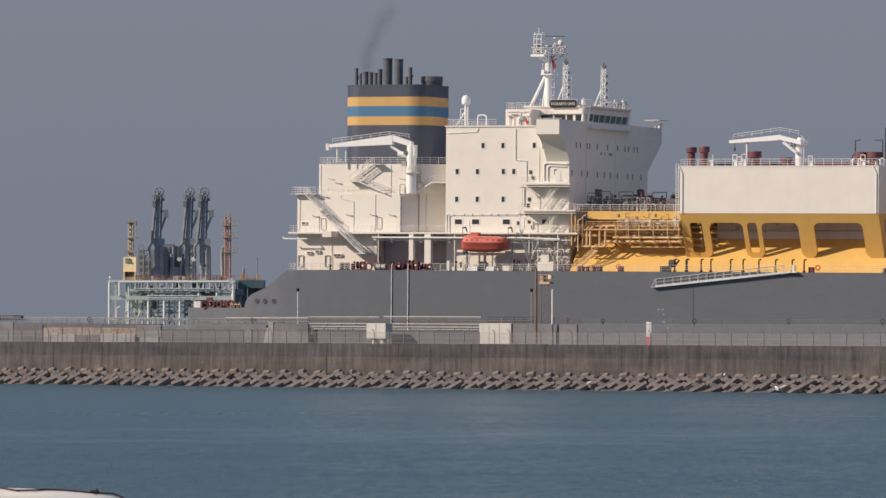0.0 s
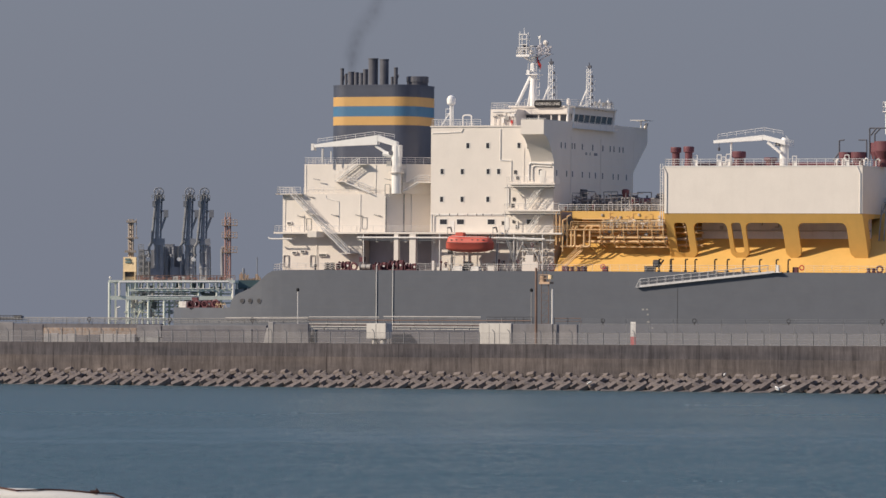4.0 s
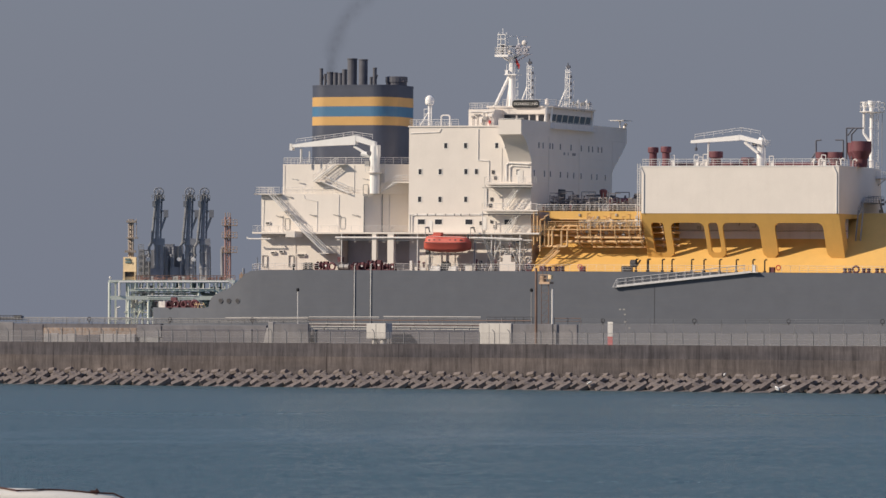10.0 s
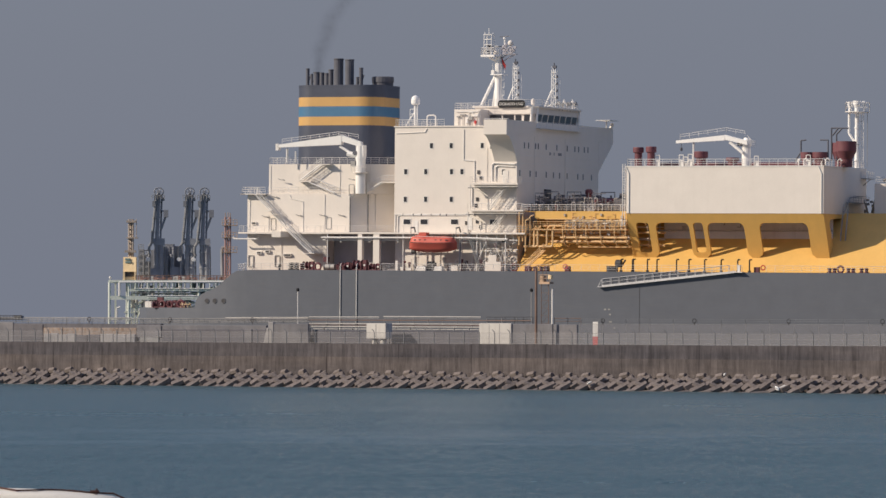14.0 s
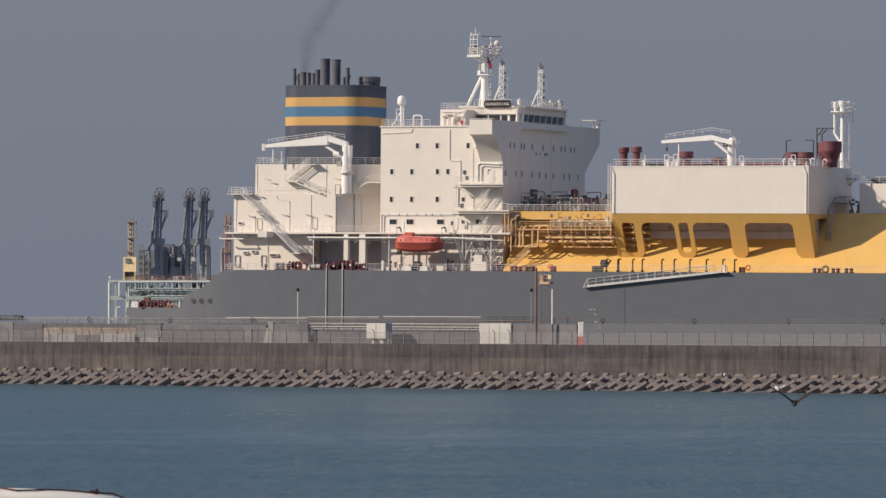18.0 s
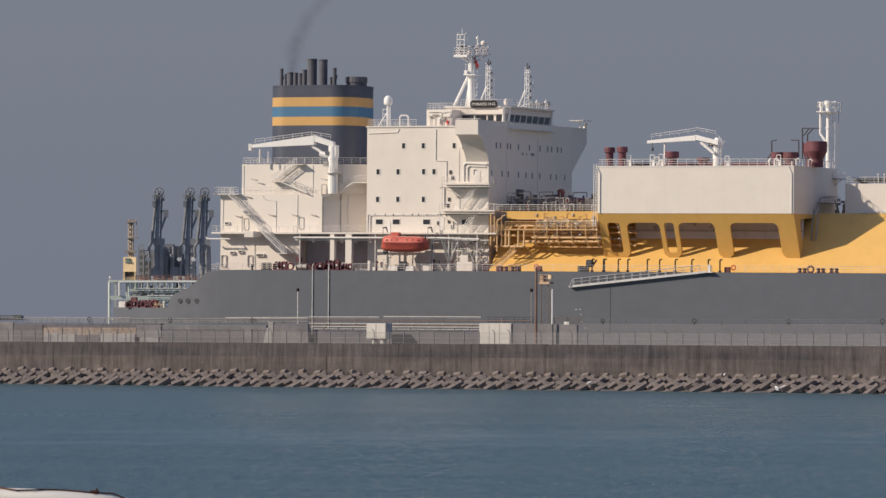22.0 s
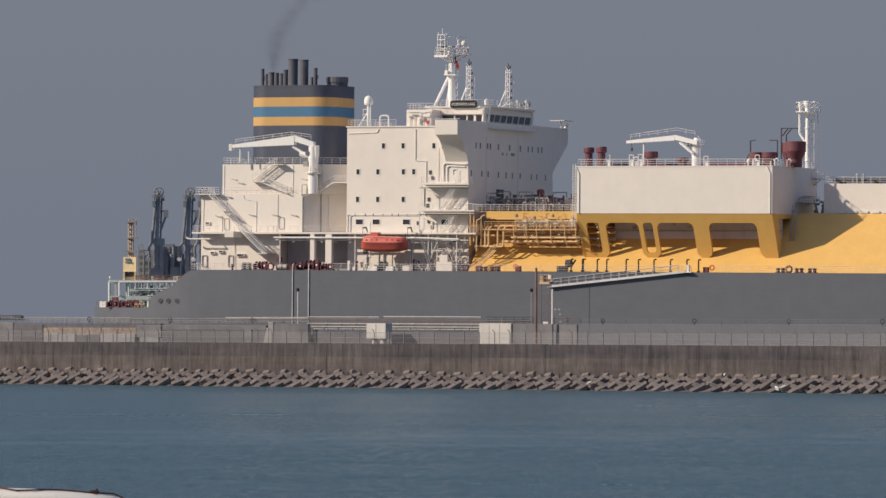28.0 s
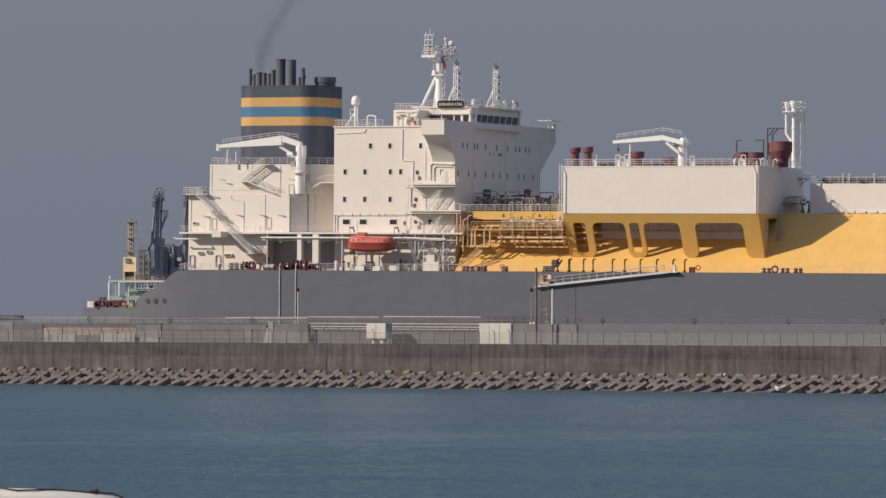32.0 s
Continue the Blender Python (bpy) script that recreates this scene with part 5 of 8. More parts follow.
v = [bm.verts.new(p) for p in ((MX + 0.75, MY - 0.5, 51.9), (MX + 1.5, MY - 0.5, 50.6), (MX + 1.35, MY - 0.5, 49.9), (MX + 0.8, MY - 0.5, 51.0))]
bm.faces.new(v)
bmesh.ops.solidify(bm, geom=bm.faces[:], thickness=0.04)
part("signal_flag", bm, BRIGHT_RED, mast, "small red flag")


rnd = random.Random(14)
for i in range(14):
    x, y, z = MX + rnd.uniform(-2.3, 3.0), MY + rnd.uniform(-0.6, 0.5), 52.35
    bm = bmesh.new()
    h = rnd.uniform(0.5, 1.7)
    tube(bm, (x, y, z), (x, y, z + h), 0.05, n=5)
    if i % 3 == 0:
        lathe(bm, [(0.08, 0), (0.26, 0.08), (0.28, 0.4), (0.1, 0.6)], 8, (x, y, z + h - 0.1))
    elif i % 3 == 1:
        box(bm, x - 0.25, x + 0.22, y - 0.15, y + 0.15, z + h - 0.15, z + h + 0.2)
    else:
        tube(bm, (x - 0.4, y, z + h), (x + 0.4, y, z + h), 0.06, n=5)
    part("mast_fitting", bm, (SOOT, WHITE_TRIM, BLUEGREY, BLUEGREY)[i % 4], mast)
for z in (44.3, 45.6, 46.9, 48.2):
    bm = bmesh.new()
    run(bm, [(MX + 0.45, MY - 0.3, z), (MX + 1.1, MY - 0.3, z), (MX + 1.1, MY - 0.3, z + 0.9)], 0.05, 5)
    part("mast_rung", bm, WHITE_TRIM, mast)


def lattice(name, x, y, z0, z1, w, back, top_dark=False):
    bm = bmesh.new()
    for dx, dy in ((-w, -w), (w, -w), (w, w), (-w, w)):
        tube(bm, (x + dx, y + dy, z0), (x + dx * 0.8, y + dy * 0.8, z1), 0.075, n=5)
    k = int((z1 - z0) / 1.0)
    for i in range(k):
        z = z0 + (i + 0.5) * (z1 - z0) / k
        box(bm, x - w, x + w, y - w, y + w, z, z + 0.08)
        s = 1 if i % 2 else -1
        tube(bm, (x - w * s, y - w, z), (x + w * s, y - w, z + 1.0), 0.05, n=4)
    run(bm, [(x - back, y, z0), (x - w, y, z0 + (z1 - z0) * 0.55)], 0.14, 6)
    run(bm, [(x - back, y, z0 + 0.6), (x - w, y, z0 + 1.7)], 0.10, 5)
    tube(bm, (x + w + 0.55, y, z0 + 1), (x + w + 0.55, y, z1 - 1.5), 0.05, n=4)
    ob = part(name, bm, BRIGHT, ship, "slender white lattice signal mast")
    bm = bmesh.new()
    tube(bm, (x, y, z1), (x - 0.1, y, z1 + 1.1), 0.10, n=5)
    box(bm, x - 0.3, x + 0.3, y - 0.2, y + 0.2, z1 + 0.2, z1 + 0.65)
    part("lamp", bm, SOOT, ob)
    for i in range(5):
        z = z0 + (i + 1.2) * (z1 - z0) / 6.4
        bm = bmesh.new()
        lathe(bm, [(0.10, 0), (0.19, 0.05), (0.19, 0.34), (0.08, 0.4)], 8, (x + w + 0.2, y - w, z))
        box(bm, x + w - 0.1, x + w + 0.45, y - w - 0.1, y - w + 0.1, z - 0.06, z)
        part("signal_lamp", bm, SOOT, ob, "small dark signal lamp on the mast")


lattice("lattice_mast", -8.9, 24.5, 42.9, 50.6, 0.42, 2.2)
lattice("lattice_mast", -5.95, 34.3, 42.9, 50.3, 0.42, 2.2)
bm = bmesh.new()
lathe(bm, [(0.08, 0), (0.08, 1.0), (0.36, 1.1), (0.36, 1.9), (0.1, 2.1)], 10, (-5.8, 24.5, 43.0))
part("satellite_dome", bm, WHITE, ship, "small white antenna dome")
for i, (x, y, h) in enumerate(((-0.3, 22.4, 1.5), (-0.2, 23.6, 1.2), (-0.4, 24.8, 1.9), (-0.3, 26.0, 1.4), (-0.3, 27.3, 1.7), (-0.4, 28.6, 2.1), (-0.5, 29.8, 1.6), (-0.8, 31.0, 1.9), (-6.5, 13, 3.2), (-4, 14, 4.5))):
    bm = bmesh.new()
    tube(bm, (x, y, 43.0), (x, y, 43.0 + h), 0.06 if i < 8 else 0.03, n=5)
    if i < 8:
        lathe(bm, [(0.08, 0), (0.24, 0.05), (0.24, 0.5), (0.06, 0.6)], 8, (x, y, 43.0 + h * 0.6))
    part("aerial", bm, (GALV, JSTEEL, WHITE_TRIM)[i % 3], ship, "small roof aerial on a thin post")
bm = bmesh.new()
lathe(bm, [(0.50, 0), (0.66, 0.10), (0.72, 0.3), (0.73, 0.85), (0.60, 1.28), (0.32, 1.52), (0.02, 1.60)], 18, (-22.01, 13, 43.71))
DX = -22.01
tube(bm, (DX - 0.05, 13, 40.0), (DX - 0.05, 13, 43.71), 0.22, n=8)
tube(bm, (DX + 0.35, 13, 40.0), (DX + 0.35, 13, 43.71), 0.10, n=6)
tube(bm, (DX - 1.9, 13, 40.0), (DX - 0.1, 13, 42.6), 0.10, n=6)
for z in (41.2, 42.2, 43.0):
    box(bm, DX - 0.95, DX - 0.2, 12.9, 13.1, z, z + 0.08)
tube(bm, (DX - 0.95, 13, 41.2), (DX - 0.95, 13, 43.0), 0.05, n=4)
part("radome", bm, BRIGHT, ship, "white satellite radome on a pole")
bm = bmesh.new()
f0, f1 = -19.89, -18.37
run(bm, [(f0, 13, 40), (f0, 13, 41.8), (f0 + 0.3, 13, 42.0), (f1 - 0.3, 13, 42.0), (f1, 13, 41.8), (f1, 13, 40)], 0.13, 6)
part("hatch_frame", bm, WHITE_TRIM, ship)

# walkways, balconies and stairs on the house side
for x0, x1, y0, z in ((-7.95, 0.55, 2.6, 30.47), (-8.34, 1.53, 2.6, 26.16)):
    bm = bmesh.new()
    box(bm, x0, x1, y0, HB, z - 0.12, z + 0.12)
    ob = part("balcony", bm, WHITE, house, "white side balcony with open railing")
    for dz in (0.42, 0.62):
        bm = bmesh.new()
        tube(bm, (x0 - 0.3, y0 + 0.25, z - dz), (x1 - 0.1, y0 + 0.25, z - dz), 0.06, n=5)
        part("balcony_pipe", bm, WHITE_TRIM if dz < 0.5 else DARK, house)
    bm = bmesh.new()
    tube(bm, (x0 + 0.15, y0 + 0.15, z - 4.0), (x0 + 0.15, y0 + 0.15, z - 0.1), 0.07, n=6)
    part("balcony_post", bm, WHITE_TRIM, house)
    rails("balcony_rail", [(x0 + 0.1, HB, z + 0.1), (x0 + 0.1, y0 + 0.1, z + 0.1), (x1 - 0.1, y0 + 0.1, z + 0.1), (x1 - 0.1, HB, z + 0.1)], house, gap=1.2, r=0.03)
stairs("stair", (-4.94, 3.2, 26.16), (-1.49, 3.2, 30.37), 0.8, house)
stairs("stair", (-4.45, 3.2, 22.59), (-1.49, 3.2, 26.07), 0.8, house)
BZ = 22.48
bm = bmesh.new()
box(bm, -34.2, 1.9, 2.4, 5.55, BZ - 0.14, BZ + 0.14)
box(bm, -49.6, -34.2, 3.6, 5.55, BZ - 0.14, BZ + 0.14)
walkway = part("boat_deck_walkway", bm, WHITE, ship, "long white side walkway above the deck")
rails("railing", [(-49.5, 5.4, BZ + 0.1), (-49.5, 3.7, BZ + 0.1), (-34.2, 3.7, BZ + 0.1), (-34.2, 2.5, BZ + 0.1), (-17.9, 2.5, BZ + 0.1)], ship, gap=1.5, r=0.03)
rails("railing", [(-9.0, 2.5, BZ + 0.1), (1.8, 2.5, BZ + 0.1), (1.8, 5.0, BZ + 0.1)], ship, gap=1.5, r=0.03)
for z, r in ((BZ - 0.75, 0.16), (BZ - 1.0, 0.13)):
    bm = bmesh.new()
    run(bm, [(-50.7, 3.9, z + 0.30), (-50.5, 3.9, z + 0.05), (-50.0, 3.9, z), (-46.4, 3.9, z), (-46.2, 4.4, z)] if r < 0.16 else [(-34, 2.3, z), (-8, 2.3, z), (-1, 2.3, z - 0.2)], r, 6)
    part("side_pipe", bm, WHITE_TRIM, ship)
for z, r, x0, x1 in ((BZ - 1.15, 0.09, -34.0, -20.5), (BZ - 1.1, 0.09, -9.5, 0.5), (BZ - 1.5, 0.06, -9.5, -1.0)):
    bm = bmesh.new()
    tube(bm, (x0, 2.9, z), (x1, 2.9, z), r, n=6)
    part("side_pipe", bm, WHITE_TRIM, ship)
for i in range(14):
    bm = bmesh.new()
    x = -33.4 + i * 2.55
    run(bm, [(x, 2.9, BZ - 0.14), (x, 2.9, BZ - 1.45)], 0.045, 5)
    box(bm, x - 0.05, x + 0.35, 2.8, 3.0, BZ - 1.5, BZ - 1.42)
    part("pipe_hanger", bm, WHITE_TRIM if i % 2 else GALV, ship)
for x, w in ((-27.16, 0.38), (-24.24, 0.55)):
    bm = bmesh.new()
    box(bm, x - w, x + w, 2.45, 3.3, DK, BZ - 0.14)
    part("column", bm, WHITE, ship, "stout white square column")
for x in (-33, -19.5, -6.5, -1.5):
    bm = bmesh.new()
    tube(bm, (x, 2.6, DK), (x, 2.6, BZ - 0.14), 0.10, n=6)
    part("stanchion", bm, WHITE_TRIM, ship)
# wall pipes of the house
for pts, r in (([(-9.76, 4.53, 39.41), (-9.76, 4.53, 34.36), (-7.82, 4.53, 34.27), (-7.82, 4.53, 30.87)], 0.10),
               ([(-21.71, 4.53, 38.76), (-16.59, 4.53, 38.95), (-16.29, 4.53, 39.50)], 0.09),
               ([(-5.64, 4.52, 36.38), (-5.64, 4.52, 30.87)], 0.05),
               ([(-21.30, 4.52, 22.61), (-21.30, 4.52, 25.27), (-20.80, 4.52, 25.45), (-9.11, 4.52, 25.45), (-6.63, 4.52, 24.44), (-6.63, 4.52, 23.25)], 0.12),
               ([(-21.76, 4.52, 22.61), (-21.76, 4.52, 25.55), (-7.43, 4.52, 25.64)], 0.10),
               ([(-4.75, 4.52, 31.05), (-4.75, 4.52, 33.62), (-4.35, 4.48, 33.90), (-0.70, 4.48, 33.71)], 0.20),
               ([(-4.1, 4.48, 31.05), (-4.1, 4.48, 33.2), (-3.7, 4.48, 33.45), (-0.9, 4.48, 33.3)], 0.14),
               ([(-8.22, 4.52, 26.92), (-8.22, 4.52, 29.95), (-6.93, 4.5, 29.40), (-5.64, 4.5, 28.30)], 0.17)):
    bm = bmesh.new()
    run(bm, pts, r * 0.72, 6)
    part("wall_pipe", bm, WHITE_TRIM, house)
rnd = random.Random(3)
for i in range(9):
    x = -20.20 + i * (-7.62 - -20.20) / 8 + rnd.uniform(-0.4, 0.4)
    bm = bmesh.new()
    box(bm, x - 0.06, x + 0.06, 4.42, 4.6, 25.36, 25.68)
    part("pipe_clamp", bm, DARK if i % 3 else GALV, house)
for x, z in ((-7.13, 32.43), (-6.73, 31.51), (-7.33, 28.02), (-7.53, 27.01), (-7.33, 24.44), (-6.73, 23.53), (-9.21, 24.17)):
    bm = bmesh.new()
    box(bm, x - 0.22, x + 0.22, HB - 0.12, HB, z - 0.3, z + 0.3)
    part("wall_box", bm, DARK, house)
for x, z, w in ((-2.38, 31.70, 1.0), (-8.62, 24.08, 0.9), (-18.19, 23.53, 0.9)):
    bm = bmesh.new()
    plate(bm, rounded(x - w / 2, x + w / 2, z - 1.0, z + 1.0, 0.2), [], lambda u, v: (u, HB - 0.06, v), Vector((0, 0.06, 0)))
    part("steel_door", bm, WHITE_TRIM, house)

# ---- aft casing ----
bm = bmesh.new()
plan = [(-48.9, 5.6), (-30.4, 5.6), (-23.2, 11.3), (-23.2, 34), (-30.4, 41), (-48.9, 41)]
prism(bm, plan, 22.62, 28.96)
casing = part("engine_casing", bm, WHITE, ship, "white stepped engine casing abaft the deckhouse")
bm = bmesh.new()
prism(bm, [(-45.3, 6.2), (-27.6, 6.2), (-22.3, 11.5), (-22.3, 36), (-45.3, 36)], 28.96 + 0.004, 30.80)
prism(bm, [(-45.3, 6.2), (-27.0, 6.2), (-22.3, 9.5), (-22.3, 36), (-45.3, 36)], 30.80, 33.84)
part("upper_casing", bm, WHITE, ship)
bm = bmesh.new()
box(bm, -48.9, -34.6, 5.7, 41, DK, BZ - 0.15)
part("lower_casing", bm, WHITE, ship)
bm = bmesh.new()
box(bm, -34.5, -22.05, 8.6, 36, DK, BZ - 0.15)
part("recess_wall", bm, BLUEGREY, ship, "shaded blue-grey wall in the mooring recess")
bm = bmesh.new()
box(bm, -34.4, -22.05, 5.56, 12.0, BZ - 0.12, BZ + 0.06)
part("casing_deck", bm, WHITE, ship)
UZ1 = 33.84
rails("railing", [(-45.2, 20, UZ1), (-45.2, 6.3, UZ1), (-27.0, 6.3, UZ1), (-22.4, 9.4, UZ1)], ship, gap=1.4)
Z2 = 28.96
rails("railing", [(-49.6, 12, Z2), (-49.6, 5.0, Z2), (-45.4, 5.0, Z2)], ship, gap=1.2)
rails("railing", [(-45.2, 5.7, Z2), (-30.6, 5.7, Z2)], ship, gap=1.8, r=0.025)
bm = bmesh.new()
box(bm, -49.8, -45.2, 4.6, 5.6, Z2 - 0.16, Z2)
box(bm, -49.8, -48.9, 4.6, 14, Z2 - 0.16, Z2)
part("aft_platform", bm, WHITE, ship)
stairs("stair", (-41.43, 4.2, 23.46), (-47.00, 4.2, Z2), 0.9, casing, 16)
bm = bmesh.new()
box(bm, -44.9, -43.6, 3.6, 4.9, 26.05, 26.17)
part("stair_landing", bm, WHITE_TRIM, casing)
stairs("stair", (-35.78, 2.4, 19.00), (-40.60, 2.4, 23.25), 0.9, casing, 12)
stairs("stair", (-39.30, 5.0, 31.00), (-35.26, 5.0, UZ1), 0.9, casing, 10)
stairs("stair", (-32.89, 5.0, Z2 + 0.1), (-37.99, 5.0, 31.00), 0.9, casing, 8)
stairs("stair", (-27.87, 5.8, Z2 + 0.1), (-24.75, 5.8, 30.91), 0.9, casing, 8)
bm = bmesh.new()
box(bm, -39.52, -37.17, 4.9, 6.2, 31.00 - 0.12, 31.00)
part("stair_landing", bm, WHITE, casing)
bm = bmesh.new()
box(bm, -35.46, -33.73, 4.9, 6.2, UZ1 - 0.14, UZ1 - 0.01)
part("stair_landing", bm, WHITE, casing)
bm = bmesh.new()
box(bm, -44.33, -42.69, 4.0, 5.6, 25.59 - 0.12, 25.59)
part("stair_landing", bm, WHITE, casing)
bm = bmesh.new()
box(bm, -37.31, -35.18, 2.2, 5.6, 19.19 - 0.12, 19.19)
part("stair_landing", bm, WHITE, casing)
bm = bmesh.new()
box(bm, -24.75, -21.9, 5.6, 10, 30.91 - 0.16, 30.91)
part("stair_landing", bm, WHITE, casing)
bm = bmesh.new()
box(bm, -42.17, -40.54, 0.6, 4.0, 22.14 - 0.4, 22.70)
part("stair_landing", bm, WHITE, casing)
rails("landing_rail", [(-24.75, 5.7, 30.91), (-21.9, 5.7, 30.91)], casing, gap=0.9)
for x, z in ((-47.64, 24.09), (-46.68, 19.22), (-45.14, 19.41), (-41.86, 18.85), (-41.24, 18.85)):
    bm = bmesh.new()
    box(bm, x - 0.45, x + 0.45, 5.35, 5.72, z - 0.22, z + 0.22)
    box(bm, x - 0.3, x + 0.35, 5.34, 5.36, z - 0.15, z + 0.15, 1)
    part("vent_louvre", bm, [WHITE_TRIM, DARK], casing, "small dark louvred vent")
for x, z in ((-44.15, 23.91), (-34.14, 24.09), (-48.21, 17.84), (-43.39, 17.84), (-30.10, 29.52)):
    bm = bmesh.new()
    plate(bm, rounded(x - 0.5, x + 0.5, z - 1.0, z + 1.0, 0.2), [rounded(x - 0.38, x + 0.38, z - 0.88, z + 0.88, 0.15)], lambda u, v: (u, 5.54, v), Vector((0, 0.12, 0)))
    part("door_frame", bm, GALV, casing, "grey rounded steel door frame")
for pts in ([(-41.11, 5.56, 28.69), (-41.00, 5.56, 28.14), (-38.75, 5.56, 27.68), (-38.75, 5.56, 22.71)],
            [(-34.88, 5.56, 28.78), (-34.88, 5.56, 22.71)],
            [(-44.97, 6.16, 33.66), (-44.97, 6.16, 29.06)],
            [(-32.42, 6.16, 33.66), (-32.42, 6.16, 29.06)],
            [(-44.99, 5.56, 25.38), (-44.99, 5.56, 22.71)],
            [(-37.61, 6.16, 33.66), (-37.61, 6.16, 32.01)],
            [(-42.74, 5.56, 21.34), (-42.64, 5.56, 16.56)],
            [(-48.38, 5.56, 28.14), (-48.49, 5.56, 22.81)]):
    bm = bmesh.new()
    run(bm, pts, 0.055, 6)
    part("casing_pipe", bm, WHITE_TRIM, casing)
for x, z in ((-42.82, 31.27), (-43.97, 28.41), (-45.71, 25.19), (-39.57, 25.38), (-35.29, 25.38), (-31.94, 25.38), (-30.09, 31.27)):
    bm = bmesh.new()
    tube(bm, (x - 0.5, 5.45, z + 0.15), (x + 0.3, 5.45, z - 0.05), 0.06, n=5)
    tube(bm, (x + 0.3, 5.45, z), (x + 0.7, 5.45, z - 0.1), 0.11, n=6)
    part("flood_lamp", bm, GALV, casing, "small grey wall lamp on a bracket")

for x, y, r, z1, m in ((-30.32, 5.52, 0.11, 28.4, JSTEEL), (-27.9, 7.45, 0.08, 28.9, GALV), (-26.9, 8.25, 0.05, 28.9, WHITE_TRIM)):
    bm = bmesh.new()
    tube(bm, (x, y, 22.62), (x, y, z1), r, n=6)
    part("casing_pipe", bm, m, casing)
bm = bmesh.new()
v = [bm.verts.new(p) for p in ((-30.3, 5.55, 28.4), (-28.0, 7.36, 29.3), (-28.0, 7.46, 29.3), (-30.3, 5.65, 28.4), (-30.3, 5.55, 28.2), (-28.0, 7.36, 29.1), (-28.0, 7.46, 29.1), (-30.3, 5.65, 28.2))]
for f in ((0, 1, 2, 3), (4, 7, 6, 5), (0, 4, 5, 1), (3, 2, 6, 7), (0, 3, 7, 4), (1, 5, 6, 2)):
    bm.faces.new([v[k] for k in f])
part("slanted_coping", bm, WHITE_TRIM, casing)

# ---- funnel ----
FX0, FX1, FY0, FY1 = -46.67, -31.10, 18.00, 30.20


def ring_plan(off, r=3.6):
    pts = []
    for cx, cy, a0 in ((FX1 - r, FY1 - r, 0), (FX0 + r, FY1 - r, 90), (FX0 + r, FY0 + r, 180), (FX1 - r, FY0 + r, 270)):
        for i in range(13):
            a = radians(a0 + 7.5 * i)
            pts.append((cx + (r + off) * math.cos(a), cy + (r + off) * math.sin(a)))
    return pts


bm = bmesh.new()
prism(bm, ring_plan(0), 33.6, 47.21)
funnel = part("funnel", bm, FUNNEL, ship, "broad dark funnel with two yellow bands and a blue one", smooth=False)
for z0, z1, m, lab in ((40.62, 42.08, STRIPE_Y, "yellow funnel band"), (42.08, 43.78, STRIPE_B, "blue funnel band"), (43.78, 45.33, STRIPE_Y, "yellow funnel band")):
    bm = bmesh.new()
    prism(bm, ring_plan(0.02), z0 + 0.004, z1)
    part("funnel_band", bm, m, funnel, lab)
bm = bmesh.new()
prism(bm, ring_plan(0.035), 47.05, 47.36)
part("funnel_rim", bm, FUNNEL, funnel)
FT = 47.39
for x, w, h in ((-45.62, 0.30, 2.9), (-44.89, 0.22, 2.0), (-43.95, 0.55, 2.3), (-43.02, 0.40, 2.2), (-42.09, 0.42, 2.1),
                (-41.36, 0.42, 2.7), (-39.96, 0.80, 4.5), (-37.95, 0.74, 4.35), (-36.50, 0.24, 1.4), (-35.83, 0.33, 2.95)):
    bm = bmesh.new()
    tube(bm, (x, 22, FT - 0.5), (x, 22, FT + h), w, n=14, caps=True)
    tube(bm, (x, 22, FT + h - 0.15), (x, 22, FT + h + 0.02), w * 1.10, n=14)
    if w < 0.35:
        tube(bm, (x, 22, FT + 0.2), (x + 0.5, 22, FT + h * 0.6), 0.1, n=5)
    part("exhaust_pipe", bm, SOOT, funnel, "sooty round exhaust pipe")
bm = bmesh.new()
VX = -33.17
lathe(bm, [(1.75, -0.3), (1.75, 0.55), (1.85, 0.6), (1.85, 1.45), (1.7, 1.55)], 20, (VX, 25, FT))
part("funnel_vent", bm, SOOT, funnel, "broad round dark vent")

# ---- stores crane beside the funnel ----
bm = bmesh.new()
CX = -28.34
tube(bm, (CX, 5.2, Z2), (CX, 5.2, 34.6), 0.80, n=14)
tube(bm, (CX, 5.2, 34.6), (CX, 5.2, 36.8), 0.85, 0.75, n=14)
box(bm, CX - 0.6, CX + 0.75, 4.6, 5.8, 35.0, 36.9)
crane = part("stores_crane", bm, BRIGHT, ship, "white deck crane with its jib stowed level")
bm = bmesh.new()
lathe(bm, [(1.15, 0), (1.25, 0.15), (1.25, 0.25)], 14, (CX, 5.2, 32.2))
part("crane_basket", bm, WHITE, crane)
bm = bmesh.new()
tube(bm, (CX - 0.75, 4.4, 35.6), (CX - 0.75, 6.0, 35.6), 0.38, n=12)
part("winch_drum", bm, SOOT, crane, "dark wire winch drum")
bm = bmesh.new()
run(bm, [(CX + 0.8, 4.5, 33.2), (CX + 0.8, 4.5, 36.6), (CX + 0.2, 4.5, 37.2)], 0.06, 5)
part("crane_ladder", bm, WHITE_TRIM, crane)
bm = bmesh.new()
box(bm, CX - 1.5, CX - 0.7, 4.5, 5.0, 33.4, 34.3)
part("control_box", bm, GALV, crane)
rails("basket_rail", [(CX - 1.2, 4.1, 32.4), (CX + 1.2, 4.1, 32.4), (CX + 1.2, 6, 32.4)], crane, gap=0.6)


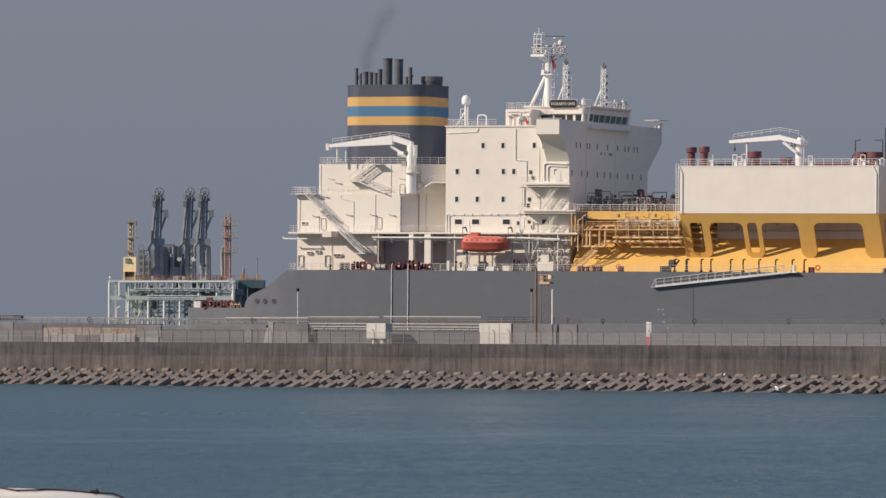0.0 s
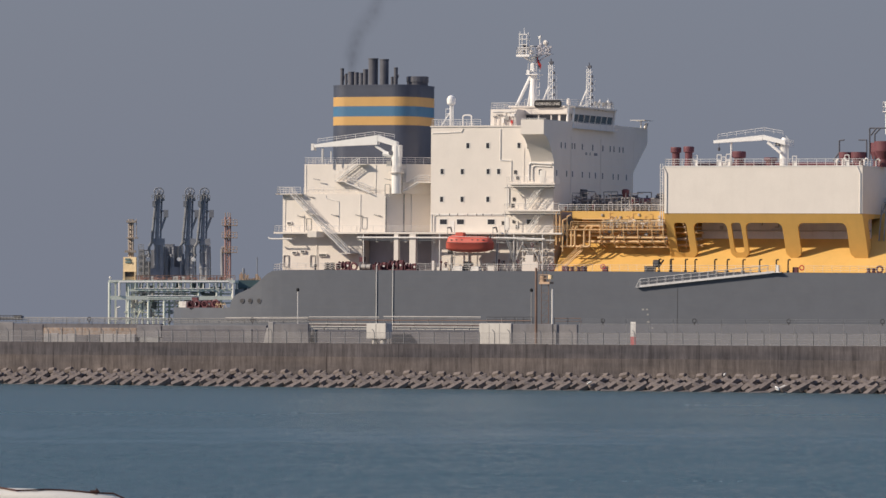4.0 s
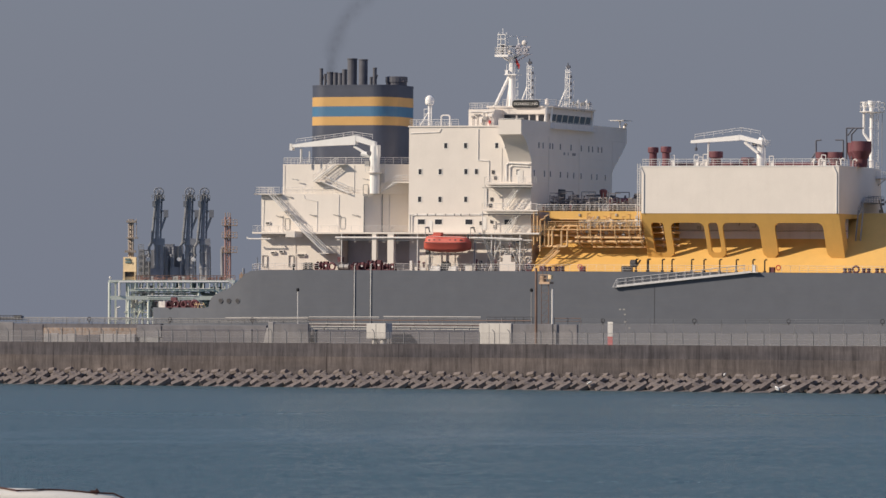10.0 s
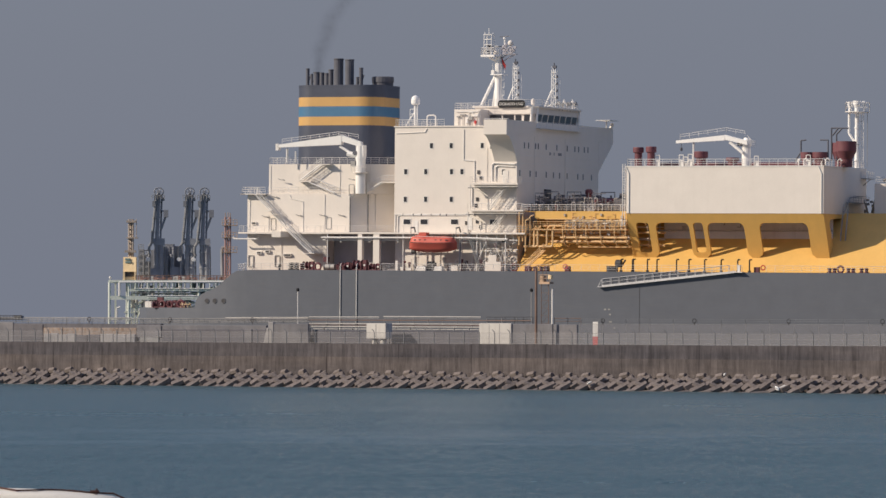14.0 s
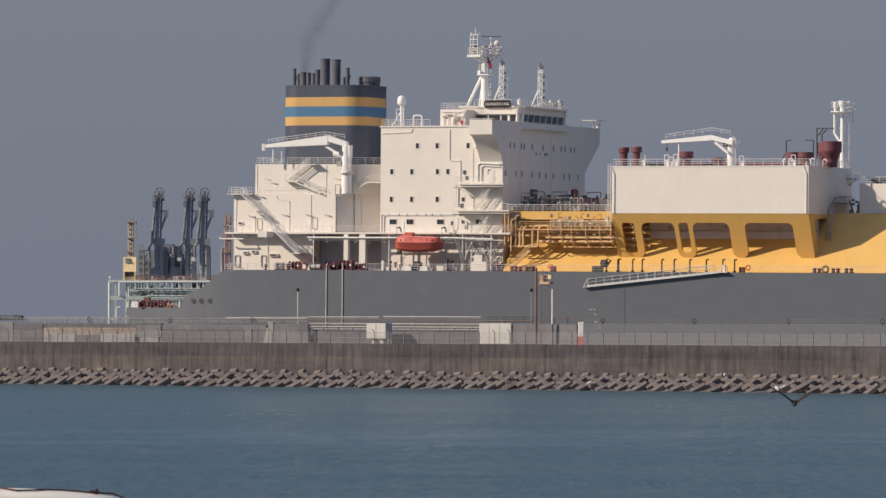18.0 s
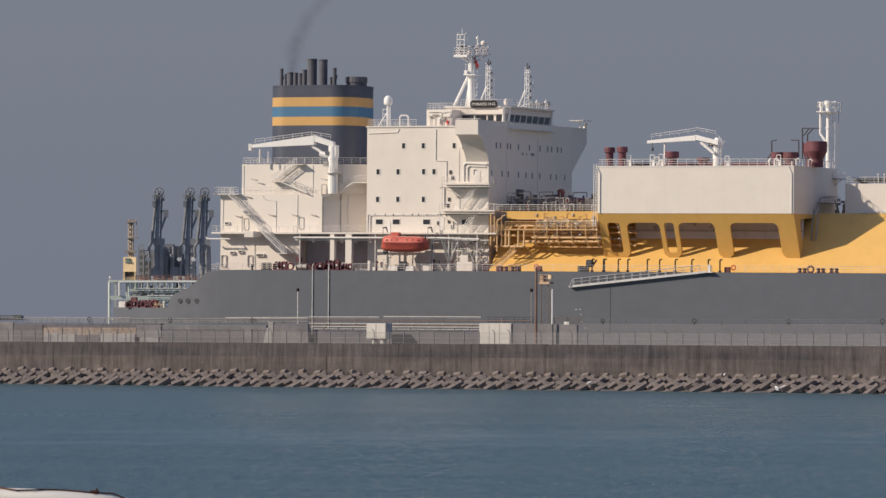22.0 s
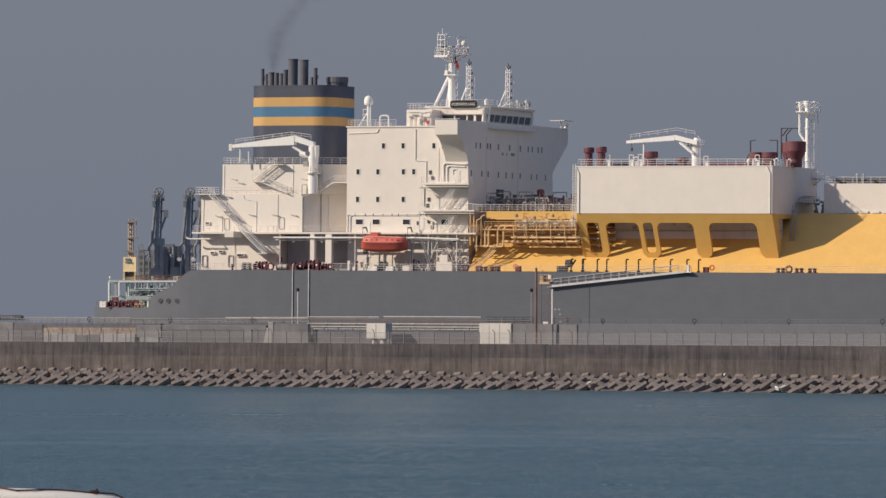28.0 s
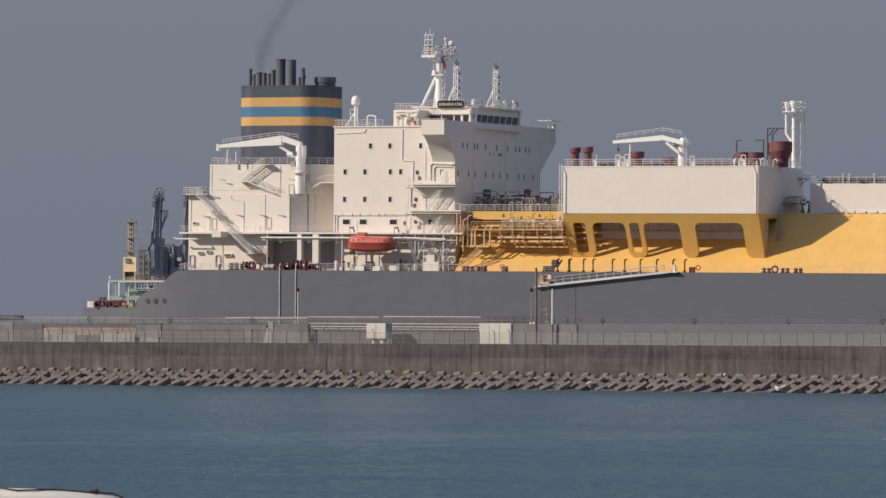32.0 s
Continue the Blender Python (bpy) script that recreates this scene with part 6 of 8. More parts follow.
def jib(bm, p, q, h0, h1, w):
    """A tapering box jib from p to q."""
    p, q = Vector(p), Vector(q)
    v = []
    for c, h in ((p, h0), (q, h1)):
        for dy, dz in ((-w, -h), (w, -h), (w, h), (-w, h)):
            v.append(bm.verts.new((c.x, c.y + dy, c.z + dz)))
    for f in ((3, 2, 1, 0), (4, 5, 6, 7), (0, 1, 5, 4), (1, 2, 6, 5), (2, 3, 7, 6), (3, 0, 4, 7)):
        bm.faces.new([v[i] for i in f])


bm = bmesh.new()
jp, jq = (-31.53, 5, 37.75), (-43.03, 5, 36.77)
jib(bm, jp, jq, 0.78, 0.22, 0.5)
jib(bm, (-31.53, 5, 38.03), (-28.08, 5, 36.99), 0.5, 0.42, 0.45)
tube(bm, (-32.03, 5, 36.73), (-29.28, 5, 35.15), 0.22, n=8)
tube(bm, (-30.60, 5, 35.52), (-28.68, 5, 35.15), 0.45, n=8)
part("crane_jib", bm, BRIGHT, crane)
rails("jib_rail", [(-42.42, 5, 37.23), (-32.24, 5, 38.40), (-28.70, 5, 37.92)], crane, h=0.7, bars=2, gap=1.6)
bm = bmesh.new()
tube(bm, (-41.49, 5, 36.39), (-41.48, 5, 34.07), 0.17, n=6)
part("jib_rest", bm, WHITE_TRIM, crane)
bm = bmesh.new()
tube(bm, (-39.96, 5, 35.92), (-39.95, 5, 34.06), 0.12, n=6)
part("jib_rest", bm, WHITE_TRIM, crane)
bm = bmesh.new()
box(bm, jq[0] - 0.35, jq[0] + 0.15, 4.5, 5.5, jq[2] - 0.7, jq[2] + 0.4)
part("hook_block", bm, WHITE_TRIM, crane)

# ---- yellow tank cover with its slope, white trunk ----
SY0, SY1, SZ = 3.0, 12.6, 26.0
bm = bmesh.new()
prof = [(SY0, DK - 0.02), (SY0 + 0.4, DK + 0.15), (SY1, SZ - 0.12), (SY1 + 0.5, SZ), (mirror(SY1), SZ), (mirror(SY0), DK)]
a = [bm.verts.new((0.3, y, z)) for y, z in prof]
b = [bm.verts.new((178.0, y, z)) for y, z in prof]
bm.faces.new(a)
bm.faces.new(b[::-1])
for i in range(len(a) - 1):
    bm.faces.new((a[i], a[i + 1], b[i + 1], b[i]))
part("tank_cover", bm, YELLOW, ship, "yellow painted sloping steel tank cover")
bm = bmesh.new()
box(bm, 57.6, 174.0, SY1 + 0.35, mirror(SY1) - 0.35, SZ - 0.3, 30.71)
trunk = part("trunk_top", bm, WHITE, ship, "long white raised trunk over the tanks")
bm = bmesh.new()
box(bm, 0, 1.3, SY1 + 0.1, SY1 + 0.34, SZ, SZ + 0.35)
clip = part("trunk_clip", bm, WHITE_TRIM, trunk)
clip.location = (60, 0, 0)
for i in range(1, 34):
    again(clip, (60 + i * 1.9, 0, 0))
TT = 30.71
rails("railing", [(57.8, 30, TT), (57.8, SY1 + 0.6, TT), (120, SY1 + 0.6, TT)], ship, gap=1.5)
bm = bmesh.new()
for y, r in ((13.5, 0.3), (14.6, 0.22), (15.4, 0.3)):
    tube(bm, (59, y, TT + 0.55), (140, y, TT + 0.55), r, n=8)
for x in range(60, 140, 6):
    box(bm, x, x + 0.3, 13, 16, TT, TT + 0.4)
part("trunk_pipes", bm, DARK, ship, "dark pipes along the trunk")
for x, y in ((63.12, 13, 31.89)[:2], (64.16, 13, 31.89)[:2], (68.33, 13, 31.88)[:2]):
    bm = bmesh.new()
    tube(bm, (x, y, TT), (x, y, TT + 1.4), 0.07, n=5)
    lathe(bm, [(0.06, 0), (0.15, 0.1), (0.15, 0.26), (0.04, 0.34)], 8, (x, y, TT + 1.25))
    part("trunk_lamp", bm, WHITE_TRIM, ship)

# ---- white machinery house on its yellow leaning frame ----
X0, X1, BY, FB1 = 19.45, 52.75, 2.3, 23.2
ZB, ZT = 25.75, 33.28
bm = bmesh.new()
box(bm, X0, X1, BY, FB1, ZB, ZT)
mach = part("machinery_house", bm, WHITE, ship, "large windowless white machinery house")
for x in (19.90, 52.42):
    bm = bmesh.new()
    tube(bm, (x, BY - 0.08, ZB), (x, BY - 0.08, ZT - 1.2), 0.08, n=6)
    tube(bm, (x, BY - 0.08, ZT - 1.2), (x - 0.6, BY - 0.08, ZT), 0.08, n=6)
    part("down_pipe", bm, WHITE_TRIM, mach)
bm = bmesh.new()
box(bm, X0 - 0.05, X1 + 0.05, BY - 0.06, BY, ZT - 0.12, ZT + 0.06)
box(bm, X1, X1 + 0.06, BY, FB1, ZT - 0.12, ZT + 0.06)
part("roof_lip", bm, WHITE_TRIM, mach)
bm = bmesh.new()
for x in (X0 - 0.35, X0 - 0.75):
    tube(bm, (x, BY + 0.3, ZB - 2), (x, BY + 0.3, ZT + 0.4), 0.07, n=5)
for i in range(18):
    z = ZB + i * 0.42
    tube(bm, (X0 - 0.35, BY + 0.3, z), (X0 - 0.75, BY + 0.3, z), 0.03, n=4)
part("wall_ladder", bm, WHITE_TRIM, mach)
LEAN = 3.2
ZF = 18.79


def frame_point(u, v):
    s = (ZB - v) / (ZB - ZF)
    return (u, BY + 0.04 + LEAN * s, v - 0.005)


bm = bmesh.new()
zt = 24.28
low = ZF - 0.02
opens = [(20.82, 22.93, 19.53, 0.45), (24.12, 29.80, low - 0.4, 0.9), (30.52, 32.18, 19.57, 0.45), (32.90, 39.10, low - 0.4, 0.9), (41.70, 49.82, low - 0.4, 0.9)]
# the frame's foot runs along the slope; the large openings reach down to it
outline = [(X1, low), (X1, ZB), (X0, ZB), (X0, low)]
holes = []
for u0, u1, v0, r in opens:
    if v0 > low:
        holes.append(rounded(u0, u1, v0, zt, r))
    else:
        arch = [(u0 - 0.7, low), (u0 - 0.15, low + 0.5), (u0, low + 1.2)]
        for i in range(5):
            a = radians(180 - 22.5 * i)
            arch.append((u0 + r + r * math.cos(a), zt - r + r * math.sin(a)))
        for i in range(5):
            a = radians(90 - 22.5 * i)
            arch.append((u1 - r + r * math.cos(a), zt - r + r * math.sin(a)))
        arch += [(u1, low + 1.2), (u1 + 0.15, low + 0.5), (u1 + 0.7, low)]
        outline += arch
plate(bm, outline, holes, frame_point, Vector((0, 0.45, 0)))
part("support_frame", bm, YELLOW, ship, "yellow leaning support frame with large rounded openings")
bm = bmesh.new()
plate(bm, [(0, ZB - 0.01), (0, ZF), (1.6, ZF), (1.9, ZF + 1.2), (1.9, 24.2), (2.6, 24.9), (9.6, 25.2), (9.6, ZB - 0.01)], [], lambda u, v: (X1 - 0.03, BY + 0.5 + LEAN * (ZB - v) / (ZB - ZF) * (1 if u < 5 else 0.2) + u, v), Vector((-0.45, 0, 0)))
part("front_support", bm, YELLOW, ship)
stairs("front_stair", (X1 + 0.8, 8.3, 21.5), (X1 + 0.8, 9.6, ZB + 0.6), 0.8, mach, 12, GALV, side=(1, 0, 0))
bm = bmesh.new()
box(bm, X1 + 0.1, X1 + 1.3, 13.0, 20.8, 27.6, 27.75)
part("front_platform", bm, GALV, mach)
bm = bmesh.new()
run(bm, [(X1 + 0.4, 11, SZ), (X1 + 0.4, 14, 28.5), (X1 + 0.4, 20.5, 28.8)], 0.10, 6)
part("front_pipe", bm, GALV, mach)
rails("platform_rail", [(X1 + 1.3, 13, 27.7), (X1 + 1.3, 20.8, 27.7)], mach, gap=1.2, material=GALV)
bm = bmesh.new()
rnd = random.Random(8)
for i in range(16):
    x, y, z = rnd.uniform(54.6, 57.2), rnd.uniform(16, 24), rnd.uniform(26.2, 28.8)
    tube(bm, (x, y, 26), (x + rnd.uniform(-0.8, 0.8), y + rnd.uniform(-1.5, 1.5), z), rnd.uniform(0.06, 0.16), n=6)
    box(bm, x - 0.18, x + 0.18, y - 0.2, y + 0.2, z - 0.25, z + 0.15)
tagged(part("valve_cluster", bm, GALV, ship, "grey cluster of valves between the houses"), kind="stuff")

bm = bmesh.new()
box(bm, 23.6, 52.1, 8.6, 8.9, 20.4, ZB - 0.05)
inner = part("inner_bulkhead", bm, PALE_GREY, ship, "pale grey bulkhead under the machinery house")
rnd = random.Random(19)
for i in range(22):
    x, z = 21.5 + i * 1.38, rnd.uniform(22.6, 25.2)
    bm = bmesh.new()
    if i % 2:
        run(bm, [(x, 8.5, ZB - 0.1), (x, 8.5, z), (x + rnd.uniform(-0.8, 0.8), 8.5, z)], 0.07, 6)
    else:
        box(bm, x - 0.3, x + 0.3, 8.4, 8.59, z, z + 0.6)
    part("bulkhead_fitting", bm, rnd.choice((PALE_GREY, BLUEGREY, GALV)), inner)
bm = bmesh.new()
tube(bm, (21.0, 8.3, 23.1), (52.2, 8.3, 23.1), 0.12, n=8)
part("inner_pipe", bm, BLUEGREY, ship, "grey pipe in the shade under the machinery house")
# roof of the machinery house
RT = ZT + 0.05
rails("railing", [(X0 + 0.1, 20.8, RT), (X0 + 0.1, BY + 0.2, RT), (X1 - 0.2, BY + 0.2, RT), (X1 - 0.2, 22.8, RT)], mach, gap=1.5, r=0.04)


def mushroom(x, y, r, h, cap, label="dark red mushroom ventilator"):
    bm = bmesh.new()
    lathe(bm, [(r, 0), (r, h - cap), (r * 0.95, h - cap), (r * 1.42, h - cap + 0.12), (r * 1.45, h - 0.15), (r * 1.35, h)], 32, (x, y, RT - 0.02))
    return part("ventilator", bm, RED, mach, label)


mushroom(20.04, 6, 0.60, 3.1, 0.95)
mushroom(22.22, 6, 0.60, 3.2, 1.0)
mushroom(30.76, 6, 0.78, 2.4, 1.1)
mushroom(36.13, 6, 0.75, 1.4, 0.6)


def hopper(x, y, r0, r1, h, label):
    bm = bmesh.new()
    lathe(bm, [(r0, 0), (r0, h * 0.3), (r1, h * 0.62), (r1, h), (r1 * 0.9, h)], 40, (x, y, RT - 0.02))
    return part("ventilator", bm, RED, mach, label)


hopper(48.34, 7, 0.75, 1.05, 2.25, "dark red funnel-shaped ventilator")
hopper(50.52, 7, 0.85, 1.25, 2.25, "dark red funnel-shaped ventilator")
hopper(51.86, 13, 0.95, 1.4, 3.9, "large dark red funnel-shaped ventilator")
hopper(53.15, 12, 1.0, 1.62, 4.1, "large dark red funnel-shaped ventilator")
for pts in ([(47.29, 7, 34.18), (47.27, 7, 37.41), (48.13, 7, 37.50)], [(51.84, 7, 34.17), (51.81, 7, 37.48), (50.49, 7, 37.49)],
            [(50.68, 12, 34.31), (50.64, 12, 39.53), (53.49, 12, 39.51)], [(51.53, 12, 34.30), (51.50, 12, 38.53), (52.45, 12, 39.52)], [(50.84, 12, 38.36), (51.78, 12, 39.52)], [(47.29, 7, 35.53), (46.25, 7, 34.10)]):
    bm = bmesh.new()
    run(bm, pts, 0.13, 6)
    part("davit", bm, SOOT, mach, "dark hoisting frame")
rnd = random.Random(21)
for x, y, h in ((27.77, 5.0, 1.8), (28.16, 6.0, 1.5), (29.31, 5.0, 1.9), (23.34, 6.0, 1.8), (40.14, 6.0, 1.6), (49.58, 4.0, 1.7)):
    bm = bmesh.new()
    run(bm, [(x - 0.35, y, RT), (x - 0.35, y, RT + h), (x + 0.35, y, RT + h), (x + 0.35, y, RT)], 0.07, 5)
    box(bm, x - 0.35, x + 0.35, y - 0.05, y + 0.3, RT + h * 0.45, RT + h * 0.55)
    box(bm, x - 0.25, x + 0.25, y + 0.1, y + 0.6, RT, RT + h * 0.4)
    part("roof_hatch", bm, WHITE_TRIM, mach)
bm = bmesh.new()
for i in range(14):
    x, y = rnd.uniform(46, 56), rnd.uniform(5, 16)
    if x > X1 - 0.3:
        continue
    run(bm, [(x, y, RT), (x, y, RT + 1.0), (x + 0.4, y, RT + 1.25), (x + 0.7, y, RT + 0.9)], 0.12, 6)
tagged(part("gooseneck_vents", bm, WHITE_TRIM, mach, "white curved air pipes on the roof"), kind="stuff")
bm = bmesh.new()
tube(bm, (X0 + 1, 9, RT + 0.4), (X1 - 3, 9, RT + 0.4), 0.28, n=8)
tube(bm, (X0 + 1, 10, RT + 0.5), (X1 - 6, 10, RT + 0.5), 0.2, n=8)
for i in range(12):
    box(bm, X0 + 2 + i * 2.5, X0 + 2.25 + i * 2.5, 8.5, 10.5, RT, RT + 0.3)
part("roof_pipes", bm, RED, mach)

# hose crane on the machinery house
bm = bmesh.new()
CX = 37.34
tube(bm, (CX, 9, RT - 0.02), (CX, 9, RT + 3.4), 0.72, n=14)
tube(bm, (CX, 9, RT + 3.4), (CX + 0.15, 9, RT + 4.6), 0.85, 0.5, n=12)
crane = part("hose_crane", bm, BRIGHT, ship, "white hose-handling crane with a level jib")
bm = bmesh.new()
jib(bm, (34.13, 8, 37.94), (25.85, 8, 37.30), 0.42, 0.22, 0.45)
jib(bm, (34.13, 8, 38.03), (37.97, 8, 37.12), 0.38, 0.34, 0.42)
tube(bm, (34.90, 8, 37.22), (37.12, 8, 35.50), 0.25, n=8)
part("crane_jib", bm, BRIGHT, crane)
bm = bmesh.new()
tube(bm, (CX - 1.0, 8.4, RT + 3.6), (CX - 1.0, 9.6, RT + 3.6), 0.34, n=12)
part("winch_drum", bm, SOOT, crane, "dark wire winch drum")
bm = bmesh.new()
run(bm, [(CX + 0.9, 8.3, RT), (CX + 0.9, 8.3, RT + 4.4), (CX + 0.4, 8.3, RT + 5.0)], 0.06, 5)
part("crane_ladder", bm, WHITE_TRIM, crane)
bm = bmesh.new()
tube(bm, (26.62, 8, 37.25), (26.63, 8, 36.34), 0.05, n=5)
lathe(bm, [(0.1, -0.5), (0.22, -0.4), (0.22, 0.0), (0.08, 0.1)], 8, (26.63, 8, 36.34))
part("hook_block", bm, SOOT, crane)
rails("crane_rail", [(CX - 1.3, 7.8, RT + 3.2), (CX + 1.3, 7.8, RT + 3.2), (CX + 1.3, 9.5, RT + 3.2)], crane, gap=0.6)
rails("jib_rail", [(26.42, 8, 37.79), (34.31, 8, 38.84), (37.48, 8, 38.29)], crane, h=0.7, bars=2, gap=1.6)
bm = bmesh.new()
tube(bm, (28.74, 8, 37.24), (28.77, 8, 33.62), 0.16, n=6)
part("jib_rest", bm, WHITE_TRIM, crane)

# vent mast
bm = bmesh.new()
TX, TY, TZ0 = 51.51, 22.0, RT
tube(bm, (TX, TY, TZ0 - 0.02), (TX, TY, 43.0), 0.36, 0.33, n=12)
for z in (34.6, 37.2, 39.8):
    tube(bm, (TX, TY, z), (TX, TY, z + 0.16), 0.46, n=12)
run(bm, [(TX - 1.35, TY, 42.6), (TX - 1.35, TY, 39.0), (TX - 0.3, TY, 37.5)], 0.20, 8)
vmast = part("vent_mast", bm, BRIGHT, ship, "white vent mast with a railed top platform")
bm = bmesh.new()
for dx in (0.62, 1.02):
    tube(bm, (TX + dx, TY + 0.3, TZ0), (TX + dx, TY + 0.3, 42.4), 0.045, n=5)
for i in range(24):
    z = TZ0 + 0.3 + i * 0.38
    tube(bm, (TX + 0.62, TY + 0.3, z), (TX + 1.02, TY + 0.3, z), 0.03, n=4)
for z in (35.0, 38.0, 41.0):
    tube(bm, (TX, TY + 0.3, z), (TX + 0.8, TY + 0.3, z), 0.05, n=4)
part("mast_ladder", bm, WHITE_TRIM, vmast)
bm = bmesh.new()
tube(bm, (TX + 1.75, TY, TZ0 + 0.3), (TX + 1.75, TY, 42.4), 0.05, n=5)
part("drain_pipe", bm, GALV, vmast)
bm = bmesh.new()
lathe(bm, [(0.5, -0.22), (2.05, 0), (2.05, 0.10)], 16, (TX + 0.1, TY, 42.40))
part("mast_platform", bm, WHITE_TRIM, vmast)
for dx, dy, r, h in ((-1.25, 0.1, 0.42, 1.55), (0.05, -0.2, 0.66, 1.75), (1.1, 0.3, 0.34, 1.7)):
    bm = bmesh.new()
    lathe(bm, [(r * 0.62, 0), (r * 0.62, h * 0.45), (r, h * 0.70), (r, h), (r * 0.85, h)], 12, (TX + dx, TY + dy, 42.48))
    part("vent_head", bm, BRIGHT, vmast, "white conical vent head")
pts = [(TX + 0.1 + 2.0 * math.cos(k * math.tau / 10), TY + 2.0 * math.sin(k * math.tau / 10), 42.48) for k in range(11)]
rails("mast_rail", pts, vmast, h=1.5, gap=1.3, r=0.05, bars=2)
bm = bmesh.new()
box(bm, X1 + 0.01, X1 + 1.4, 20.4, 23.1, 31.6, 31.72)
tube(bm, (X1 + 0.02, 21.7, 30.6), (X1 + 1.2, 21.7, 31.6), 0.07, n=5)
part("wall_platform", bm, GALV, mach)
rails("platform_rail", [(X1 + 0.1, 20.4, 31.72), (X1 + 1.35, 20.4, 31.72), (X1 + 1.35, 23.0, 31.72)], mach, gap=0.9, r=0.04)

# ---- pipe deck between deckhouse and machinery house ----
PZ = 23.30
bm = bmesh.new()
for i in range(62):
    box(bm, 3.0 + i * 0.265, 3.0 + i * 0.265 + 0.06, 2.9, 7.6, PZ - 0.13, PZ)
for y in (2.9, 3.9, 5.0, 6.4, 7.5):
    box(bm, 3.0, 19.3, y, y + 0.1, PZ - 0.25, PZ - 0.135)
part("pipe_platform", bm, PIPE_YELLOW, ship, "yellow open grating platform for cargo pipes")
rails("platform_rail", [(3.2, 2.95, PZ + 0.05), (19.2, 2.95, PZ + 0.05)], ship, gap=1.2, material=PIPE_YELLOW, r=0.04)
for i, x in enumerate((8.3, 10.52, 12.31, 14.76, 17.20, 19.10)):
    bm = bmesh.new()
    run(bm, [(x - 0.05, 3.1, PZ + 0.6), (x, 2.9, PZ - 0.4), (x + 0.05, 3.0, PZ - 1.5), (x + 0.12, 3.5, PZ - 2.5), (x + 0.5, 4.5, PZ - 2.95)], 0.085, 6)
    part("platform_rib", bm, PIPE_YELLOW, ship, "curved yellow rib round the cargo pipes")
for z, y, r, x0, x1 in ((PZ - 1.45, 3.35, 0.17, 7.7, 19.3), (PZ - 2.95, 4.5, 0.10, 10.4, 19.4), (PZ - 0.55, 4.6, 0.20, 6.0, 19.2), (PZ - 2.1, 4.6, 0.24, 5.2, 19.2), (PZ + 0.5, 5.2, 0.25, 4.0, 19.2), (PZ + 1.2, 6.2, 0.22, 4.0, 19.2), (PZ - 1.1, 4.9, 0.18, 1.6, 19.2), (PZ + 0.9, 4.4, 0.12, 8.0, 19.2)):
    bm = bmesh.new()
    tube(bm, (x0, y, z), (x1, y, z), r, n=8)
    part("cargo_pipe", bm, PIPE_YELLOW, ship, "yellow cargo pipe")
for z, y, r, m in ((20.7, 6.3, 0.16, PIPE_YELLOW), (21.7, 6.4, 0.22, BEIGE), (22.7, 6.4, 0.18, PIPE_YELLOW), (23.6, 6.0, 0.12, BEIGE), (24.4, 5.6, 0.14, PIPE_YELLOW)):
    bm = bmesh.new()
    tube(bm, (19.3, y, z), (24.6, y, z), r, n=8)
    tube(bm, (21.2 + z % 1, y - 0.1, z - 0.5), (21.2 + z % 1, y - 0.1, z + 0.7), 0.09, n=6)
    tube(bm, (20.9 + z % 1, y - 0.1, z), (21.2 + z % 1, y - 0.1, z), r + 0.1, n=8)
    part("cargo_pipe", bm, m, ship, "cargo pipe passing behind the yellow frame")
rnd = random.Random(44)
for i in range(22):
    x, z = 8.0 + i * 0.52 + rnd.uniform(-0.2, 0.2), PZ - rnd.uniform(0.5, 2.2)
    bm = bmesh.new()
    if i % 3 == 0:
        tube(bm, (x, 3.8, z), (x + 0.5, 3.8, z), 0.24, n=8)
        tube(bm, (x + 0.25, 3.8, z), (x + 0.25, 3.8, z + 0.5), 0.06, n=5)
    elif i % 3 == 1:
        run(bm, [(x, 3.6, PZ - 0.1), (x, 3.6, z), (x + 0.5, 3.8, z - 0.2)], 0.07, 6)
    else:
        ring(bm, (x, 3.6, z), 0.2, 0.04, n=10, m=4)
        tube(bm, (x, 3.6, z), (x, 4.2, z), 0.07, n=5)
    part("pipe_valve", bm, (PIPE_YELLOW, BEIGE, PIPE_YELLOW, GALV)[i % 4], ship, "small valve hung under the pipe platform")
for x, dx in ((3.0, 1.6), (3.6, 2.2), (5.2, 1.2), (6.2, 1.0)):
    bm = bmesh.new()
    run(bm, [(x - dx, 3.2, PZ - 2.9), (x, 3.2, PZ - 2.9), (x + 0.25, 3.2, PZ - 2.7), (x + 0.25, 3.2, PZ - 0.1), (x + 0.6, 3.4, PZ + 0.3)], 0.17, 8)
    part("riser_pipe", bm, PIPE_YELLOW, ship, "yellow bent riser pipe")
rnd = random.Random(4)
bm = bmesh.new()
for i in range(60):
    x, y, z = rnd.uniform(8.2, 19.0), rnd.uniform(4.0, 7.0), PZ + rnd.uniform(0, 1.7)
    k = rnd.random()
    if k < 0.4:
        tube(bm, (x, y, PZ), (x + rnd.uniform(-0.6, 0.6), y, z + 0.3), rnd.uniform(0.06, 0.16), n=6)
    elif k < 0.7:
        tube(bm, (x, y, z), (x + rnd.uniform(0.6, 2.0), y, z + rnd.uniform(-0.5, 0.5)), rnd.uniform(0.08, 0.2), n=6)
    else:
        ring(bm, (x, y - 0.3, z), rnd.uniform(0.22, 0.35), 0.06, n=10, m=4)
        tube(bm, (x, y - 0.3, z), (x, y + 0.3, z), 0.16, n=6)
tagged(part("manifold_valves", bm, PIPE_YELLOW, ship, "tangle of yellow valves and hand wheels"), kind="stuff")
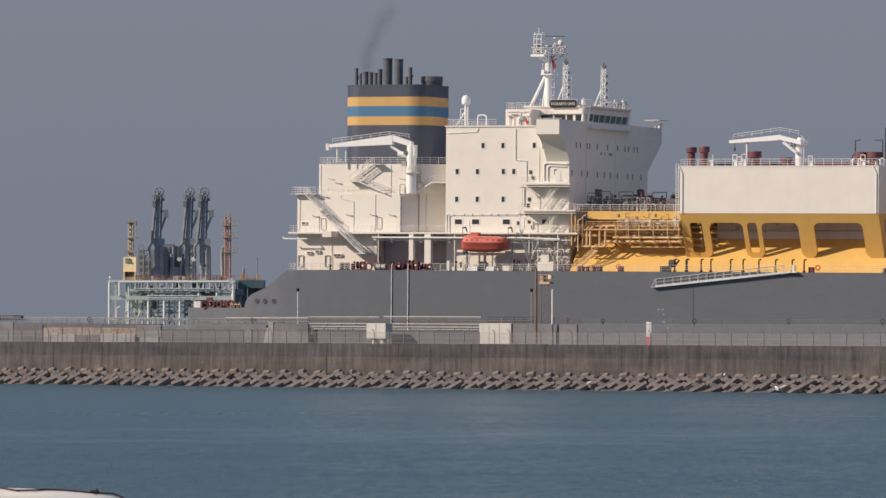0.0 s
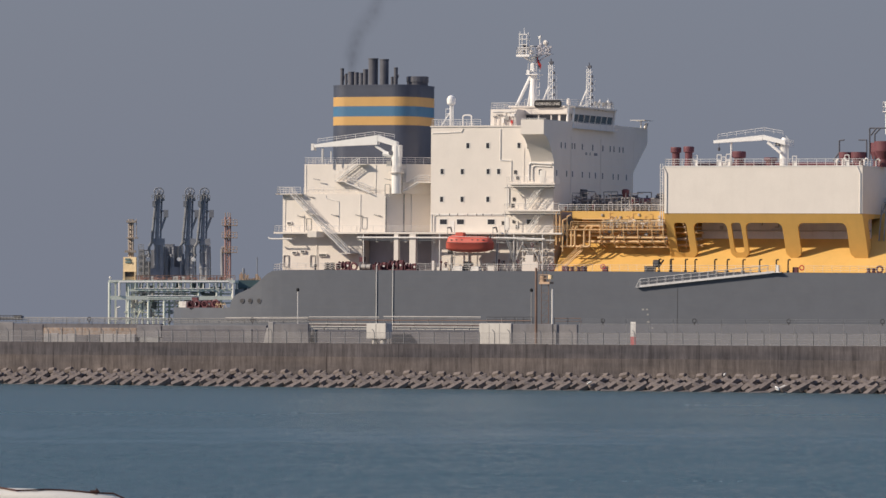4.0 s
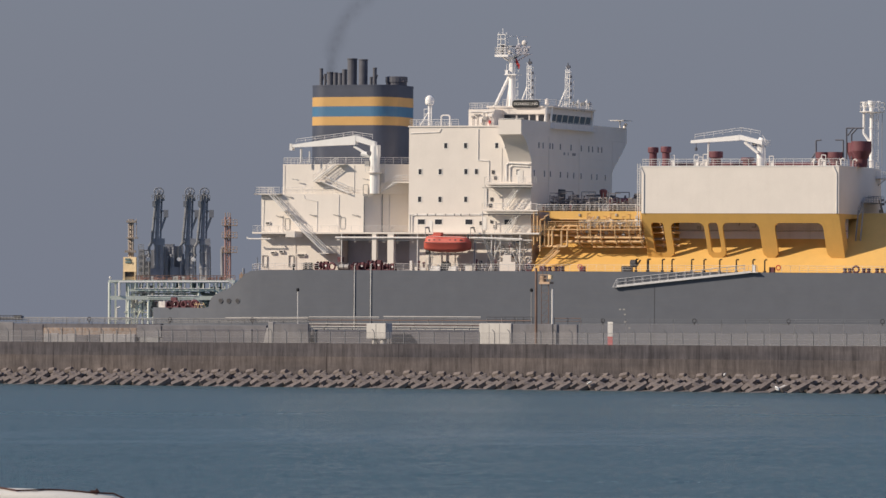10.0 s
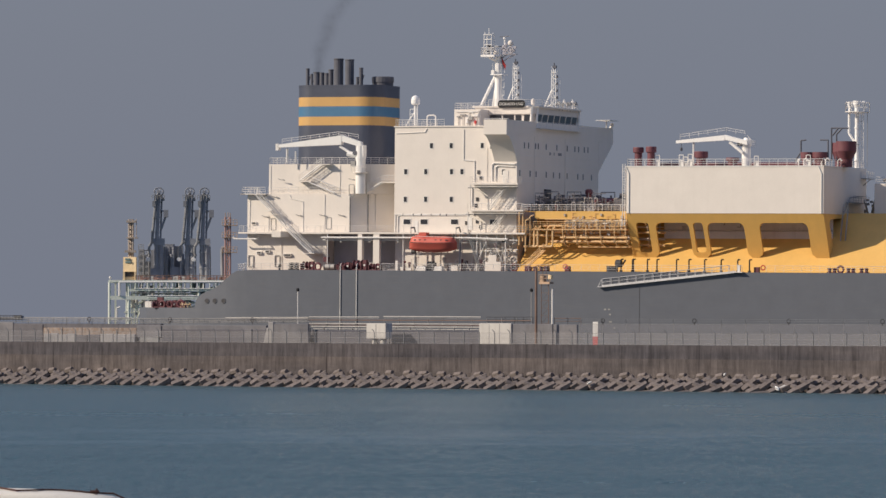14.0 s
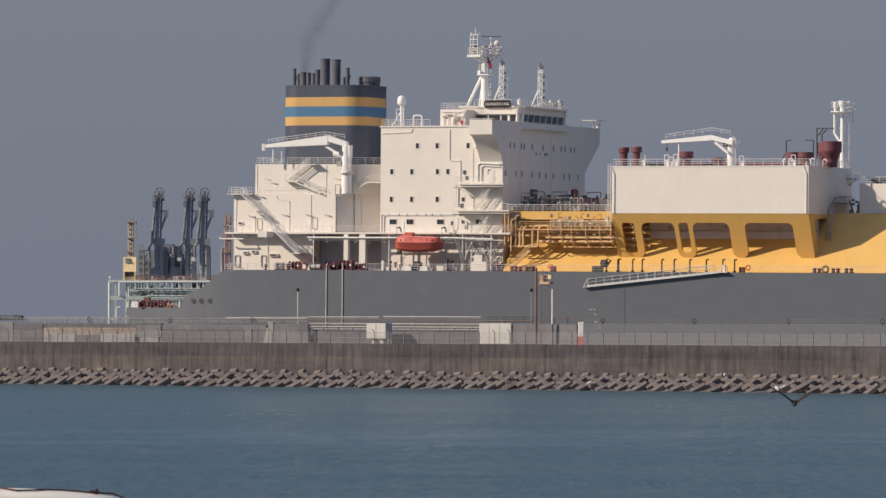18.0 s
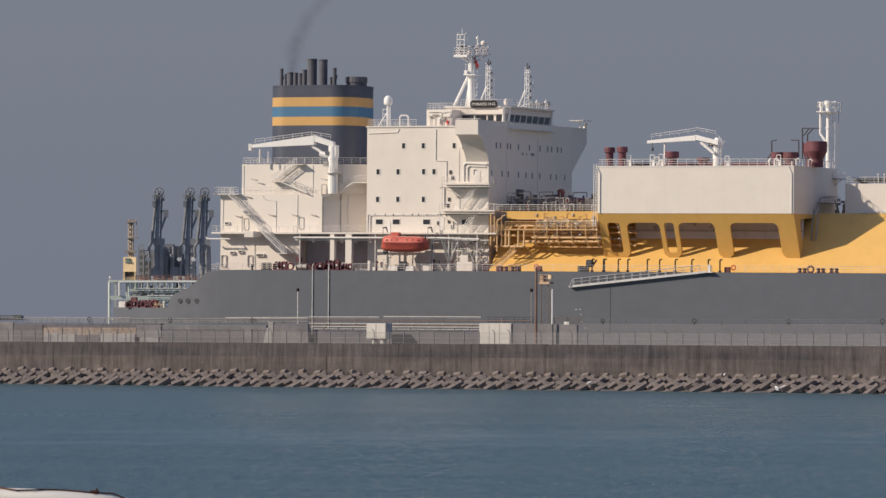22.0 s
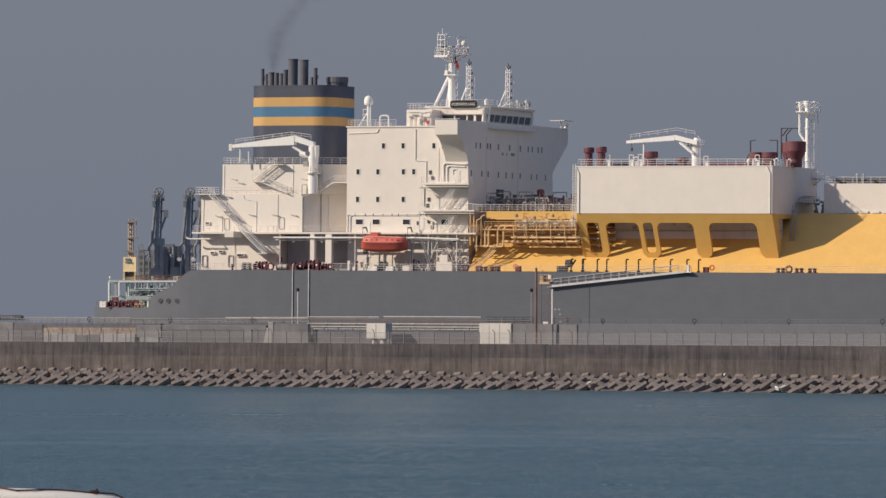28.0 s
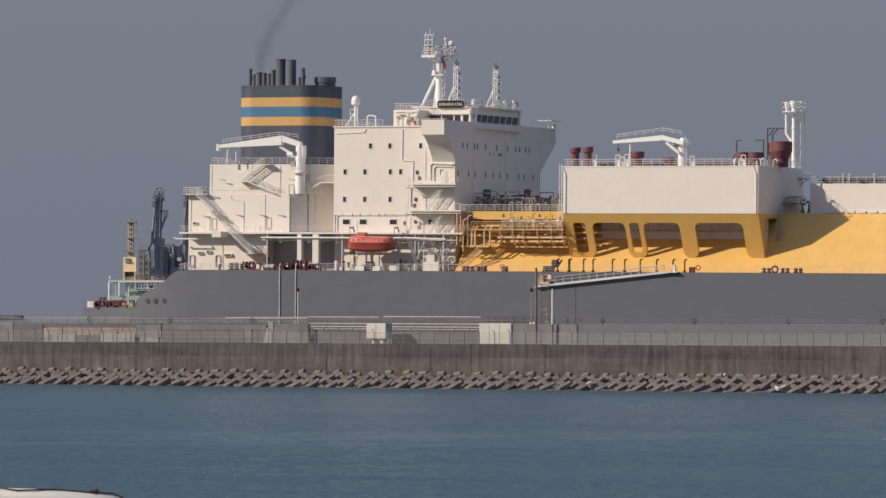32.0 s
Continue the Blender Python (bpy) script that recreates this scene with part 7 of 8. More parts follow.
for i in range(16):
    x = 8.6 + i * 0.68 + rnd.uniform(-0.12, 0.12)
    y, h = rnd.uniform(3.1, 3.5), rnd.uniform(0.7, 1.25)
    bm = bmesh.new()
    tube(bm, (x, y, PZ), (x, y, PZ + h), 0.09, n=6)
    for z in (0.25, 0.45):
        tube(bm, (x, y, PZ + h * z), (x, y, PZ + h * z + 0.07), 0.19, n=8)
    if i % 3 == 0:
        ring(bm, (x, y - 0.02, PZ + h), 0.22, 0.04, n=10, m=4)
        tube(bm, (x - 0.2, y, PZ + h), (x + 0.2, y, PZ + h), 0.04, n=4)
    elif i % 3 == 1:
        tube(bm, (x - 0.3, y, PZ + h), (x + 0.34, y, PZ + h), 0.15, n=8)
    else:
        box(bm, x - 0.16, x + 0.16, y - 0.14, y + 0.14, PZ + h - 0.1, PZ + h + 0.3)
    part("manifold_valve", bm, (CREAM, GALV, WHITE_TRIM, BEIGE)[i % 4], ship, "pale valve with its actuator on the pipe platform")
for y, z, r, x0, x1, m in ((3.3, 0.35, 0.10, 7.8, 19.2, PIPE_YELLOW), (3.35, 1.25, 0.08, 9.2, 19.2, CREAM), (3.2, 0.9, 0.07, 8.4, 17.0, GALV), (3.4, 1.5, 0.06, 5.0, 14.0, PIPE_YELLOW)):
    bm = bmesh.new()
    tube(bm, (x0, y, PZ + z), (x1, y, PZ + z), r, n=6)
    part("cargo_pipe", bm, m, ship)
for i in range(26):
    x = 8.3 + i * 0.42 + rnd.uniform(-0.1, 0.1)
    y, h = rnd.uniform(3.1, 3.6), rnd.uniform(0.6, 1.4)
    bm = bmesh.new()
    run(bm, [(x, y, PZ), (x + rnd.uniform(-0.1, 0.1), y, PZ + h), (x + rnd.choice((-0.4, 0.4)), y, PZ + h + 0.1), (x + rnd.choice((-0.4, 0.4)), y, PZ + h - 0.35)], 0.055, 5)
    part("small_pipe", bm, (PIPE_YELLOW, BEIGE, GALV, PIPE_YELLOW, WHITE_TRIM)[i % 5], ship)
for i in range(5):
    x = 9.0 + i * 2.1
    bm = bmesh.new()
    tube(bm, (x, 3.2, PZ + 0.2), (x + 1.0, 3.6, PZ + 1.5), 0.06, n=6)
    part("slant_brace", bm, WHITE_TRIM if i % 2 else PIPE_YELLOW, ship)
# deck above the pipes with dark machinery
bm = bmesh.new()
box(bm, 0.4, 19.4, 4.0, 30, SZ + 0.01, SZ + 0.12)
box(bm, 3.0, 19.4, 4.0, 4.25, SZ - 1.15, SZ)
part("upper_deck", bm, YELLOW, ship, "yellow deck edge over the cargo pipes")
rails("railing", [(0.6, 4.2, SZ + 0.1), (19.3, 4.2, SZ + 0.1)], ship, gap=1.5, r=0.04)
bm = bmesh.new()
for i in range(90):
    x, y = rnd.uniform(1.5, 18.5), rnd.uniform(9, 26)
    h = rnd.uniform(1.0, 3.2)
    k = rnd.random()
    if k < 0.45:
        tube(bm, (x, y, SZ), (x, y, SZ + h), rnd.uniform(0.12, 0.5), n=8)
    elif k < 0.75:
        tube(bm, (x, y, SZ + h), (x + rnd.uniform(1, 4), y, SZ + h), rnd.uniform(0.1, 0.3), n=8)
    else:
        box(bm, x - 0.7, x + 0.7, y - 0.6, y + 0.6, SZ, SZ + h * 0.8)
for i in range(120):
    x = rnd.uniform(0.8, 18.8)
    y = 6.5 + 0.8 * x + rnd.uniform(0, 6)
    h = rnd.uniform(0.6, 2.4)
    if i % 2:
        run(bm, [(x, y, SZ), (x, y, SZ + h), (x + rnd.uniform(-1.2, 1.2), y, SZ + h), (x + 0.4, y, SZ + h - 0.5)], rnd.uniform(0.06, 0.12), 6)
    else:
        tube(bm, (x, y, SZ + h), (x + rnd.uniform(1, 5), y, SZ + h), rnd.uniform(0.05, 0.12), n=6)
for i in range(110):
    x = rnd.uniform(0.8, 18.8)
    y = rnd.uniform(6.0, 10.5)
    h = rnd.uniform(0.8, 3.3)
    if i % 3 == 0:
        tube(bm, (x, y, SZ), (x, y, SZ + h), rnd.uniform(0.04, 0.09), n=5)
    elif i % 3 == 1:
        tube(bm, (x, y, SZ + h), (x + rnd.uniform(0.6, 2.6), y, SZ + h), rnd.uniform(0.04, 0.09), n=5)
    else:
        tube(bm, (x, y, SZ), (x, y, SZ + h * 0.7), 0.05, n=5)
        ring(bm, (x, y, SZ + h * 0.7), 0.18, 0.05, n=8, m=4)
# the dark grey carries the shade over this gear in its base colour
tagged(part("deck_machinery", bm, BLUEGREY_DARK, ship, "deck machinery and pipes with shade put into their dark grey"), kind="stuff")
for i in range(10):
    x, z = 8.4 + i * 1.05 + rnd.uniform(-0.2, 0.2), SZ - rnd.uniform(0.15, 0.95)
    bm = bmesh.new()
    if i % 3 == 0:
        box(bm, x - 0.15, x + 0.15, 3.8, 3.99, z - 0.2, z + 0.2)
    else:
        run(bm, [(x, 3.9, SZ - 1.3), (x, 3.9, z), (x + rnd.choice((-0.5, 0.5)), 3.9, z)], 0.035, 5)
    part("fascia_pipe", bm, (BEIGE, PIPE_YELLOW, PIPE_YELLOW)[i % 3], ship)
for i in range(14):
    x, y, h = 1.2 + i * 1.3 + rnd.uniform(-0.4, 0.4), rnd.uniform(5.0, 8.5), rnd.uniform(0.7, 2.2)
    bm = bmesh.new()
    if i % 2:
        run(bm, [(x, y, SZ), (x, y, SZ + h), (x + 0.5, y, SZ + h + 0.1), (x + 0.7, y, SZ + h - 0.3)], 0.07, 6)
        part("air_pipe", bm, BLUEGREY if i % 4 == 1 else GALV, ship, "bent pale air pipe on the upper deck")
    else:
        lathe(bm, [(0.10, 0), (0.10, h * 0.7), (0.22, h * 0.72), (0.22, h * 0.95), (0.08, h)], 8, (x, y, SZ))
        part("vent_post", bm, GALV if i % 4 else RED, ship)
bm = bmesh.new()
tube(bm, (9.6, 14, SZ + 1.7), (12.6, 14, SZ + 1.7), 0.7, n=14)
box(bm, 10.0, 10.3, 13.4, 14.6, SZ, SZ + 1.2)
box(bm, 11.8, 12.1, 13.4, 14.6, SZ, SZ + 1.2)
part("red_tank", bm, RED, ship, "dark red horizontal tank on saddles")
bm = bmesh.new()
tube(bm, (8.2, 14.5, SZ), (8.2, 14.5, SZ + 3.4), 0.45, n=10)
lathe(bm, [(0.36, 0), (0.62, 0.1), (0.62, 0.7), (0.3, 0.9)], 12, (8.2, 14.5, SZ + 3.0))
part("red_vent_post", bm, RED, ship, "dark red vent post on the upper deck")
for x in (2.0, 5.0, 9.5, 12.5):
    y = 9 + 0.8 * x
    bm = bmesh.new()
    run(bm, [(x, y, SZ), (x, y, SZ + 3.4), (x + 2.4, y, SZ + 3.4), (x + 2.4, y, SZ)], 0.08, 5)
    tube(bm, (x, y, SZ + 1.9), (x + 2.4, y, SZ + 1.9), 0.14, n=6)
    part("pipe_gantry", bm, JSTEEL, ship)
stairs("white_ladder", (10.4, 3.0, PZ + 0.2), (11.6, 7.0, SZ + 0.6), 0.7, ship, 10, WHITE_TRIM, side=(1, 0, 0))
bm = bmesh.new()
for x in (10.2, 11.0, 11.9):
    run(bm, [(x, 7.4, SZ), (x + 0.1, 7.2, SZ + 2.3), (x + 0.6, 7.2, SZ + 2.3), (x + 0.7, 7.4, SZ)], 0.045, 5)
part("ladder_hoops", bm, WHITE_TRIM, ship)
for x, y, z0, z1 in ((0.75, 2.9, 20.6, 25.9), (1.3, 3.1, 21.2, 25.9), (1.9, 2.8, 19.6, 24.6), (2.5, 3.2, 20.4, 25.2)):
    bm = bmesh.new()
    run(bm, [(x, y, z0), (x, y, z1), (x + 0.5, y + 0.3, z1 + 0.25)], 0.12, 8)
    tube(bm, (x, y, (z0 + z1) / 2), (x, y, (z0 + z1) / 2 + 0.12), 0.2, n=8)
    part("riser_pipe", bm, PIPE_YELLOW, ship, "upright yellow pipe beside the deckhouse")
rails("corner_rail", [(0.4, 2.7, BZ + 0.3), (3.0, 2.7, BZ + 0.3)], ship, gap=0.9, material=PIPE_YELLOW, r=0.035)
stairs("yellow_stair", (1.8, 2.4, DK + 0.3), (5.0, 2.9, DK + 3.4), 0.8, ship, 9, PIPE_YELLOW)

# ---- things along the deck edge ----
def bollard(x, y=0.9, z=DK):
    bm = bmesh.new()
    for dx in (-0.40, 0.40):
        lathe(bm, [(0.30, 0), (0.29, 0.6), (0.36, 0.64), (0.36, 0.80), (0.1, 0.85)], 10, (x + dx, y, z - 0.06))
    box(bm, x - 0.8, x + 0.8, y - 0.3, y + 0.3, z - 0.06, z + 0.1)
    return part("bollard", bm, OXIDE, ship, "dark red twin mooring bollard")


def winch(x0, x1, y, z, h, drum=None):
    """Mooring winch: base and end stands, a flanged drum between them, a gearbox at one end."""
    w, r = x1 - x0, h * 0.42
    axle = z + h * 0.55
    bm = bmesh.new()
    box(bm, x0, x1, y - 0.7, y + 0.7, z - 0.05, z + 0.16)
    w_ob = part("mooring_winch", bm, OXIDE, ship, "dark oxide red mooring winch with flanged drum")
    for f in (0.0, 0.64):
        x = x0 + w * f
        bm = bmesh.new()
        prism(bm, [(x, y - 0.8), (x + 0.14, y - 0.8), (x + 0.14, y + 0.55), (x, y + 0.55)], z + 0.16, axle + 0.25)
        part("stand", bm, OXIDE, w_ob)
    bm = bmesh.new()
    box(bm, x0 + w * 0.72, x1, y - 0.6, y + 0.5, z + 0.16, z + h * 0.8)
    bmesh.ops.bevel(bm, geom=bm.edges[:], offset=0.05, segments=1, affect="EDGES")
    part("gearbox", bm, OXIDE, w_ob)
    bm = bmesh.new()
    box(bm, x0 + w * 0.74, x1 - 0.12, y - 0.45, y + 0.3, z + h * 0.8, z + h)
    part("motor", bm, RED, w_ob)
    bm = bmesh.new()
    tube(bm, (x0 + 0.14, y, axle), (x0 + w * 0.64, y, axle), r * 0.72, n=12)
    part("drum", bm, drum or OXIDE, w_ob, "drum wound with mooring rope")
    for f in (0.10, 0.36, 0.60):
        bm = bmesh.new()
        tube(bm, (x0 + w * f, y, axle), (x0 + w * f + 0.09, y, axle), r * 1.08, n=14)
        part("flange", bm, OXIDE, w_ob)
    bm = bmesh.new()
    tube(bm, (x0 + w * 0.86, y - 0.6, z + h * 0.5), (x0 + w * 0.86, y - 0.68, z + h * 0.5), 0.17, n=10)
    part("gear_cover", bm, WHITE_TRIM, w_ob, "pale round gearbox cover")
    return w_ob


def chock(x, y, z, r=0.52):
    """Round mooring chock on a short foot, facing outboard."""
    bm = bmesh.new()
    ring(bm, (x, y, z + r), r, r * 0.30, n=16, m=8)
    box(bm, x - r * 0.8, x + r * 0.8, y - 0.16, y + 0.16, z - 0.05, z + 0.14)
    return part("roller_chock", bm, RED, ship, "dark red round mooring chock")


for x in (3.92, 5.87, 54.75, 57.85, 60.05):
    bollard(x)
bm = bmesh.new()
lathe(bm, [(0.17, 0), (0.15, 0.55), (0.27, 0.62), (0.27, 0.88), (0.12, 0.94)], 10, (-40.95, 1.2, DK - 0.05))
part("single_bollard", bm, BLACK, ship, "short black mooring post")
bm = bmesh.new()
for k in range(4):
    box(bm, -39.40 + 0.08 * (k % 2), -37.82 - 0.08 * (k % 2), 1.3, 2.2, DK - 0.05 + 0.32 * k, DK + 0.20 + 0.32 * k)
for x in (-39.0, -38.2):
    tube(bm, (x, 1.75, DK), (x, 1.75, DK + 1.2), 0.22, n=10)
part("roller_fairlead", bm, DARK, ship, "dark steel roller fairlead in stacked plates")
winch(-37.35, -35.02, 2.2, DK, 1.42)
chock(-34.13, 1.3, DK, 0.56)
bm = bmesh.new()
box(bm, -33.75, -32.87, 2.6, 3.2, DK + 1.35, DK + 2.15)
tube(bm, (-33.3, 2.9, DK), (-33.3, 2.9, DK + 1.4), 0.08, n=6)
part("control_stand", bm, OXIDE, ship, "dark red winch control box on a post")
bm = bmesh.new()
tube(bm, (-33.15, 2.0, DK + 0.52), (-31.40, 2.0, DK + 0.52), 0.46, n=14)
for x in (-33.22, -32.3, -31.42):
    tube(bm, (x, 2.0, DK + 0.52), (x + 0.08, 2.0, DK + 0.52), 0.56, n=14)
part("rope_reel", bm, GALV, ship, "grey rope reel on deck")
winch(-30.85, -28.60, 2.2, DK, 1.30)
winch(-28.30, -25.55, 2.2, DK, 1.68)
winch(-25.30, -23.30, 2.4, DK, 1.15)
bollard(-29.70, 1.0)
winch(-65.55, -63.95, 5.0, 10.05, 1.15)
bm = bmesh.new()
box(bm, -65.2, -64.2, 5.3, 5.9, 11.0, 11.75)
tube(bm, (-65.0, 5.6, 10.05), (-65.0, 5.6, 11.05), 0.07, n=6)
tube(bm, (-64.4, 5.6, 10.05), (-64.4, 5.6, 11.05), 0.07, n=6)
part("control_stand", bm, RED, ship, "dark red winch control box on posts")
chock(-63.76, 4.4, 10.10, 0.50)
chock(-62.28, 4.2, 10.10, 0.50)
chock(-60.03, 3.6, 10.10, 0.58)
winch(-63.62, -61.37, 5.2, 10.05, 1.2)
winch(-61.21, -59.90, 5.0, 10.05, 1.1)
bm = bmesh.new()
box(bm, -68.09, -66.88, 6.6, 7.4, 10.05, 11.05)
part("winch_control", bm, WHITE_TRIM, ship, "white winch control cabinet")
bm = bmesh.new()
for x in (-59.6, -58.9, -58.2):
    run(bm, [(x - 0.3, 3.2, 10.05), (x, 3.2, 10.95), (x + 0.35, 3.2, 10.05)], 0.035, 5)
tube(bm, (-59.9, 3.2, 10.62), (-58.0, 3.2, 10.62), 0.05, n=5)
part("rope_stand", bm, CREAM, ship, "pale folding rope stand")
rails("railing", [(-70.3, 9.8, 10.2), (-67.3, 6.3, 10.2), (-62.0, 3.5, 10.2), (-58.0, 2.0, 10.1)], ship, gap=1.5, r=0.014, h=0.9, material=RED)
rails("railing", [(-48.2, 14, DK - 0.2), (-48.2, 0.8, DK - 0.2), (-47.0, 0.6, DK - 0.1)], ship, gap=1.1)
rails("railing", [(-47, 0.35, DK), (-36, 0.25, DK)], ship, gap=1.5, r=0.03)
rails("railing", [(-22.5, 0.25, DK), (2.0, 0.25, DK)], ship, gap=1.5, r=0.035)
rails("railing", [(2.0, 0.25, DK), (40.0, 0.25, DK)], ship, gap=1.5, r=0.022)
rails("railing", [(44.0, 0.25, DK), (120.0, 0.25, DK)], ship, gap=1.5, r=0.022)
for x in (19.34, 21.45, 23.84, 25.47, 28.80, 30.90, 33.55, 36.35, 39.13, 41.11, 21.29):
    bm = bmesh.new()
    run(bm, [(x, 0.5, DK - 0.05), (x, 0.5, DK + 1.9), (x + 0.12, 0.5, DK + 2.0), (x + 0.4, 0.5, DK + 2.0)], 0.125, 6)
    box(bm, x - 0.2, x + 0.2, 0.35, 0.65, DK - 0.05, DK + 0.25)
    part("davit_post", bm, BLACK, ship, "short dark deck post")
bm = bmesh.new()
xm = 18.01
box(bm, xm - 1.2, xm + 0.4, 0.6, 1.6, DK, DK + 0.9)
tube(bm, (xm + 0.3, 1.0, DK + 1.3), (xm + 1.2, 1.0, DK + 1.3), 0.62, n=12)
tube(bm, (xm + 1.3, 1.0, DK + 1.0), (xm + 1.9, 1.0, DK + 1.9), 0.15, n=6)
part("hose_winch", bm, DARK, ship, "dark deck winch on the yellow slope")
for x, r in ((0.85, 0.55), (56.25, 0.5)):
    bm = bmesh.new()
    ring(bm, (x, 0.6, DK + 0.55), r, 0.17)
    part("roller_chock", bm, RED, ship, "dark red round mooring chock")
for x, z in ((9.81, DK + 0.75), (43.44, DK + 0.75)):
    bm = bmesh.new()
    ring(bm, (x, 0.35, z), 0.36, 0.09)
    part("lifebuoy", bm, BRIGHT_RED, ship, "red ring lifebuoy on the rail")
for x in (42.07, 2.93, 9.86, 6.20):
    bm = bmesh.new()
    box(bm, x - 0.4, x + 0.4, 1.0, 1.7, DK, DK + 0.85)
    part("deck_locker", bm, RED, ship, "small dark red deck locker")
for x0, x1 in ((-16.40, -14.61), (-13.21, -11.72)):
    bm = bmesh.new()
    v = [bm.verts.new(p) for p in ((x0, 0.4, DK), (x1, 0.4, DK), (x1, 1.4, DK), (x0, 1.4, DK), (x0 + 0.15, 0.7, DK + 0.75), (x1 - 0.15, 0.7, DK + 0.75), (x1 - 0.15, 1.4, DK + 0.75), (x0 + 0.15, 1.4, DK + 0.75))]
    for f in ((3, 2, 1, 0), (4, 5, 6, 7), (0, 1, 5, 4), (1, 2, 6, 5), (2, 3, 7, 6), (3, 0, 4, 7)):
        bm.faces.new([v[i] for i in f])
    part("boarding_hatch", bm, WHITE_TRIM, ship, "white sloping hatch at the deck edge")
bm = bmesh.new()
xb = -14.00
box(bm, xb - 0.6, xb + 0.7, 0.9, 2.0, DK, DK + 1.3)
part("liferaft_box", bm, DARK, ship)
# struts and clutter under the walkway
for x in (-17.01, -14.52, -9.74, -9.45, -6.08, -5.09, -3.31):
    bm = bmesh.new()
    tube(bm, (x, 2.8, DK), (x + 0.15, 2.8, BZ - 0.3), 0.07, n=6)
    part("boat_deck_strut", bm, WHITE_TRIM, ship)
bm = bmesh.new()
run(bm, [(-7.01, 2.6, DK), (-4.57, 2.6, BZ - 0.5)], 0.06, 5)
part("boat_deck_strut", bm, WHITE_TRIM, ship)
bm = bmesh.new()
run(bm, [(-1.58, 2.6, DK + 0.5), (-3.57, 2.6, BZ - 1.5)], 0.06, 5)
part("boat_deck_strut", bm, WHITE_TRIM, ship)
# pipes and small gear on the lower house wall and under the walkway
rnd = random.Random(64)
for i in range(46):
    x, z, y = rnd.uniform(-9.08, -0.97), rnd.uniform(DK + 0.6, BZ - 0.7), rnd.uniform(2.4, 4.6)
    bm = bmesh.new()
    k = i % 5
    if k == 0:
        run(bm, [(x, y, z), (x + rnd.uniform(0.8, 2.4), y, z), (x + rnd.uniform(0.8, 2.4), y, z - rnd.uniform(0.4, 1.0))], 0.06, 5)
        part("pipe_bend", bm, WHITE_TRIM, ship)
    elif k == 1:
        box(bm, x - 0.22, x + 0.22, y, y + 0.3, z - 0.25, z + 0.25)
        part("switch_box", bm, rnd.choice((GALV, WHITE_TRIM, DARK)), ship)
    elif k == 2:
        tube(bm, (x, y, DK), (x + rnd.uniform(-0.9, 0.9), y, z + 0.8), 0.05, n=5)
        part("stay_rod", bm, WHITE_TRIM, ship)
    elif k == 3:
        ring(bm, (x, y, z), 0.24, 0.05, n=10, m=4)
        tube(bm, (x, y, z - 0.9), (x, y, z), 0.05, n=5)
        part("hand_wheel", bm, rnd.choice((GALV, RED)), ship)
    else:
        run(bm, [(x, y, z - 0.8), (x, y, z), (x + 0.5, y, z + 0.2)], 0.09, 6)
        part("pipe_bend", bm, GALV, ship)
stairs("side_stair", (-5.89, 2.3, DK), (-7.90, 2.3, BZ - 0.4), 0.7, ship, 12, GALV)
bm = bmesh.new()
box(bm, -4.91, -2.14, 2.2, 4.4, DK, DK + 1.5)
box(bm, -4.32, -2.94, 2.2, 3.4, DK + 1.5, DK + 2.6)
part("deck_house_box", bm, WHITE, ship)
for x, z in ((-9.44, 18.9), (-12.33, 18.9), (-15.93, 18.5), (-9.63, 17.4)):
    bm = bmesh.new()
    box(bm, x - 0.4, x + 0.4, HB + 1.05, HB + 1.2, z - 0.4, z + 0.4)
    part("wall_fitting", bm, DARK, ship)

rnd = random.Random(77)
for i in range(26):
    x = rnd.uniform(-21, 0)
    y = rnd.uniform(3.0, 4.9)
    h, w = rnd.uniform(0.4, 1.7), rnd.uniform(0.15, 0.6)
    bm = bmesh.new()
    if i % 3 == 0:
        box(bm, x - w, x + w, y - 0.2, y + 0.2, DK - 0.05, DK + h)
        part("deck_box", bm, WHITE_TRIM if i % 2 else DARK, ship)
    elif i % 3 == 1:
        run(bm, [(x, y, DK), (x, y, DK + h + 0.8), (x + w, y, DK + h + 0.8)], 0.07, 5)
        part("vent_pipe", bm, WHITE_TRIM, ship)
    else:
        tube(bm, (x, y, DK), (x, y, DK + h), 0.18, n=8)
        lathe(bm, [(0.2, 0), (0.3, 0.1), (0.3, 0.3), (0.1, 0.4)], 8, (x, y, DK + h - 0.1))
        part("mushroom_vent", bm, RED if i % 2 else WHITE_TRIM, ship)

# ---- lifeboat in its davits ----
lifeboat = thing("lifeboat", "orange enclosed lifeboat hanging in its davits", "lifeboat")
lb0, lb1 = -17.82, -9.46
LX, LY, LZ = (lb0 + lb1) / 2, 1.3, 19.35
HALF = (lb1 - lb0) / 2
bm = bmesh.new()
NS = 17
rows = []
for i in range(NS):
    s = -1 + 2 * i / (NS - 1)
    w = (1 - abs(s) ** 5.0) ** 0.5 * 1.35 + 0.02
    keel = 0.0 + 0.55 * abs(s) ** 3
    gun = 1.35 + 0.12 * s * s
    row = []
    for y, z in ((0, keel), (0.55, keel + 0.18), (0.88, keel + 0.6), (1.0, gun), (1.06, gun + 0.05), (1.06, gun + 0.2), (0.98, gun + 0.25)):
        row.append((s * HALF, y * w, z))
    rows.append([bm.verts.new((p[0], -p[1], p[2])) for p in row[::-1]] + [bm.verts.new(p) for p in row[1:]])
for a, b in zip(rows, rows[1:]):
    for k in range(len(a) - 1):
        bm.faces.new((a[k], a[k + 1], b[k + 1], b[k]))
    bm.faces.new((a[-1], a[0], b[0], b[-1]))
bm.faces.new(rows[0])
bm.faces.new(rows[-1][::-1])
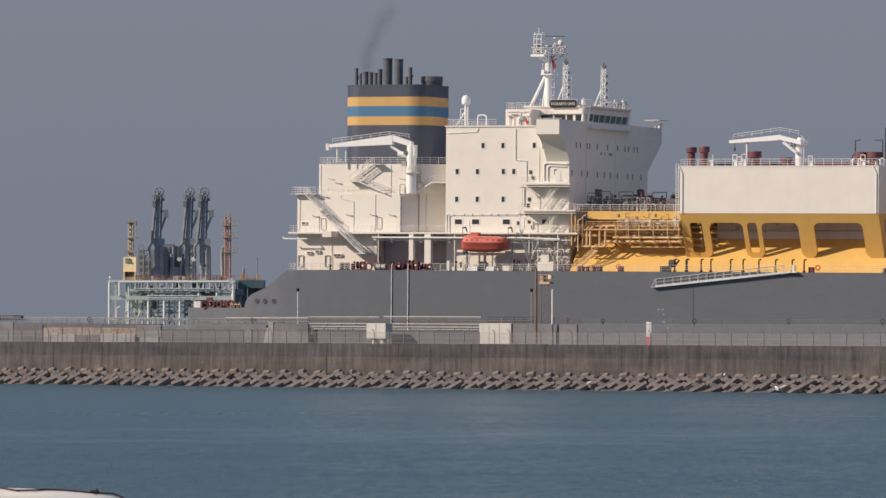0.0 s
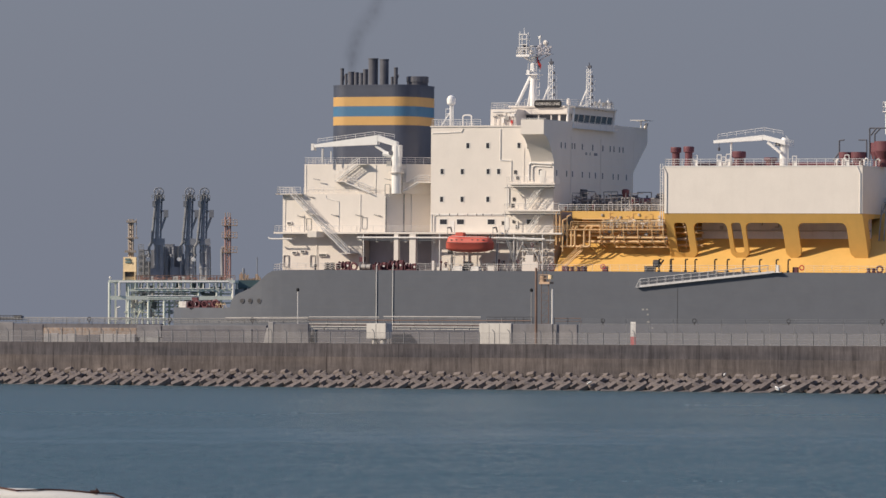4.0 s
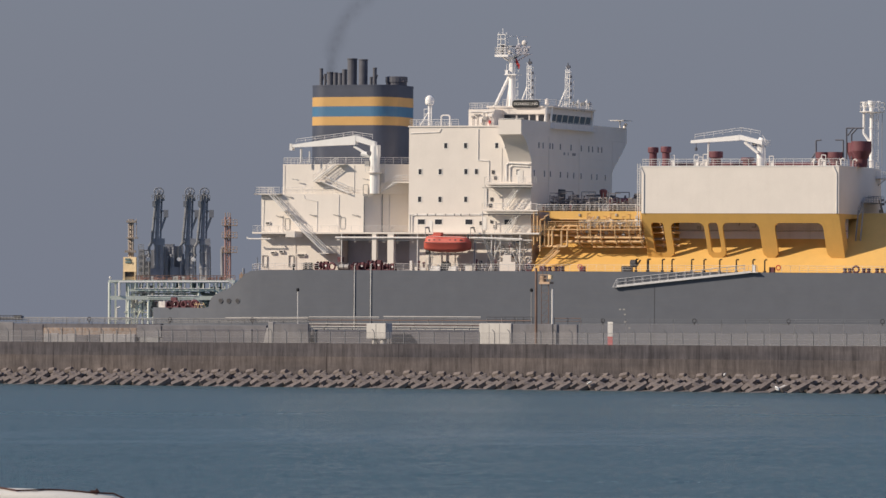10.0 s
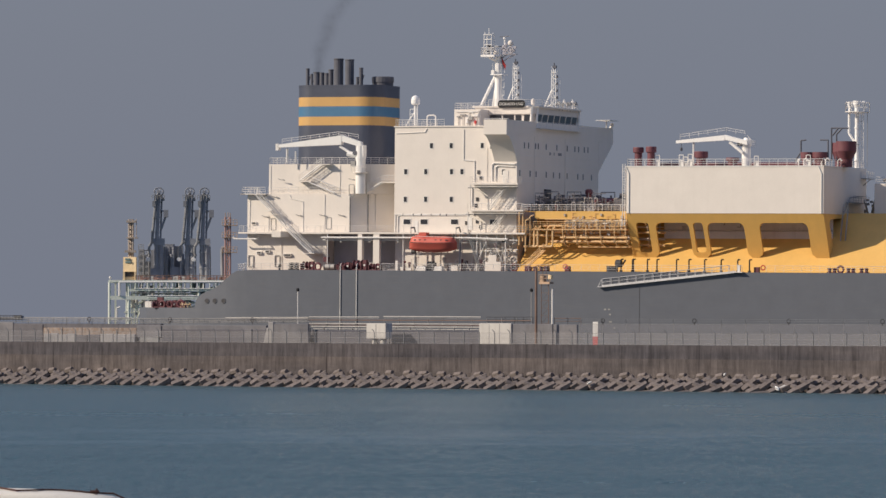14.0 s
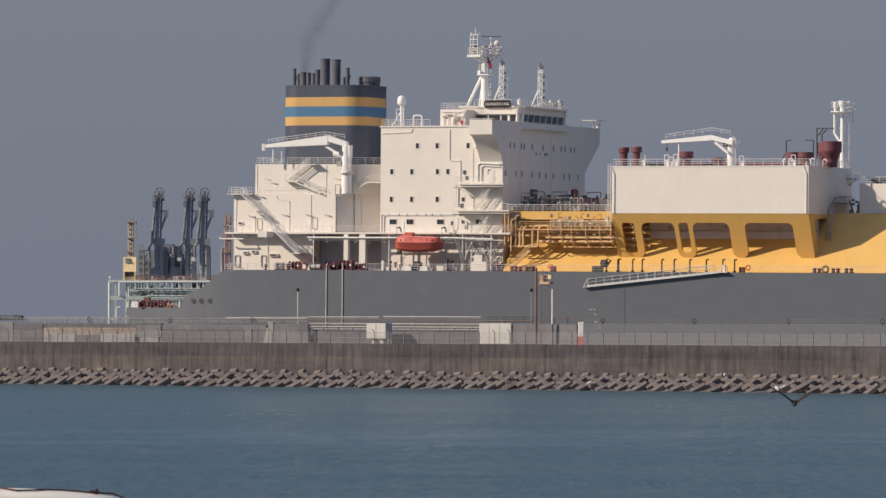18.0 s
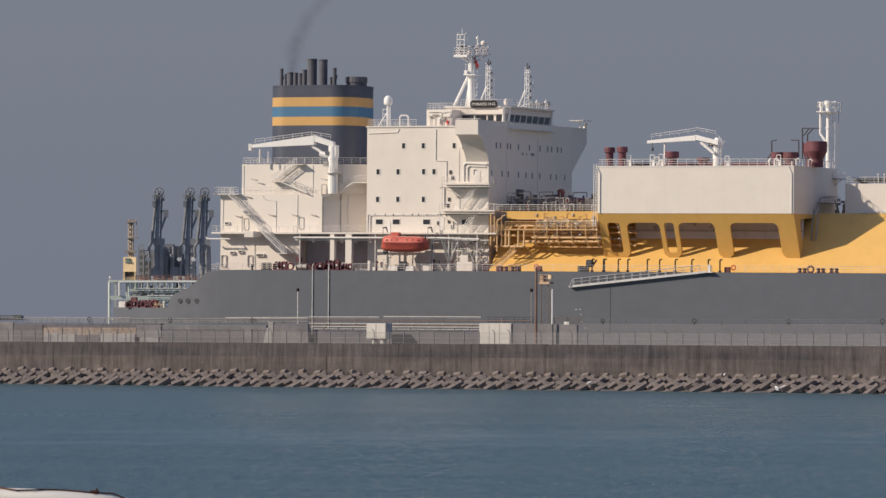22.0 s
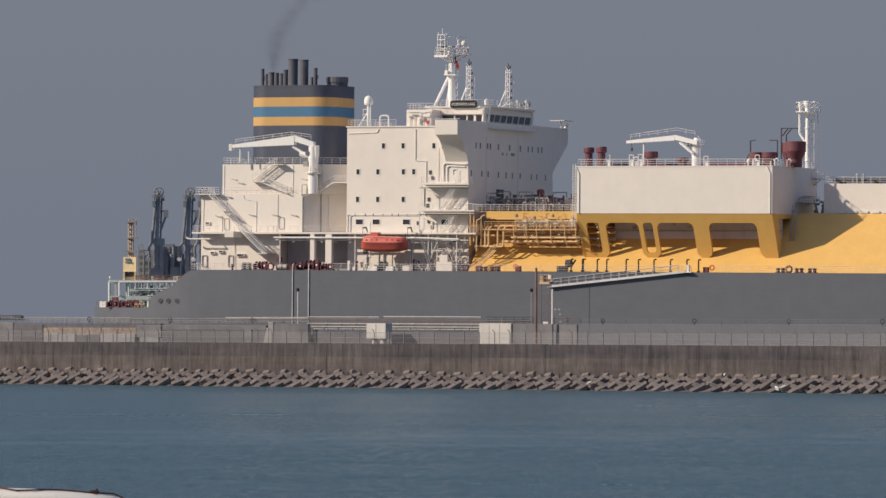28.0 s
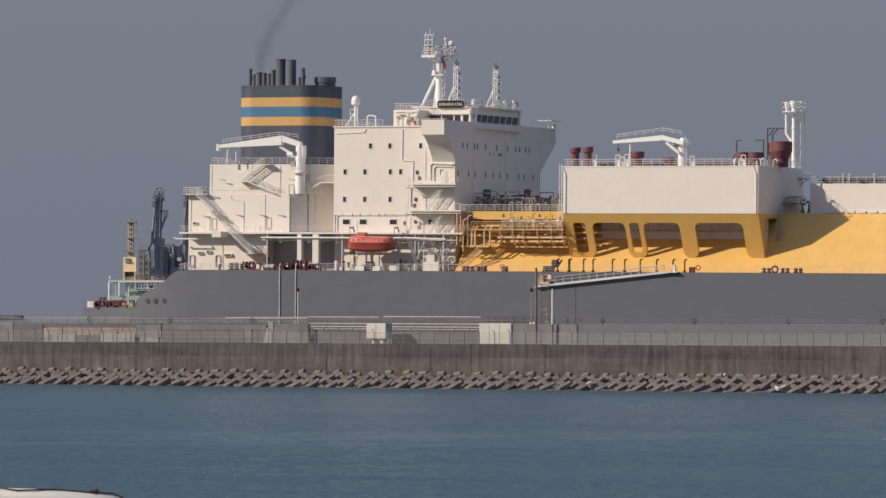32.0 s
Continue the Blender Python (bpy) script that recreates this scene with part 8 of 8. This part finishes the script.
part("boat_hull", bm, ORANGE, lifeboat, "orange lifeboat hull with a rubbing strake", True)
bm = bmesh.new()
rows = []
for i in range(NS):
    s = -1 + 2 * i / (NS - 1)
    w = (1 - abs(s) ** 5.0) ** 0.5 * 1.27 + 0.02
    top = 1.6 + (1.30 if s < -0.3 else 1.02) * (1 - abs(s) ** 6.0) ** 0.5
    rows.append([bm.verts.new((s * HALF * 0.985, -w * math.cos(a), 1.55 + (top - 1.55) * math.sin(a) ** 0.7)) for a in [math.pi * k / 10 for k in range(11)]])
for a, b in zip(rows, rows[1:]):
    for k in range(len(a) - 1):
        bm.faces.new((a[k], a[k + 1], b[k + 1], b[k]))
part("canopy", bm, ORANGE, lifeboat, "rounded orange canopy", True)
bm = bmesh.new()
plate(bm, rounded(-2.3, -1.0, 2.6, 3.26, 0.15), [], lambda u, v: (u, -0.6, v), Vector((0, 1.2, 0)))
part("conning_hatch", bm, ORANGE, lifeboat)
bm = bmesh.new()
run(bm, [(HALF * k / 8, -1.45 * (1 - abs(k / 8) ** 5.0) ** 0.5, 1.52 + 0.12 * (k / 8) ** 2) for k in range(-7, 8)], 0.055, 5)
tube(bm, (-HALF * 0.9, 0, 0.1), (-HALF * 0.75, 0, 0.1), 0.35, n=10)
part("strake", bm, DARK, lifeboat)
for k in (-3, -2, -1, 1, 2, 3):
    bm = bmesh.new()
    box(bm, k * 0.92 - 0.16, k * 0.92 + 0.16, -1.24, -1.1, 1.92, 2.1)
    part("canopy_window", bm, DARK, lifeboat)
bm = bmesh.new()
run(bm, [(-HALF * 0.8, -0.9, 2.62), (0.2, -0.95, 2.55), (HALF * 0.8, -0.85, 2.42)], 0.03, 5)
part("grab_rail", bm, WHITE_TRIM, lifeboat)
for x in (-HALF * 0.86, HALF * 0.86):
    bm = bmesh.new()
    box(bm, x - 0.12, x + 0.12, -0.12, 0.12, 2.3, 3.0)
    part("lifting_hook", bm, DARK, lifeboat)
lifeboat_local = Matrix.Translation((LX, LY, LZ))
for x in (lb0 + 0.2, lb1 - 0.2):
    bm = bmesh.new()
    run(bm, [(x, 3.2, DK), (x, 3.3, BZ + 0.1), (x, 2.7, BZ + 0.95), (x, 1.4, BZ + 0.85)], 0.14, 6)
    run(bm, [(x, 1.4, BZ + 0.85), (x, 1.3, LZ + 2.3)], 0.05, 5)
    part("boat_davit", bm, JSTEEL, ship, "grey gravity davit arm")

# ---- accommodation ladder stowed along the hull ----
gangway = thing("gangway", "long pale aluminium accommodation ladder stowed along the hull", "gangway")
g0, g1 = Vector((16.5, -1, 14.05)), Vector((39.0, -1, 16.46))
bm = bmesh.new()
for y in (-0.62, -0.12):
    p, q = Vector((g0.x, y, g0.z)), Vector((g1.x, y, g1.z))
    d = Vector((0, 0, 0.17))
    v = [bm.verts.new(c) for c in (p - d, q - d, q + d, p + d)]
    bm.faces.new(v)
r = bmesh.ops.extrude_face_region(bm, geom=bm.faces[:])
bmesh.ops.translate(bm, verts=[e for e in r["geom"] if isinstance(e, bmesh.types.BMVert)], vec=(0, 0.06, 0))
part("stringer", bm, GANGWAY, gangway)
bm = bmesh.new()
for i in range(40):
    c = g0.lerp(g1, (i + 0.5) / 40)
    box(bm, c.x - 0.27, c.x + 0.27, -0.56, -0.12, c.z - 0.10, c.z - 0.06)
part("treads", bm, GALV, gangway)
rails("handrail", [(g0.x, -0.60, g0.z + 0.1), (g1.x - 1.0, -0.60, g1.z - 0.0)], gangway, h=1.05, gap=1.45, r=0.04, material=GANGWAY, bars=2)
rails("handrail", [(g0.x, -0.10, g0.z + 0.1), (g1.x - 1.0, -0.10, g1.z - 0.0)], gangway, h=1.05, gap=1.45, r=0.04, material=GANGWAY, bars=2)
bm = bmesh.new()
box(bm, g0.x - 0.7, g0.x + 0.1, -0.7, -0.06, g0.z - 0.16, g0.z - 0.08)
tube(bm, (g0.x - 0.65, -0.6, g0.z - 0.1), (g0.x - 0.05, -0.6, g0.z + 1.1), 0.045, n=5)
part("foot_platform", bm, GANGWAY, gangway)
bm = bmesh.new()
for f in (0.08, 0.5, 0.95):
    c = g0.lerp(g1, f)
    tube(bm, (c.x, -0.6, c.z - 0.2), (c.x, 0.05, c.z - 0.3), 0.07, n=6)
part("stowing_bracket", bm, DARK, gangway)
bm = bmesh.new()
box(bm, g1.x - 0.2, g1.x + 1.3, -0.75, 0.4, DK - 0.06, DK + 0.06)
box(bm, g1.x + 0.3, g1.x + 0.75, -0.2, 0.3, DK + 0.06, DK + 1.15)
tube(bm, (g1.x + 0.5, -0.65, DK + 0.06), (g1.x + 0.5, -0.65, DK + 1.3), 0.06, n=5)
part("ladder_turntable", bm, WHITE_TRIM, ship)

# ---- smoke from the funnel: thin wisps that rise, drift forward and spread ----


wisps = []
rnd = random.Random(17)
SX, SY, SZ0 = -43.95, 22.0, 49.85
for i in range(46):
    bm = bmesh.new()
    n1, n2 = 14, 5
    rows = []
    for k in range(n2 + 1):
        r = k / n2
        rows.append([bm.verts.new((r * math.cos(a * math.tau / n1), 0.25 * (1 - r * r) + 0.06 * math.sin(3 * a * math.tau / n1) * r, r * math.sin(a * math.tau / n1))) for a in range(n1)] if k else [bm.verts.new((0, 0.25, 0))])
    for a in range(n1):
        b = (a + 1) % n1
        bm.faces.new((rows[0][0], rows[1][a], rows[1][b]))
        for k in range(1, n2):
            bm.faces.new((rows[k][a], rows[k + 1][a], rows[k + 1][b], rows[k][b]))
    ob = part("smoke_wisp", bm, SMOKE, None, smooth=True)
    tagged(ob, "thin dark wisp of exhaust smoke above the funnel", "smoke", "smoke from the funnel")
    ob.scale = (rnd.uniform(1.7, 2.9), 1.6, rnd.uniform(2.4, 3.6))
    ob.visible_shadow = False
    wisps.append((ob, i * 0.80 - 4.5, rnd.uniform(-1, 1), rnd.uniform(-12, 12)))


def wisp_place(age, sway, tilt):
    """Where a wisp stands on the ship, seconds after it leaves the pipe; before that it waits in the funnel."""
    if age < 0:
        return Matrix.Translation((SX + 1.8, 24.0, SZ0 - 7.5)) @ pose(0, 0, 0, 0, 0, 84)
    h = 2.3 * age
    x = SX + 0.45 + 0.0086 * h ** 2.53 + 0.045 * sway * h
    open_up = 84 * max(0.0, 1 - h / 7.5)
    return Matrix.Translation((x, SY + 0.3 * sway, SZ0 - 0.6 + h)) @ pose(0, 0, 0, 0, 18 * min(1, h / 7) + 0.4 * tilt, open_up)


# ---- a dark kite that swoops over the water ----
kite = thing("kite", "dark brown bird of prey gliding low over the water", "bird")
bm = bmesh.new()
lathe(bm, [(0.01, -0.30), (0.05, -0.22), (0.085, -0.05), (0.08, 0.1), (0.05, 0.2), (0.045, 0.26), (0.01, 0.32)], 10)
bmesh.ops.rotate(bm, verts=bm.verts, matrix=Matrix.Rotation(radians(90), 3, "Y"))
part("body", bm, BIRD, kite, smooth=True)
bm = bmesh.new()
v = [bm.verts.new(p) for p in ((-0.2, -0.05, 0), (-0.2, 0.05, 0), (-0.52, 0.14, 0.0), (-0.46, 0.0, 0), (-0.52, -0.14, 0.0))]
bm.faces.new(v)
bmesh.ops.solidify(bm, geom=bm.faces[:], thickness=0.015)
part("tail", bm, BIRD, kite)
kite_wings = []
for s in (-1, 1):
    bm = bmesh.new()
    pts = [(0.12, 0.0), (0.17, 0.22), (0.16, 0.42), (0.06, 0.62), (-0.06, 0.80), (-0.12, 0.78), (-0.10, 0.66), (-0.16, 0.62), (-0.13, 0.50), (-0.16, 0.30), (-0.15, 0.0)]
    v = [bm.verts.new((x, s * y, 0.10 * math.sin(y * 2.6) - 0.05 * y)) for x, y in pts]
    bm.faces.new(v)
    bmesh.ops.triangulate(bm, faces=bm.faces[:])
    bmesh.ops.solidify(bm, geom=bm.faces[:], thickness=0.018)
    w = part("wing", bm, BIRD, kite)
    w.location = (0.02, s * 0.05, 0.03)
    kite_wings.append((w, s))

# ---- movement ----
def ship_pose(t):
    u = t / 32 - 0.5
    return pose(18.778 - 0.62369 * t + 0.0014264 * t * t, 900 + 3.08 * u, 0, 0, 0.372, -(23.11 + 0.9 * u))


def motions():
    times = [0, 2, 4, 6, 8, 10, 12, 14, 16, 18, 20, 22, 24, 26, 28, 30, 32]
    walk(ship, [(t, ship_pose(t)) for t in times])
    walk(lifeboat, [(t, ship_pose(t) @ lifeboat_local) for t in times])
    walk(gangway, [(t, ship_pose(t)) for t in times])
    walk(scanner, [(t / 2, pose(MX + 1.0, MY, 55.40, 0, 0, 23 - 160 * (t / 2 - 21.47))) for t in range(65)])
    walk(sea, [(0, pose(0, 0, 0)), (32, pose(-7, -9, 0))])
    for ob, born, sway, tilt in wisps:
        rows = [0.0] + [t for t in [born + a for a in (-0.1, 0, 0.7, 1.4, 2.1, 2.8, 3.5, 4.5, 6.0, 8.0, 12.0)] if 0.05 < t < 31.95] + [32.0]
        if born > 31.5:
            rows = [0.0, 32.0]
        walk(ob, [(t, ship_pose(t) @ wisp_place(t - born, sway, tilt)) for t in rows])
    # the kite: seconds, place, heading, climb, bank, wings' lift
    flight = [
        (0.0, (30.0, 95.0, 24.0), 250, -5, 0, 15), (16.0, (16.0, 95.0, 20.0), 250, -10, 0, 15), (17.2, (11.83, 150.00, 12.61), 250, -40, -5, 25), (17.4, (10.65, 150.00, 10.76), 255, -35, 0, -10), (17.5, (9.98, 150.00, 9.98), 265, -30, 12, -36), (17.6, (9.45, 150.00, 9.12), 268, -25, 5, -10), (17.8, (9.12, 150.00, 7.48), 268, -20, 0, 10),
        (18.0, (10.37, 165.00, 6.56), 270, -10, 0, 28), (18.1, (9.39, 150.00, 6.62), 268, 0, 8, 10), (18.3, (9.30, 150.00, 6.24), 262, 8, 20, -22), (18.5, (6.73, 150.00, 6.72), 255, 10, 22, -24), (18.7, (3.88, 170.00, 7.18), 235, 8, 10, 5), (18.9, (0.35, 190.00, 7.28), 225, 0, 0, -12), (19.0, (-1.80, 190.00, 7.46), 240, -8, -20, 10),
        (19.3, (-3.70, 178.00, 6.45), 262, -12, -26, 5), (19.5, (-3.76, 190.00, 5.98), 268, -12, -8, 12), (19.6, (-3.30, 190.00, 5.06), 270, -8, 0, 0), (19.7, (-2.55, 175.00, 3.44), 271, -20, 0, 3), (19.8, (-2.2, 160.00, 1.70), 272, -12, 0, 5), (20.2, (-1.88, 140.00, 1.50), 275, -8, 0, 8), (21.0, (-1.2, 105.0, 1.6), 280, 5, 0, 12), (32.0, (12.0, 60.0, 4.0), 300, 5, 0, 15)]
    walk(kite, [(t, pose(*p, bank, -climb, head)) for t, p, head, climb, bank, lift in flight])
    for w, s in kite_wings:
        walk(w, [(t, pose(0.02, s * 0.05, 0.03, s * lift, 0, 0)) for t, p, head, climb, bank, lift in flight])


motions()
